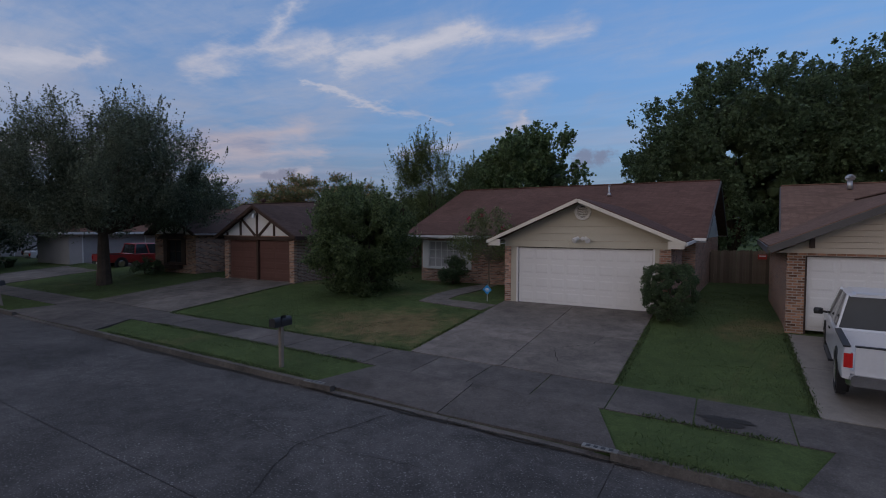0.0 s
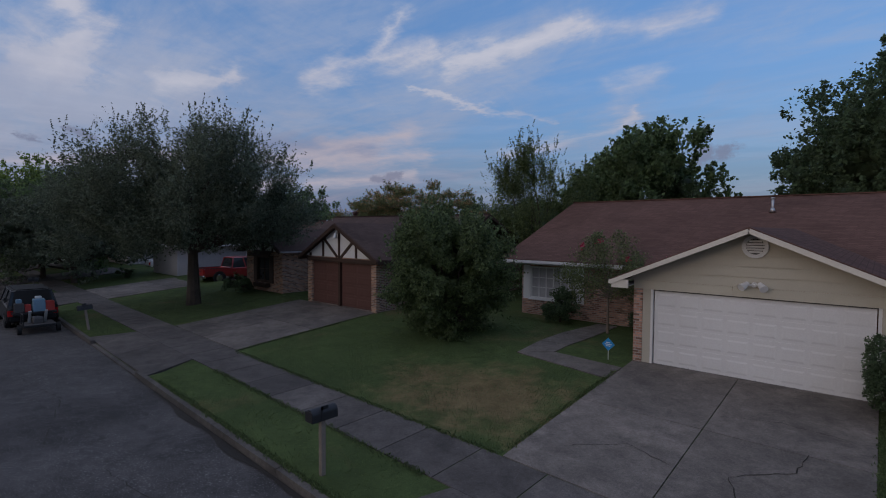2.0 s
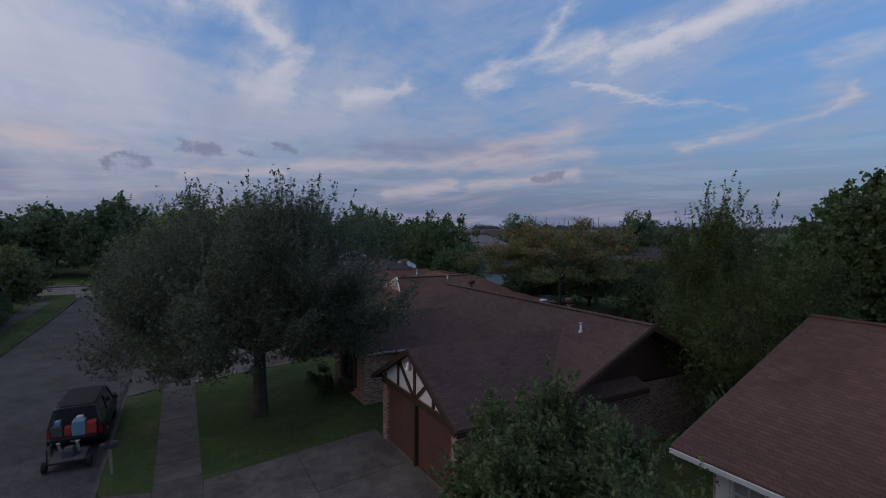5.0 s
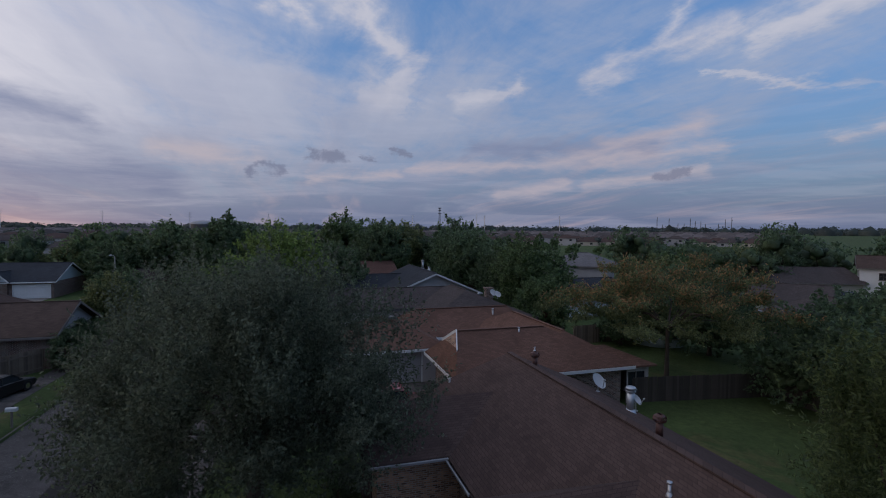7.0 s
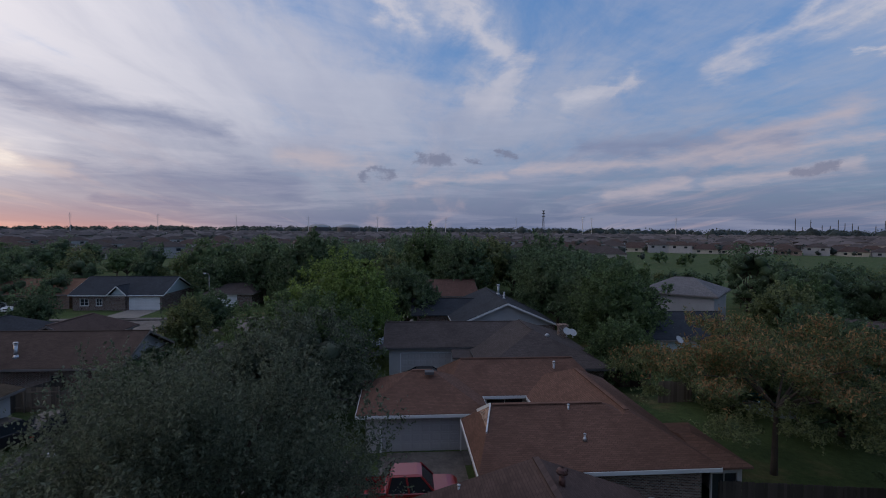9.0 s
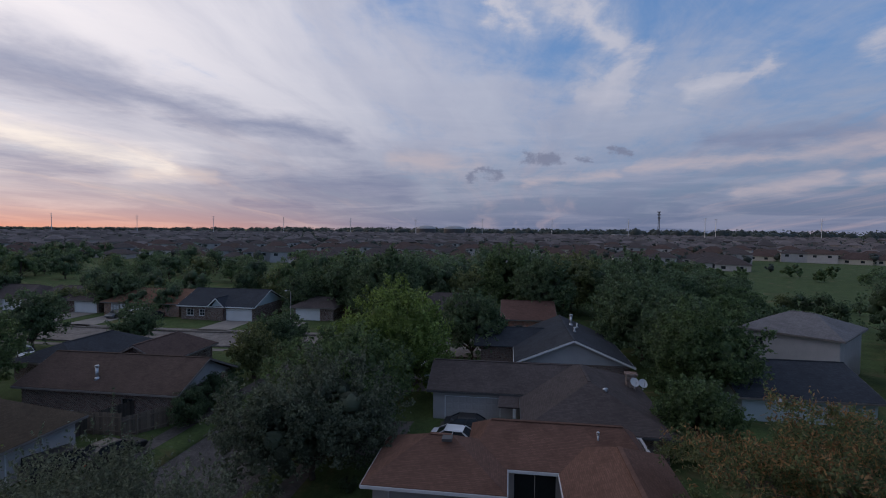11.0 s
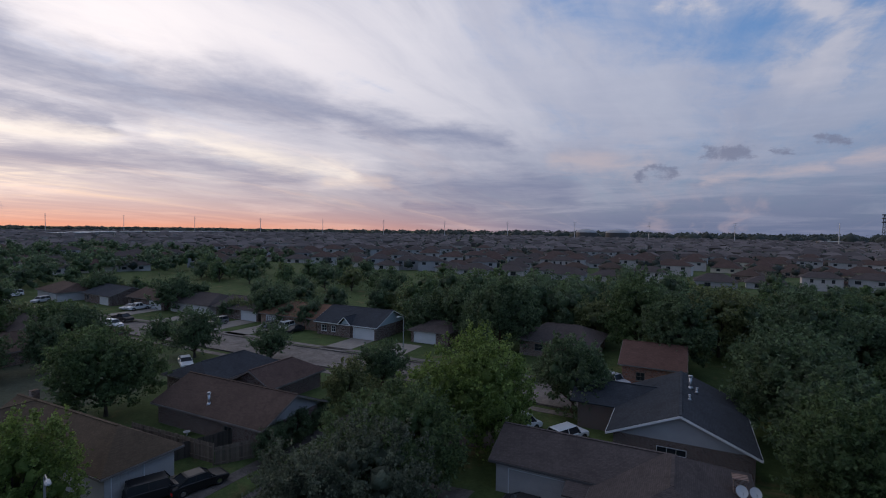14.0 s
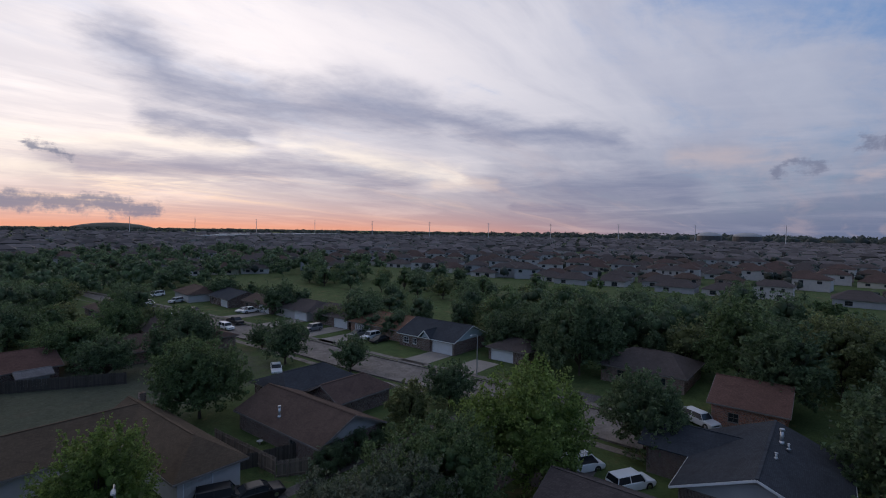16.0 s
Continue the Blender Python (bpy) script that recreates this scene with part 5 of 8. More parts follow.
# houses of the south side
hG = simple_house((-47.7, -29.2, -0.3), 90, "single-storey house with dull brown gable roof and grey walls", BRICK_D, ROOF_G, 15.4, 8.4, 2.5, 2.2, "x", 0, 0, None, [(3, 1.2, 0.8, 1.9, "S")], GREYSIDE, flues=[(-0.8, 0.9, 3.3)])
hG2 = simple_house((-57.0, -33.0, -0.3), 90, "low wing with dark brown hipped roof", BRICK_D, ROOF_B, 6.2, 9.0, 2.4, 1.9, "y", 0, 2.6)
hG3 = simple_house((-55.0, -42.0, -0.3), 90, "house with charcoal hipped roof", BRICK_D, ROOF_E, 8.0, 11, 2.4, 1.7, "y", 2.5, 2.5)
# the house with the pale north wall beside the two black cars
hH = thing("house", (-36, -34, -0.6), "single-storey house with brown hipped roof and pale walls", "house")
body(hH, (-41.1, -35.4, -38.0, -24.9), -0.6, 2.45, STUCCO, {"N": [(-2.3, 0.2, -0.6, 2.1)]})
garage_door(hH, (-38.25 + 1.05, -24.9), "N", 2.5, -0.25, 2.35, STUCCO, 4, 4, "pale single garage door")
RH1 = (-41.65, -34.85, -44.0, -24.35)
roof(hH, ROOF_H, RH1, 2.55, 4.75, "y", 0, 3.6)
fascia(hH, TRIMDULL, RH1, 2.55, 4.75, "y", 0, 1, "NEW")
body(hH, (-41.1, -20.5, -44.8, -36.6), -0.6, 2.45, STUCCO)
RH2 = (-41.65, -19.9, -45.4, -35.9)
roof(hH, ROOF_H, RH2, 2.55, 4.78, "x", 3.6, 3.6)
fascia(hH, TRIMDULL, RH2, 2.55, 4.78, "x", 1, 1, "SNE")
part("chimney", Geo().box(-40.6, -39.9, -45.9, -45.3, -0.6, 4.3), BRICK_B, hH)
part("patio_cover", Geo().slab([[(-39.6, -48.4, 2.2), (-33.2, -48.4, 2.2), (-33.2, -45.5, 2.45), (-39.6, -45.5, 2.45)]], 0.08), WHITE, hH, "white corrugated patio cover")
# back-garden houses beyond
simple_house((-50.5, -86.0, -0.4), 0, "house with brown gable roof behind the gardens", BRICK_B, ROOF_G, 15, 10, 2.5, 2.2, "x", 3, 3)
simple_house((-33.0, -86.0, -0.4), 0, "dark red-roofed house behind the gardens", BRICK_D, ROOF_A, 13, 10, 2.5, 2.2, "x", 0, 0)
simple_house((-36.0, -76.5, -0.4), 0, "small garden shed with pale roof", GREYSIDE, ROOF_K, 3.5, 3.0, 2.0, 0.8, "x", 0, 0)
pc = thing("patio_cover", (-50.5, -80.5, -0.4), "pale flat patio cover on four posts", "patio cover")
part("cover", Geo().box(-52.5, -48.5, -83, -80, 2.2, 2.35), GREYSIDE, pc)
for ax, ay in ((-52.3, -82.8), (-48.7, -82.8), (-52.3, -80.2), (-48.7, -80.2)):
    part("post", Geo().box(ax - 0.06, ax + 0.06, ay - 0.06, ay + 0.06, -0.6, 2.2), WHITE, pc)
# row along the cross street
W2 = [(-5.4, 1.4, 0.8, 2.0, "S"), (-3.0, 1.0, 0.8, 2.0, "S")]
hD = simple_house((-93.3, -46.6, -0.5), 90, "brick house with slate roof, white garage door and pale blue gable", BRICK_D, ROOF_E, 14.5, 11.5, 2.6, 2.7, "x", 0, 0, (4.4, 4.9, WHITE), W2, BLUESIDE, extra=(-1.4, 1.9, -0.9, 5.0, 2.7, 4.3, "y", 0, 0), trim=WHITE)
hD2 = simple_house((-96.4, -29.2, -0.5), 90, "house with dark hipped roof and white garage door", BRICK_D, ROOF_F, 8, 9, 2.4, 1.5, "x", 3, 3, (-1.0, 4.6, WHITE))
simple_house((-95.0, -63.5, -0.5), 90, "house with orange-brown hipped roof", BRICK_Z, ROOF_O, 16, 12, 2.5, 2.2, "x", 4, 0, (-4, 4.8, WHITE), W2[:1])
simple_house((-96.0, -80.5, -0.5), 90, "house with dark roof and white garage", BRICK_D, ROOF_F, 14, 11, 2.5, 2.2, "x", 0, 0, (4, 4.8, WHITE), W2[:1])
simple_house((-95.5, -96.5, -0.5), 90, "house with grey-brown roof and pale garage", STUCCO, ROOF_F, 14, 11, 2.5, 2.2, "x", 3, 3, (4, 4.8, WHITE), W2[:1])
simple_house((-95.0, -113.0, -0.5), 90, "house with brown roof and white garage", BRICK_D, ROOF_G, 15, 11, 2.5, 2.2, "x", 0, 0, (4, 4.8, WHITE), W2[:1])
simple_house((-93.0, -131.0, -0.5), 84, "house with slate roof and white garage", BRICK_D, ROOF_E, 15, 11, 2.5, 2.2, "x", 0, 0, (4, 4.8, WHITE), W2[:1])
simple_house((-90.0, -150.0, -0.5), 82, "house with brown hipped roof", STUCCO, ROOF_G, 15, 11, 2.5, 2.2, "x", 3, 3, (4, 4.8, WHITE))
# across the cross street, backs to us
for yy, rm, lab in ((-84, ROOF_G, "dull brown"), (-99, ROOF_F, "grey-brown"), (-114, ROOF_E, "slate"), (-131, ROOF_G, "brown")):
    simple_house((-69.0 + 0.04 * (yy + 84), yy, -0.5), -90, "house with %s hipped roof seen from behind" % lab, BRICK_B, rm, 14, 11, 2.5, 2.1, "x", 3, 3, None, [(-3, 1.4, 0.9, 2.0, "N"), (2, 1.4, 0.9, 2.0, "N")])
# round the bend and behind
simple_house((-88.6, 10.4, -0.5), 90, "red-orange brick house with dark red roof", BRICK_R, ROOF_A, 8, 12, 2.9, 2.3, "x", 0, 0, None, [(-1.5, 1.2, 0.8, 2.0, "S")])
simple_house((-98.6, -5.5, -0.5), 90, "house with grey-brown hipped roof among trees", BRICK_B, ROOF_F, 13, 12, 2.5, 2.4, "x", 4, 4, None, [(-3, 1.6, 0.8, 2.0, "S"), (3, 1.6, 0.8, 2.0, "S")])
simple_house((-70.5, 39.5, -0.3), 48, "two-storey pale house with grey hipped roof", STUCCO, ROOF_K, 9.6, 11, 5.4, 2.0, "x", 4, 4, None, [(-3, 0.9, 3.6, 4.6, "S")])
simple_house((-55.5, 33.5, -0.3), 90, "low house with dark roof and pale blue wall", BLUESIDE, ROOF_E, 11, 11, 2.5, 2.1, "x", 0, 0)
simple_house((-48.7, 52.8, -0.3), 44, "house with grey-brown roof and yellow gable", CREAM, ROOF_F, 14, 8, 2.5, 2.0, "x", 0, 0)
simple_house((-55.2, 90.6, -0.3), 35, "two-storey white house with brown roof", WHITE, ROOF_G, 12, 9, 5.2, 2.0, "x", 0, 0, (3, 4.8, CREAM), [(-3, 1.2, 3.3, 4.5, "S"), (0, 1.2, 3.3, 4.5, "S")], extra=(1.0, 7.0, -4.5, 1.0, 2.8, 4.4, "y", 0, 0))
simple_house((-62.0, 80.0, -0.3), 70, "house with brown roof beyond the trees", CREAM, ROOF_F, 15, 10, 2.6, 2.4, "x", 0, 0, None, [(0, 2.4, 0.8, 2.0, "S")])
simple_house((-14.0, 44.0, -0.3), 0, "house with dark roof behind the back gardens", BRICK_B, ROOF_F, 16, 10, 2.5, 2.1, "x", 3, 3)
simple_house((-34.0, 44.0, -0.3), 0, "house with grey-brown roof behind the back gardens", BRICK_B, ROOF_F, 16, 10, 2.5, 2.1, "x", 3, 3)
simple_house((-16, -31, -0.3), 180, "house with brown hipped roof across the street", BRICK_B, ROOF_G, 15, 12, 2.5, 2.2, "x", 3, 3, (4, 4.8, WHITE))
simple_house((4, -31, -0.3), 180, "house with grey roof across the street", BRICK_Z, ROOF_F, 15, 12, 2.5, 2.2, "x", 0, 0, (4, 4.8, WHITE))

# garden things behind the third house
g = Geo().slab([[(-76.0, 88.0, -0.46), (-58.0, 76.0, -0.46), (-53.5, 83.0, -0.46), (-71.5, 95.0, -0.46)]], 0.12)
structure("driveway", g, PALECONCRETE, "pale concrete drive before the white house", "driveway")
pl = thing("garden_pool", (-43.6, 31.8, -0.3), "round above-ground pool with turquoise water", "pool")
part("side", Geo().tube((-43.6, 31.8, -0.3), (-43.6, 31.8, 0.75), 2.3, 2.3, 28, False), BLUESIDE, pl)
part("rim", Geo().tube((-43.6, 31.8, 0.75), (-43.6, 31.8, 0.82), 2.42, 2.42, 28), WHITE, pl)
part("water", Geo().tube((-43.6, 31.8, 0.823), (-43.6, 31.8, 0.828), 2.2, 2.2, 28), POOLWATER, pl)
pg = thing("garden_canopy", (-47, 40, -0.3), "white patio canopy on round posts", "canopy")
for x in (-53.2, -50.8, -48.4, -45.8, -43.0):
    part("post", Geo().tube((x, 40.3, -0.3), (x, 40.3, 2.2), 0.11, 0.11, 10), WHITE, pg)
part("beam", Geo().box(-53.6, -42.4, 40.15, 40.4, 2.2, 2.42), WHITE, pg)
part("roof", Geo().slab([[(-53.7, 40.0, 2.44), (-42.3, 40.0, 2.44), (-42.3, 44.0, 2.75), (-53.7, 44.0, 2.75)]], 0.08), TRIMDULL, pg)
sd = thing("garden_shed", (-50.5, 23.6, -0.3), "small garden shed with red-brown roof", "shed")
part("wall", Geo().box(-52.0, -49.2, 22.4, 24.9, -0.3, 1.9), FENCE, sd)
part("roof", Geo().slab([[(-52.3, 22.2, 1.95), (-49.0, 22.2, 1.95), (-49.0, 25.1, 2.4), (-52.3, 25.1, 2.4)]], 0.08), ROOF_O, sd)
part("door", Geo().box(-49.19, -49.15, 23.0, 23.9, -0.2, 1.6), DARKWOOD, sd)

for h in (hC, hF, hE, hH, pc):
    moved(h)
moved(dish((-22.7, 11.1, 2.95), -70))
moved(dish((-20.9, 11.9, 2.55), -60, "small grey satellite dish on the rear eave", 0.25))
moved(dish((-53.4, 18.9, 3.0), -80))
moved(dish((-52.6, 18.0, 3.3), -80))
moved(dish((-51.5, 29.0, 2.6), -70))

# ---- trees and shrubs ----
_b = bmesh.new()
bmesh.ops.create_icosphere(_b, subdivisions=2, radius=1.0)
ICO_V, ICO_F = np.array([v.co[:] for v in _b.verts]), np.array([[v.index for v in f.verts] for f in _b.faces])
_b.free()
_b = bmesh.new()
bmesh.ops.create_icosphere(_b, subdivisions=1, radius=1.0)
ICO1_V, ICO1_F = np.array([v.co[:] for v in _b.verts]), np.array([[v.index for v in f.verts] for f in _b.faces])
_b.free()


def leaf_mesh(name, pts, size, mat, rng, upright=0.0, slim=0.5, cores=None, core_low=False):
    """One small pointed leaf at every point, each a mesh face of its own. cores: rows of x, y, z, radius of solid lumps
    added inside the clumps to block sky light.
    """
    n = len(pts)
    a = rng.normal(size=(n, 3))
    a[:, 2] += upright * 2
    a /= np.linalg.norm(a, axis=1)[:, None]
    r = rng.normal(size=(n, 3))
    b = np.cross(a, r)
    b /= np.linalg.norm(b, axis=1)[:, None]
    s = size * rng.uniform(0.6, 1.35, size=(n, 1))
    a, b = a * s * 0.5, b * s * 0.5 * slim
    v = np.stack([pts - a, pts + b - a * 0.1, pts + a, pts - b - a * 0.1], axis=1).reshape(-1, 3)
    me = bpy.data.meshes.new(name)
    idx = np.arange(4 * n, dtype=np.int32)
    starts = np.arange(0, 4 * n, 4, dtype=np.int32)
    if cores is not None and len(cores):
        iv, if_ = (ICO1_V, ICO1_F) if core_low else (ICO_V, ICO_F)
        k, m = len(cores), len(iv)
        cv = cores[:, None, :3] + iv[None] * cores[:, None, 3:4] * rng.uniform(0.72, 1.18, (k, m, 1))
        ci = (if_[None] + (4 * n + m * np.arange(k))[:, None, None]).reshape(-1)
        v = np.concatenate([v, cv.reshape(-1, 3)])
        starts = np.concatenate([starts, 4 * n + 3 * np.arange(k * len(if_), dtype=np.int32)])
        idx = np.concatenate([idx, ci.astype(np.int32)])
    me.vertices.add(len(v))
    me.vertices.foreach_set("co", v.astype(np.float32).ravel())
    me.loops.add(len(idx))
    me.loops.foreach_set("vertex_index", idx.astype(np.int32))
    me.polygons.add(len(starts))
    me.polygons.foreach_set("loop_start", starts.astype(np.int32))
    me.update(calc_edges=True)
    me.materials.append(mat)
    return me


def crown_points(rng, n, clumps, rx, ry, rz, zc, shell=0.62, spread=0.23, flat=1.0, lumps=0.28, under=-0.45, boxy=False):
    """Points in rounded clumps over an uneven ellipsoid; also gives the clump centres."""
    d = rng.normal(size=(clumps * 3, 3))
    d /= np.linalg.norm(d, axis=1)[:, None]
    d = d[d[:, 2] > under][:clumps]
    if boxy:
        d = d / ((np.abs(d) ** 5).sum(1) ** 0.2)[:, None] * 0.9
    k = len(d)
    bump = 1 + lumps * np.sin(3.1 * d[:, 0] + 7 * rng.random()) * np.cos(2.7 * d[:, 1] + 5 * rng.random()) + lumps * 0.6 * rng.normal(size=k)
    rad = (shell + (1 - shell) * rng.random(k) ** 0.5) * np.clip(bump, 0.6, 1.14)
    c = d * rad[:, None] * np.array([rx, ry, rz])
    c[:, 2] += zc
    pick = rng.integers(0, k, n)
    o = rng.normal(size=(n, 3))
    o /= np.linalg.norm(o, axis=1)[:, None]
    o *= (rng.random((n, 1)) ** 0.45)
    sz = spread * min(rx, ry) * rng.uniform(0.6, 1.3, k)
    p = c[pick] + o * sz[pick][:, None] * np.array([1, 1, flat])
    return p, np.concatenate([c, sz[:, None]], axis=1)


def limbs(g, base, tips, r0, rng, fork):
    """Tapering limbs from the trunk's top to some of the clump centres."""
    for t in tips:
        p = Vector(base)
        q = Vector(t)
        m = p.lerp(q, 0.5) + Vector((rng.normal() * 0.25, rng.normal() * 0.25, fork * (q - p).length * 0.12))
        g.tube(p, m, r0 * 0.5, r0 * 0.28, 6, False)
        g.tube(m, q, r0 * 0.28, r0 * 0.06, 5, False)


def tree(label, loc, h, rx, ry, n, leaf, mat, seed, trunk=0.2, bare=0.25, clumps=60, bark=None, shoots=0, slim=0.5, shell=0.62, spread=0.23, lean=(0, 0), under=-0.45, flat=1.0, group="", name="tree", lumps=0.28, pods=0, core=0.42, low=True, boxy=False, twig=0.0, rise=0.5):
    """A tree: tapered trunk with limbs, and a crown of single leaves in clumps. h: full height, bare: bare share of it."""
    rng = np.random.default_rng(seed)
    th = thing(name, (0, 0, 0), label, "bush" if name == "bush" else "tree", group)
    zb = h * bare
    rz = (h - zb) / (1 + abs(under)) if under < 0 else (h - zb)
    zc = h - rz
    pts, cs = crown_points(rng, n, clumps, rx, ry, rz * 0.92, zc, shell, spread, flat, lumps, under, boxy)
    if twig:
        # two leaves in three stand along short twigs that reach outwards and up
        k, per = n // 3, 20
        m = (n - k) // per
        base_ = pts[k:k + m]
        way_ = base_ - np.array([0, 0, zc - 0.3 * rz])
        way_ = way_ / np.linalg.norm(way_, axis=1)[:, None] + rng.normal(size=(m, 3)) * 0.45 + np.array([0, 0, rise])
        way_ /= np.linalg.norm(way_, axis=1)[:, None]
        run = rng.random((m, per, 1)) * twig * rng.uniform(0.4, 1.4, (m, 1, 1))
        tw = base_[:, None, :] + way_[:, None, :] * run + rng.normal(size=(m, per, 3)) * leaf * 0.38
        pts = np.concatenate([pts[:k], tw.reshape(-1, 3)])
    pts[:, 2] = np.maximum(pts[:, 2], 0.08)
    g = Geo()
    f = (lean[0] * 0.4, lean[1] * 0.4, max(zb * 1.05, 0.4))
    g.tube((0, 0, -0.3), (f[0] * 0.5, f[1] * 0.5, f[2] * 0.5), trunk * 1.25, trunk * 0.9, 10)
    g.tube((f[0] * 0.5, f[1] * 0.5, f[2] * 0.5), f, trunk * 0.9, trunk * 0.72, 10)
    sel = cs[rng.permutation(len(cs))[:min(len(cs), 16)], :3]
    limbs(g, f, sel * np.array([0.9, 0.9, 0.95]), trunk, rng, 1)
    part("trunk", g, bark or BARK, th)
    if shoots:
        top = pts[pts[:, 2] > zc + rz * 0.45]
        st = top[rng.integers(0, len(top), shoots)]
        tt = rng.random((shoots, 26, 1)) ** 0.8
        dirs = np.stack([rng.normal(size=shoots) * 0.25, rng.normal(size=shoots) * 0.25, np.ones(shoots)], 1)
        ln = h * rng.uniform(0.05, 0.16, size=(shoots, 1, 1))
        extra = (st[:, None, :] + dirs[:, None, :] * tt * ln + rng.normal(size=(shoots, 26, 3)) * 0.05 * (1.2 - tt)).reshape(-1, 3)
        pts = np.concatenate([pts, extra])
    cores = cs.copy()
    cores[:, 3] *= core * 1.5
    cores[:, :3] = (cores[:, :3] - np.array([0, 0, zc])) * 0.66 + np.array([0, 0, zc])
    cores[:, 2] = np.maximum(cores[:, 2], cores[:, 3] + 0.05)
    cr = new("crown", leaf_mesh("crown", pts, leaf, mat, rng, 0.1, slim, cores if core else None, low))
    cr.parent = th
    if pods:
        top = pts[pts[:, 2] > zc + rz * 0.25]
        pp = top[rng.integers(0, len(top), pods)] + rng.normal(size=(pods, 3)) * 0.12 + np.array([0, 0, 0.1])
        pd = new("seed_pod_sprays", leaf_mesh("seed_pod_sprays", pp, leaf * 1.3, LEAF_POD, rng, -0.5, 0.3))
        pd.parent = th
        tagged(pd, "", "", "", "stuff")
    th.location = loc
    return th


def gz(x, y):
    return ground_z(x, y)


# the broad oak on the second lawn
tree("broad live oak with small grey-green leaves", (-23.7, -3.5, -0.45), 9.3, 5.9, 5.7, 190000, 0.125, LEAF_OAK, 1, 0.34, 0.31, 250, shoots=300, spread=0.14, lumps=0.30, under=-0.36, shell=0.42, core=0, twig=1.3, rise=0.75, slim=0.5)
# the dense shrub tree beside the first driveway
tree("dense dark evergreen shrub with upright shoots", (-7.35, -0.5, -0.15), 4.9, 2.15, 2.15, 60000, 0.125, LEAF_BUSH, 2, 0.12, 0.02, 150, shoots=160, spread=0.19, under=-0.95, name="bush", lumps=0.26, shell=0.6, twig=0.55, rise=0.5)
tree("clipped round green shrub at the garage corner", (5.50, -0.85, -0.1), 1.9, 0.80, 0.75, 17000, 0.065, LEAF_DARK, 3, 0.05, 0.02, 110, spread=0.22, under=-0.98, name="bush", lumps=0.03, shell=0.8, core=0.4, boxy=True)
tree("small dark shrub below the front window", (-5.1, 4.0, 0), 1.45, 0.8, 0.7, 5000, 0.08, LEAF_DARK, 4, 0.04, 0.02, 30, spread=0.3, under=-0.9, name="bush", lumps=0.1)
myrtle = tree("slender crape myrtle with crimson blossom", (-2.7, 3.2, 0), 3.9, 1.45, 1.4, 9000, 0.09, LEAF_OLIVE, 5, 0.05, 0.33, 50, PALEBARK, spread=0.3, lumps=0.2, under=-0.5, core=0)
tree("dark low shrub beside the front walk", (-1.5, 3.9, 0), 1.0, 0.6, 0.6, 3500, 0.07, LEAF_DARK, 6, 0.04, 0.02, 25, spread=0.3, under=-0.9, name="bush", lumps=0.1)
rb = np.random.default_rng(61)
bl = rb.normal(size=(4, 3)) * np.array([0.75, 0.6, 0.35]) + np.array([-2.3, 3.0, 3.1])
bl = (bl[:, None, :] + rb.normal(size=(4, 24, 3)) * 0.06).reshape(-1, 3)
fl = new("blossom", leaf_mesh("blossom", bl, 0.07, FLOWER, rb, 0, 0.8))
fl.parent = myrtle
fl.matrix_parent_inverse = pose(2.7, -3.2, 0)
tagged(fl, "crimson blossom", "", "", "stuff")
# behind the first two houses
tree("feathery willow-like tree with drooping shoots", (-11.0, 12.4, 0), 8.6, 3.0, 3.0, 52000, 0.15, LEAF_WILLOW, 7, 0.2, 0.05, 90, shoots=420, slim=0.30, spread=0.24, under=-0.7, core=0.0, twig=1.0, rise=0.4)
tree("large-leaved spreading green tree", (-9.8, 26.5, 0), 12.2, 5.9, 5.3, 60000, 0.27, LEAF_MID, 8, 0.3, 0.12, 84, spread=0.22, lumps=0.30, slim=0.8, under=-0.8, twig=0.6, core=0.40)
tree("mimosa tree with flat tiers and tan seed pods", (-33.6, 24.0, 0), 8.6, 7.8, 7.4, 62000, 0.17, LEAF_OLIVE, 9, 0.17, 0.42, 110, BARK, spread=0.16, flat=0.24, lumps=0.30, under=-0.12, pods=12000, core=0, shell=0.45, twig=0.8, rise=0.0)
for i, (x, y, hh, r) in enumerate([(7.4, 31, 17.2, 8.6), (17.5, 32, 17.0, 8.5), (27, 29, 15.0, 8.0)]):
    tree("tall dense dark oak behind the houses", (x, y, 0), hh, r, r, 80000, 0.27, LEAF_DARK, 20 + i, 0.4, 0.03, 430, spread=0.135, under=-0.85, lumps=0.10, slim=0.65, shell=0.74, twig=0.45)
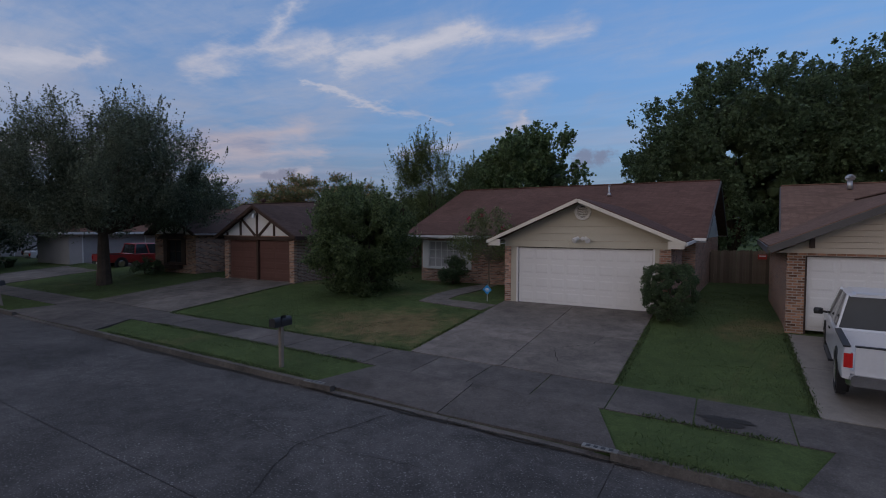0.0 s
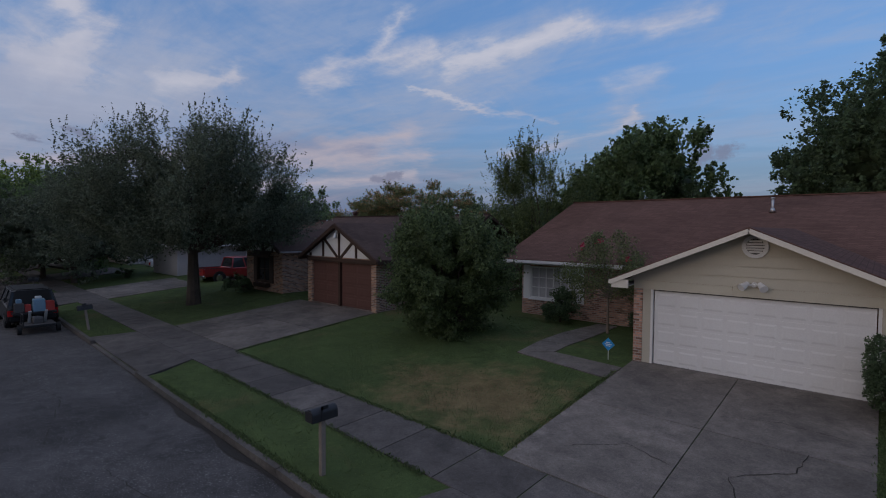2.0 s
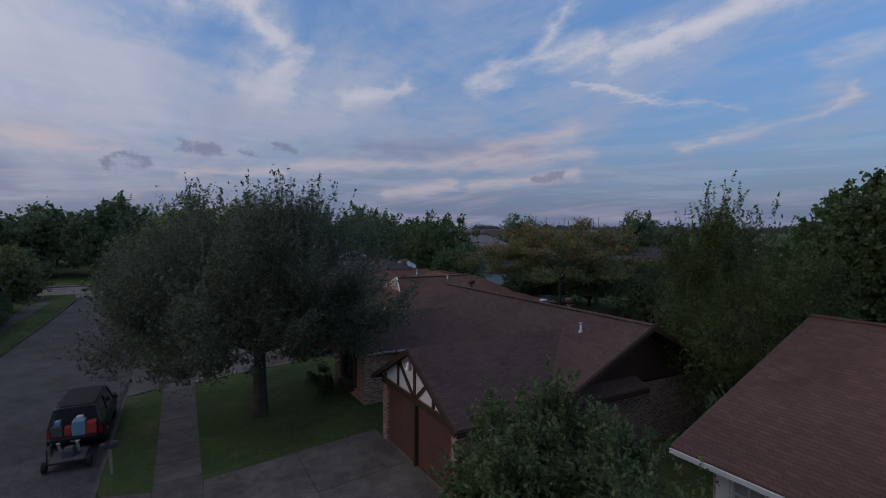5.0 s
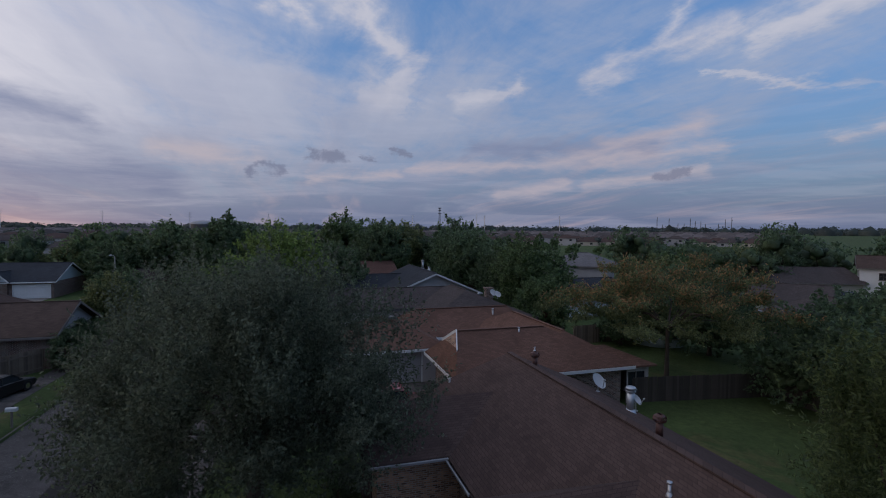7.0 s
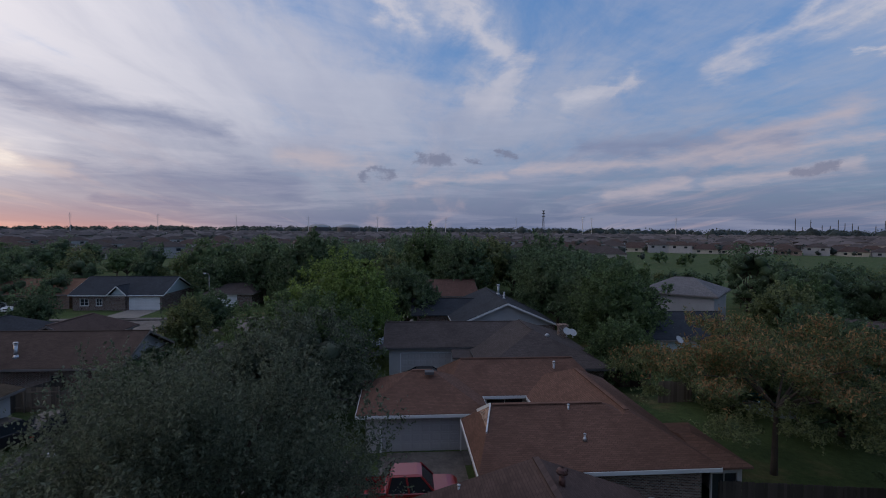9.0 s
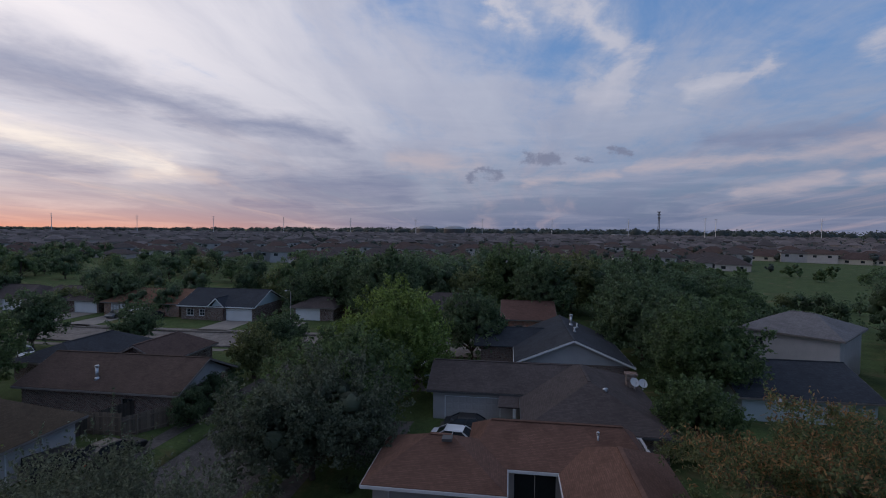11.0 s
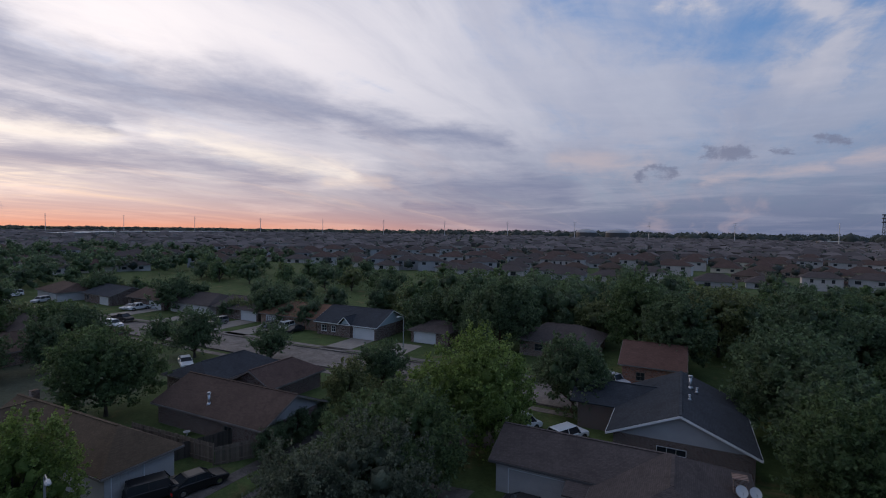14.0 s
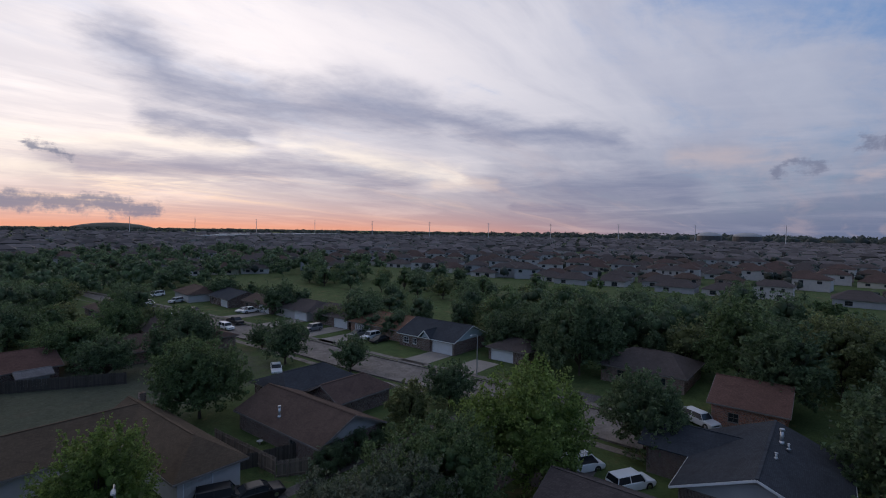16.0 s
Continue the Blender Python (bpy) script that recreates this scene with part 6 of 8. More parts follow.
# trees seen from above, each by its own kind
SPOTS = [
    # x, y, height, radius, leaves, leaf size, material, label
    (-60.3, -5.2, 11.0, 6.5, 46000, 0.24, LEAF_LIME, "rounded yellow-green tree at the street"),
    (-48.0, -7.0, 9.0, 5.6, 40000, 0.22, LEAF_MID, "broad green tree along the street"),
    (-40.8, -6.2, 8.2, 5.7, 48000, 0.18, LEAF_OAK, "broad grey-green oak along the street"),
    (-73.8, 2.4, 9.0, 4.6, 24000, 0.24, LEAF_DARK, "dark rounded tree on a corner lawn"),
    (-71.4, -23.4, 6.0, 3.3, 15000, 0.2, LEAF_DARK, "dark rounded tree beside the street"),
    (-61.0, -21.6, 6.0, 2.7, 12000, 0.2, LEAF_OLIVE, "reddish olive small tree by the hedge"),
    (-72.8, -46.0, 6.2, 3.0, 10000, 0.2, LEAF_DARK, "dark spreading tree before the roadway"),
    (-68.0, -58.0, 8.2, 3.8, 16000, 0.22, LEAF_DARK, "rounded dark green tree at the roadside"),
    (-46.0, -43.5, 10.0, 5.6, 34000, 0.24, LEAF_MID, "large green garden tree behind the roofs"),
    (-29.6, -24.6, 9.2, 3.9, 30000, 0.17, LEAF_LIME, "young yellow-green tree by the roof corner"),
    (-42.5, -82.0, 8.0, 5.2, 16000, 0.26, LEAF_MID, "leafy green garden tree beyond the lawn"),
    (-51.5, -68.5, 7.8, 2.4, 10000, 0.22, LEAF_DARK, "upright dark green garden tree"),
    (-30.0, -95.0, 8.5, 6.0, 14000, 0.3, LEAF_DARK, "broad dark green garden tree"),
    (-55.0, -98.0, 7.5, 4.5, 14000, 0.26, LEAF_MID, "leafy green tree between the roofs"),
    (-58.5, 26.0, 10.0, 5.2, 30000, 0.24, LEAF_MID, "tall rounded green tree between the roofs"),
    (-47.2, 21.2, 5.9, 3.0, 18000, 0.2, LEAF_MID, "bushy green tree beside the chimney"),
    (-66.5, 26.5, 9.6, 4.6, 24000, 0.28, LEAF_DARK, "dense dark green garden tree"),
    (-77.0, 25.0, 11.0, 6.4, 30000, 0.3, LEAF_DARK, "dense dark green garden tree"),
    (-88.0, 27.0, 10.5, 6.4, 24000, 0.3, LEAF_DARK, "dense dark green garden tree"),
    (-24.0, 27.5, 5.5, 3.6, 12000, 0.2, LEAF_DARK, "dark bushy tree behind the fence"),
    (-36.0, 31.5, 6.0, 4.0, 12000, 0.22, LEAF_DARK, "dark bushy tree behind the fence"),
    (-15.0, 33.0, 6.5, 4.2, 12000, 0.22, LEAF_DARK, "dark bushy tree in a back garden"),
    (-29.0, 37.0, 6.0, 4.2, 12000, 0.22, LEAF_DARK, "dark bushy tree in a back garden"),
    (-47.0, 41.0, 7.0, 4.4, 12000, 0.24, LEAF_DARK, "dark leafy tree in a back garden"),
    (-90.0, 40.0, 7.0, 4.6, 18000, 0.3, LEAF_MID, "dense mid-green garden tree"),
    (-19.0, 28.0, 7.0, 4.0, 16000, 0.2, LEAF_DARK, "dark green tree behind the fence"),
    (-4.0, 23.5, 6.5, 3.4, 12000, 0.2, LEAF_DARK, "dark green tree behind the russet roof"),
    (-23.0, 34.0, 7.0, 4.2, 12000, 0.26, LEAF_DARK, "dark leafy tree in a back garden"),
    (-41.0, 30.0, 5.0, 3.0, 10000, 0.22, LEAF_DARK, "dark leafy tree in a back garden"),
    (-41.5, 26.5, 3.5, 2.2, 7000, 0.2, LEAF_DARK, "dark shrub in a back garden"),
    (-12.0, -27.0, 8.5, 4.5, 12000, 0.26, LEAF_DARK, "dark leafy tree across the street"),
    (-98.5, -15.8, 13.2, 6.6, 32000, 0.34, LEAF_DARK, "large dark tree behind the lawn"),
    (-105.5, -25.5, 12.2, 6.4, 24000, 0.34, LEAF_DARK, "large dark tree behind the far row"),
    (-103.0, -33.5, 8.5, 4.6, 14000, 0.3, LEAF_DARK, "dark leafy tree beside the white garage"),
    (-110.0, 7.0, 14.0, 6.0, 24000, 0.34, LEAF_MID, "large green tree behind the far row"),
    (-99.0, 13.5, 13.0, 5.2, 20000, 0.32, LEAF_DARK, "large dark green garden tree"),
    (-113.0, 20.0, 13.5, 6.4, 20000, 0.34, LEAF_OLIVE, "large olive-green woodland tree"),
    (-103.0, 30.0, 13.2, 6.4, 20000, 0.34, LEAF_DARK, "large dark green woodland tree"),
    (-112.0, 40.0, 9.0, 5.4, 18000, 0.34, LEAF_DARK, "large dark green woodland tree"),
    (-92.0, 50.0, 5.0, 3.6, 16000, 0.34, LEAF_DARK, "large dark green woodland tree"),
    (-80.0, 70.0, 8.5, 5.0, 16000, 0.36, LEAF_DARK, "large dark green woodland tree"),
    (-72.0, 60.0, 7.5, 4.4, 14000, 0.34, LEAF_MID, "leafy mid-green woodland tree"),
    (-66.0, 108.0, 10.5, 6.0, 16000, 0.38, LEAF_DARK, "large dark green woodland tree"),
    (-66.0, 52.0, 7.0, 4.2, 14000, 0.3, LEAF_OLIVE, "olive-green spreading garden tree"),
    (-100.0, -142.0, 8.0, 5.6, 14000, 0.32, LEAF_DARK, "rounded dark tree beside the road bend"),
    (-72.0, -72.0, 5.0, 2.4, 7000, 0.2, LEAF_DARK, "small dark tree between parked cars"),
    (-60.0, -76.0, 8.0, 4.6, 12000, 0.28, LEAF_DARK, "dark rounded tree between the gardens"),
    (-63.0, -88.0, 7.5, 4.2, 10000, 0.28, LEAF_MID, "leafy green tree between the gardens"),
    (-44.0, -70.0, 7.0, 4.0, 12000, 0.26, LEAF_DARK, "dark rounded tree beyond the lawn"),
    (-38.0, -104.0, 8.5, 5.2, 12000, 0.3, LEAF_DARK, "broad dark green garden tree"),
    (-60.0, -110.0, 8.5, 5.2, 12000, 0.3, LEAF_MID, "broad mid-green garden tree"),
    (-66.0, -126.0, 9.0, 5.5, 12000, 0.3, LEAF_DARK, "broad dark green garden tree"),
    (-99.0, -72.0, 9.5, 5.0, 12000, 0.3, LEAF_DARK, "large dark tree beside the parked cars"),
    (-97.0, -104.0, 9.5, 5.5, 12000, 0.3, LEAF_DARK, "large dark tree at the roadside"),
]
for i, (x, y, hh, r, n, lf, mt, lab) in enumerate(SPOTS):
    x, y = x + FAR.x, y + FAR.y
    tree(lab, (x, y, gz(x, y)), hh, r, r * 0.95, int(n * (0.6 if x > -66 else 0.38)), lf * (1.28 if x > -66 else 1.5), mt, 40 + i, 0.22, 0.12, 190, spread=0.185, under=-0.75, lumps=0.22, shell=0.6, slim=0.62, twig=0.7 if x > -66 else 0.9)
# hedge of round shrubs beside the brown-roofed house
for i in range(5):
    tree("clipped dark hedge shrub", (-50.0 - 2.1 * i, -19.4 - 0.3 * i, -0.3), 2.9, 1.6, 1.4, 6500, 0.13, LEAF_DARK, 80 + i, 0.05, 0.02, 40, spread=0.3, under=-0.9, name="bush", lumps=0.08, group="hedge")
for i, (x, y, s) in enumerate([(-25.6, -0.2, 1.1), (-24.2, -0.4, 0.9), (-48.6, 10.3, 1.1), (-41.5, -2.0, 1.0), (-60, 5, 0.9)]):
    tree("low dark shrub against the house wall", (x, y, gz(x, y)), s, s * 0.7, s * 0.6, 1800, 0.09, LEAF_DARK, 90 + i, 0.03, 0.02, 20, spread=0.3, under=-0.9, name="bush", lumps=0.1)

# woods in the middle distance: a few kinds, copied
rw = np.random.default_rng(5)
kinds = []
for i, (mt, hh, r) in enumerate([(LEAF_DARK, 11.5, 5.4), (LEAF_MID, 10.5, 5.0), (LEAF_OLIVE, 9.5, 4.6), (LEAF_DARK, 13.0, 4.8)]):
    kinds.append(tree("leafy tree in the belt of woodland", (-140 - 9 * i, -8 + 3 * i, -0.5), hh, r, r, 1350, 0.6, mt, 120 + i, 0.25, 0.10, 40, spread=0.27, under=-0.75, lumps=0.2, group="woodland belt", core=0.55, low=True))


def belt(n, fx, fy, lo=0.7, hi=1.25):
    for _ in range(n):
        x, y = fx(), fy()
        k = kinds[int(rw.integers(0, len(kinds)))]
        s = rw.uniform(lo, hi)
        c = copy_thing(k, pose(x, y, -0.5, 0, 0, rw.uniform(0, 360)))
        c.scale = (s, s, s * rw.uniform(0.8, 1.1))


belt(44, lambda: rw.uniform(-150, -114), lambda: rw.uniform(-45, 36), 0.8, 1.1)
belt(22, lambda: rw.uniform(-150, -112), lambda: rw.uniform(34, 62), 0.5, 0.8)
belt(30, lambda: rw.uniform(-215, -165), lambda: rw.uniform(38, 80), 0.45, 0.8)
belt(26, lambda: rw.uniform(-125, -95), lambda: rw.uniform(45, 110), 0.30, 0.50)
belt(40, lambda: rw.uniform(-185, -150), lambda: rw.uniform(-170, -40), 0.55, 0.95)
belt(14, lambda: rw.uniform(-126, -112), lambda: rw.uniform(-90, -40), 0.5, 0.8)
belt(26, lambda: rw.uniform(-92, -70), lambda: rw.uniform(64, 104), 0.7, 1.0)
belt(14, lambda: rw.uniform(-46, -20), lambda: rw.uniform(72, 110), 0.7, 1.0)
belt(12, lambda: rw.uniform(-20, 40), lambda: rw.uniform(70, 100), 0.6, 0.95)
belt(46, lambda: rw.uniform(-66, -5), lambda: rw.uniform(-170, -102), 0.6, 0.95)
belt(16, lambda: rw.uniform(-30, 10), lambda: rw.uniform(-95, -52), 0.6, 0.95)


def woods(n, fx, fy, lo, hi, mat):
    """Woods too far off to count: leaves in crowns, with no trunks to be seen."""
    out, cor = [], []
    for _ in range(n):
        s_ = rw.uniform(lo, hi)
        p_, c_ = crown_points(rw, 300, 16, 4.8 * s_, 4.8 * s_, 4.4 * s_, 4.8 * s_, 0.6, 0.28, 1.0, 0.2, -0.7)
        o_ = np.array([fx(), fy(), -0.5])
        out.append(p_ + o_)
        c_[:, :3] = (c_[:, :3] - np.array([0, 0, 4.8 * s_])) * 0.72 + np.array([0, 0, 4.8 * s_]) + o_
        c_[:, 3] *= 0.9
        cor.append(c_)
    return tagged(new("woodland", leaf_mesh("woodland", np.concatenate(out), 0.95, mat, rw, 0, 0.7, np.concatenate(cor), True)), "dark crowns of woodland behind the roofs", "woods", "", "stuff")


woods(150, lambda: rw.uniform(-130, -15), lambda: rw.uniform(-380, -165), 0.7, 1.15, LEAF_DARK)
woods(110, lambda: rw.uniform(-260, -130), lambda: rw.uniform(-430, -190), 0.7, 1.15, LEAF_DARK)
woods(60, lambda: rw.uniform(-60, 40), lambda: rw.uniform(110, 190), 0.6, 0.9, LEAF_DARK)
woods(30, lambda: rw.uniform(-225, -185), lambda: rw.uniform(-60, 140), 0.35, 0.7, LEAF_MID)
belt(24, lambda: rw.uniform(-110, -98), lambda: rw.uniform(-150, -50), 0.35, 0.65)

# ---- the far suburb, masts and horizon ----
rs = np.random.default_rng(11)


def far_house_mesh(g, gw, x, y, w, d, ht, rh, a):
    ca, sa = math.cos(a), math.sin(a)

    def P(u, v, z):
        return (x + u * ca - v * sa, y + u * sa + v * ca, z - 0.5)

    w2, d2, o = w / 2, d / 2, 0.5
    gw.add([P(-w2, -d2, 0), P(w2, -d2, 0), P(w2, d2, 0), P(-w2, d2, 0), P(-w2, -d2, ht), P(w2, -d2, ht), P(w2, d2, ht), P(-w2, d2, ht)],
           [(0, 1, 5, 4), (1, 2, 6, 5), (2, 3, 7, 6), (3, 0, 4, 7)])
    w2, d2, k = w2 + o, d2 + o, max(0.3, w / 2 - d * 0.42)
    g.add([P(-w2, -d2, ht), P(w2, -d2, ht), P(w2, d2, ht), P(-w2, d2, ht), P(-k, 0, ht + rh), P(k, 0, ht + rh)],
          [(0, 1, 5, 4), (2, 3, 4, 5), (1, 2, 5), (3, 0, 4), (3, 2, 1, 0)])


# nearest houses of the suburb, each a house with windows
WIN2 = [(-3.4, 1.1, 3.2, 4.6, "S"), (0.2, 1.1, 3.2, 4.6, "S"), (3.4, 1.1, 3.2, 4.6, "S"), (-3.0, 1.9, 0.6, 2.1, "S"), (2.4, 1.6, 0.0, 2.1, "S")]
near = [simple_house((-240.75, 0.4, -0.5), 90, "two-storey pale house with grey-brown hipped roof", STUCCO, ROOF_F, 13, 10, 5.2, 2.2, "x", 4, 4, None, WIN2),
        simple_house((-237.75, -16.1, -0.5), 90, "low house with grey-brown hipped roof and pale rear wall", STUCCO, ROOF_F, 14, 11, 2.5, 2.6, "x", 5, 5, None, [(-3, 2.2, 0.5, 2.1, "S"), (2.5, 2.6, 0.2, 2.1, "S")]),
        simple_house((-238.75, 25.9, -0.5), 90, "low house with grey-brown hipped roof and tan walls", GREYSIDE, ROOF_F, 15, 12, 2.6, 3.0, "x", 5, 5, None, [(-3, 2.2, 0.5, 2.1, "S")])]
for x, y, a, k in [(-243, -61, 94, 1), (-257, -120, 97, 0), (-236, -126, 97, 1), (-297, -48, 92, 0), (-254, -42, 92, 2), (-240, -92, 96, 1), (-246, -200, 100, 1), (-249, -180, 100, 2), (-236, -77, 95, 2), (-250, -105, 97, 2),
                   (-247, 45, 86, 1), (-253, 64, 84, 0), (-258, 84, 80, 2), (-262, 104, 78, 1), (-238, -32, 92, 2), (-250, -145, 98, 2), (-252, -162, 99, 0)]:
    copy_thing(near[k], pose(x, y, -0.5, 0, 0, a))
BASES = []
for j, (w_, d_, ht_, rh_, wm, rm_) in enumerate([(14, 11, 2.8, 2.8, STUCCO, ROOF_F), (13, 10.5, 5.2, 2.4, GREYSIDE, ROOF_F), (15, 12, 2.8, 3.1, TANSIDE, ROOF_B), (12.5, 11, 2.8, 2.5, BRICK_B, ROOF_G), (14, 11.5, 5.2, 2.6, STUCCO, ROOF_B)]):
    h = thing("house", (0, 0, 0), "%s hip-roofed house in the close rows of the suburb" % ("two-storey" if ht_ > 4 else "low"), "house", "suburb houses")
    gA, gB = Geo(), Geo()
    far_house_mesh(gA, gB, 0, 0, w_, d_, ht_, rh_, 0)
    part("roof", gA, rm_, h)
    part("wall", gB, wm, h)
    for s_ in (-1, 1):
        for u in (-3.6, 3.2):
            part("window", Geo().box(u - 0.9, u + 0.9, s_ * (d_ / 2 + 0.002), s_ * (d_ / 2 + 0.04), ht_ - 2.4, ht_ - 1.1), GLASS, h)
    BASES.append(h)
used = 0
gr, gw2, treepts = Geo(), Geo(), []
row = 0
r = 285.0
while r < 1700:
    step = 15.5 if r < 700 else 22
    nrow = int(r * radians(150) / step)
    for i in range(nrow):
        a = radians(38 + 150 * (i + 0.5 * (row % 2) + rs.uniform(-0.12, 0.12)) / nrow)
        rr = r + 16 * math.sin(a * 9 + row * 0.5) + rs.uniform(-3, 3)
        x, y = -math.sin(a) * rr, math.cos(a) * rr
        if -330 < x < -120 and 0.47 * (-x - 10) < y < 260 and x > -330 + (y - 30) * 0.2:
            continue
        if rs.random() < 0.10:
            continue
        two = rs.random() < 0.3
        if rr < 640 and used < 285:
            k = (1, 4)[int(rs.integers(0, 2))] if two else (0, 2, 3)[int(rs.integers(0, 3))]
            if used < 5:
                k, h = used, BASES[used]
                h.location, h.rotation_euler = (x, y, 0), (0, 0, a + rs.uniform(-0.1, 0.1))
            else:
                copy_thing(BASES[k], pose(x, y, 0, 0, 0, math.degrees(a) + rs.uniform(-6, 6)))
            used += 1
        else:
            far_house_mesh(gr, gw2, x, y, rs.uniform(12, 16), rs.uniform(10, 12.5), 5.2 if two else 2.8, rs.uniform(2.2, 3.3), a + (0 if row % 2 else math.pi / 2) * 0 + rs.uniform(-0.1, 0.1))
        for _ in range(2 if r < 800 else 1):
            treepts.append((x + rs.uniform(-12, 12), y + rs.uniform(-16, 16), rs.uniform(1.5, 3.2)))
    r += 27 if row % 2 else 40
    row += 1
sub = thing("suburb", (0, 0, 0), "close rows of hip-roofed houses reaching the horizon", "houses", "", "stuff")
part("roof", gr, FARROOF, sub)
part("wall", gw2, FARWALL, sub)
pts = []
for x, y, s in treepts:
    q = rs.normal(size=(9, 3))
    q /= np.linalg.norm(q, axis=1)[:, None]
    pts.append(q * np.array([s, s, s]) * rs.uniform(0.7, 1.05, (9, 1)) + np.array([x, y, s * 1.0]))
cor = np.array([(x + rs.uniform(-0.4, 0.4) * s, y + rs.uniform(-0.4, 0.4) * s, s * rs.uniform(0.7, 1.0), s * 0.85) for x, y, s in treepts])
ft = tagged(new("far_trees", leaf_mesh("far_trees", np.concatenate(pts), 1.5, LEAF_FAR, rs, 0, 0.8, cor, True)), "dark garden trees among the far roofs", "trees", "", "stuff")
pts, hcor = [], []
for k in range(900):
    a = radians(rs.uniform(25, 200))
    rr = rs.uniform(1700, 3000)
    s = rs.uniform(8, 12) * (1.0 + 0.9 * min(1.0, max(0.0, (132 - math.degrees(a)) / 30)))
    hcor.append((-math.sin(a) * rr, math.cos(a) * rr, -0.1 * s, s * 1.3))
    q = rs.normal(size=(80, 3))
    q /= np.linalg.norm(q, axis=1)[:, None]
    pts.append(q * np.array([s * 1.5, s * 1.5, s * 0.8]) + np.array([-math.sin(a) * rr, math.cos(a) * rr, s * 0.35]))
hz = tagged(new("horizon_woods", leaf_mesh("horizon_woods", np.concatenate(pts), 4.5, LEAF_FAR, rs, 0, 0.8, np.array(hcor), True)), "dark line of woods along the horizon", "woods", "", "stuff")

pole0 = thing("transmission_pole", (-1120, 420, -0.5), "tall grey transmission pole on the horizon", "pole", "power line")
part("shaft", Geo().tube((-1120, 420, -0.5), (-1120, 420, 46), 0.9, 0.4, 8), METAL, pole0)
for z in (36, 40.5, 45):
    part("crossarm", Geo().beam((-1120, 415.5, z), (-1120, 424.5, z), 0.4, 0.4), METAL, pole0)
for k in range(15):
    a = radians(60 + 8.6 * k * (1 - 0.012 * k))
    rr = 1250 + 22 * k
    copy_thing(pole0, pose(-math.sin(a) * rr, math.cos(a) * rr, -0.5, 0, 0, 0))
mast = thing("lattice_mast", (-1000, 292, -0.5), "dark lattice radio mast with antenna heads", "mast")
for sx_, sy_ in ((-1, -1), (1, -1), (1, 1), (-1, 1)):
    part("leg", Geo().beam((-1000 + 2.2 * sx_, 292 + 2.2 * sy_, -0.5), (-1000 + 0.7 * sx_, 292 + 0.7 * sy_, 55), 0.35, 0.35), TRIMDARK, mast)
for k in range(12):
    z = 2 + k * 4.4
    w = 2.2 - 1.5 * z / 55
    part("brace", Geo().beam((-1000, 292 - w, z), (-1000, 292 + w, z + 4.0), 0.25, 0.25).beam((-1000, 292 + w, z), (-1000, 292 - w, z + 4.0), 0.25, 0.25), TRIMDARK, mast)
for z in (42, 48, 53.5):
    part("antenna_head", Geo().box(-1002.2, -997.8, 289.4, 294.6, z, z + 1.6), TRIMDARK, mast)

# pale domes, long sheds and a low hill on the horizon
for cx, cy, r_ in ((-1584, -259, 32), (-1630, -172, 36)):
    dm = thing("storage_dome", (cx, cy, -0.5), "broad pale storage dome on the horizon", "dome")
    g = Geo()
    n, m = 24, 6
    vs = [(cx + r_ * math.cos(2 * math.pi * i / n) * math.cos(j * math.pi / 2 / m), cy + r_ * math.sin(2 * math.pi * i / n) * math.cos(j * math.pi / 2 / m), -0.5 + 19 + 11 * math.sin(j * math.pi / 2 / m)) for j in range(m) for i in range(n)]
    g.add(vs + [(cx, cy, 29.5)], [(j * n + i, j * n + (i + 1) % n, (j + 1) * n + (i + 1) % n, (j + 1) * n + i) for j in range(m - 1) for i in range(n)] + [((m - 1) * n + i, (m - 1) * n + (i + 1) % n, m * n) for i in range(n)])
    part("shell", g, GREYSIDE, dm)
    part("drum", Geo().tube((cx, cy, -0.5), (cx, cy, 18.5), r_, r_, 24, False), TRIMDARK, dm)
for cx, cy, w, d in ((-650, -1080, 120, 40), (-760, -1090, 90, 50), (-560, -1000, 80, 36), (-900, -1150, 140, 40), (-1900, 420, 160, 60), (-1500, 330, 60, 40), (-480, -900, 60, 30)):
    sh = thing("long_shed", (cx, cy, -0.5), "long pale flat-roofed shed in the distance", "shed")
    part("wall", Geo().box(cx - w / 2, cx + w / 2, cy - d / 2, cy + d / 2, -0.5, 6), FARWALL, sh)
    part("roof", Geo().box(cx - w / 2 - 1, cx + w / 2 + 1, cy - d / 2 - 1, cy + d / 2 + 1, 6.01, 6.8), DISHGREY, sh)
g = Geo()
n, m = 30, 5
vs = [(-930 + 210 * math.cos(2 * math.pi * i / n) * math.cos(j * math.pi / 2 / m), -2854 + 110 * math.sin(2 * math.pi * i / n) * math.cos(j * math.pi / 2 / m), -2 + 36 * math.sin(j * math.pi / 2 / m) ** 1.5) for j in range(m) for i in range(n)]
g.add(vs + [(-930, -2854, 34)], [(j * n + i, j * n + (i + 1) % n, (j + 1) * n + (i + 1) % n, (j + 1) * n + i) for j in range(m - 1) for i in range(n)] + [((m - 1) * n + i, (m - 1) * n + (i + 1) % n, m * n) for i in range(n)])
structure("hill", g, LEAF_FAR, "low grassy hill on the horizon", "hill")
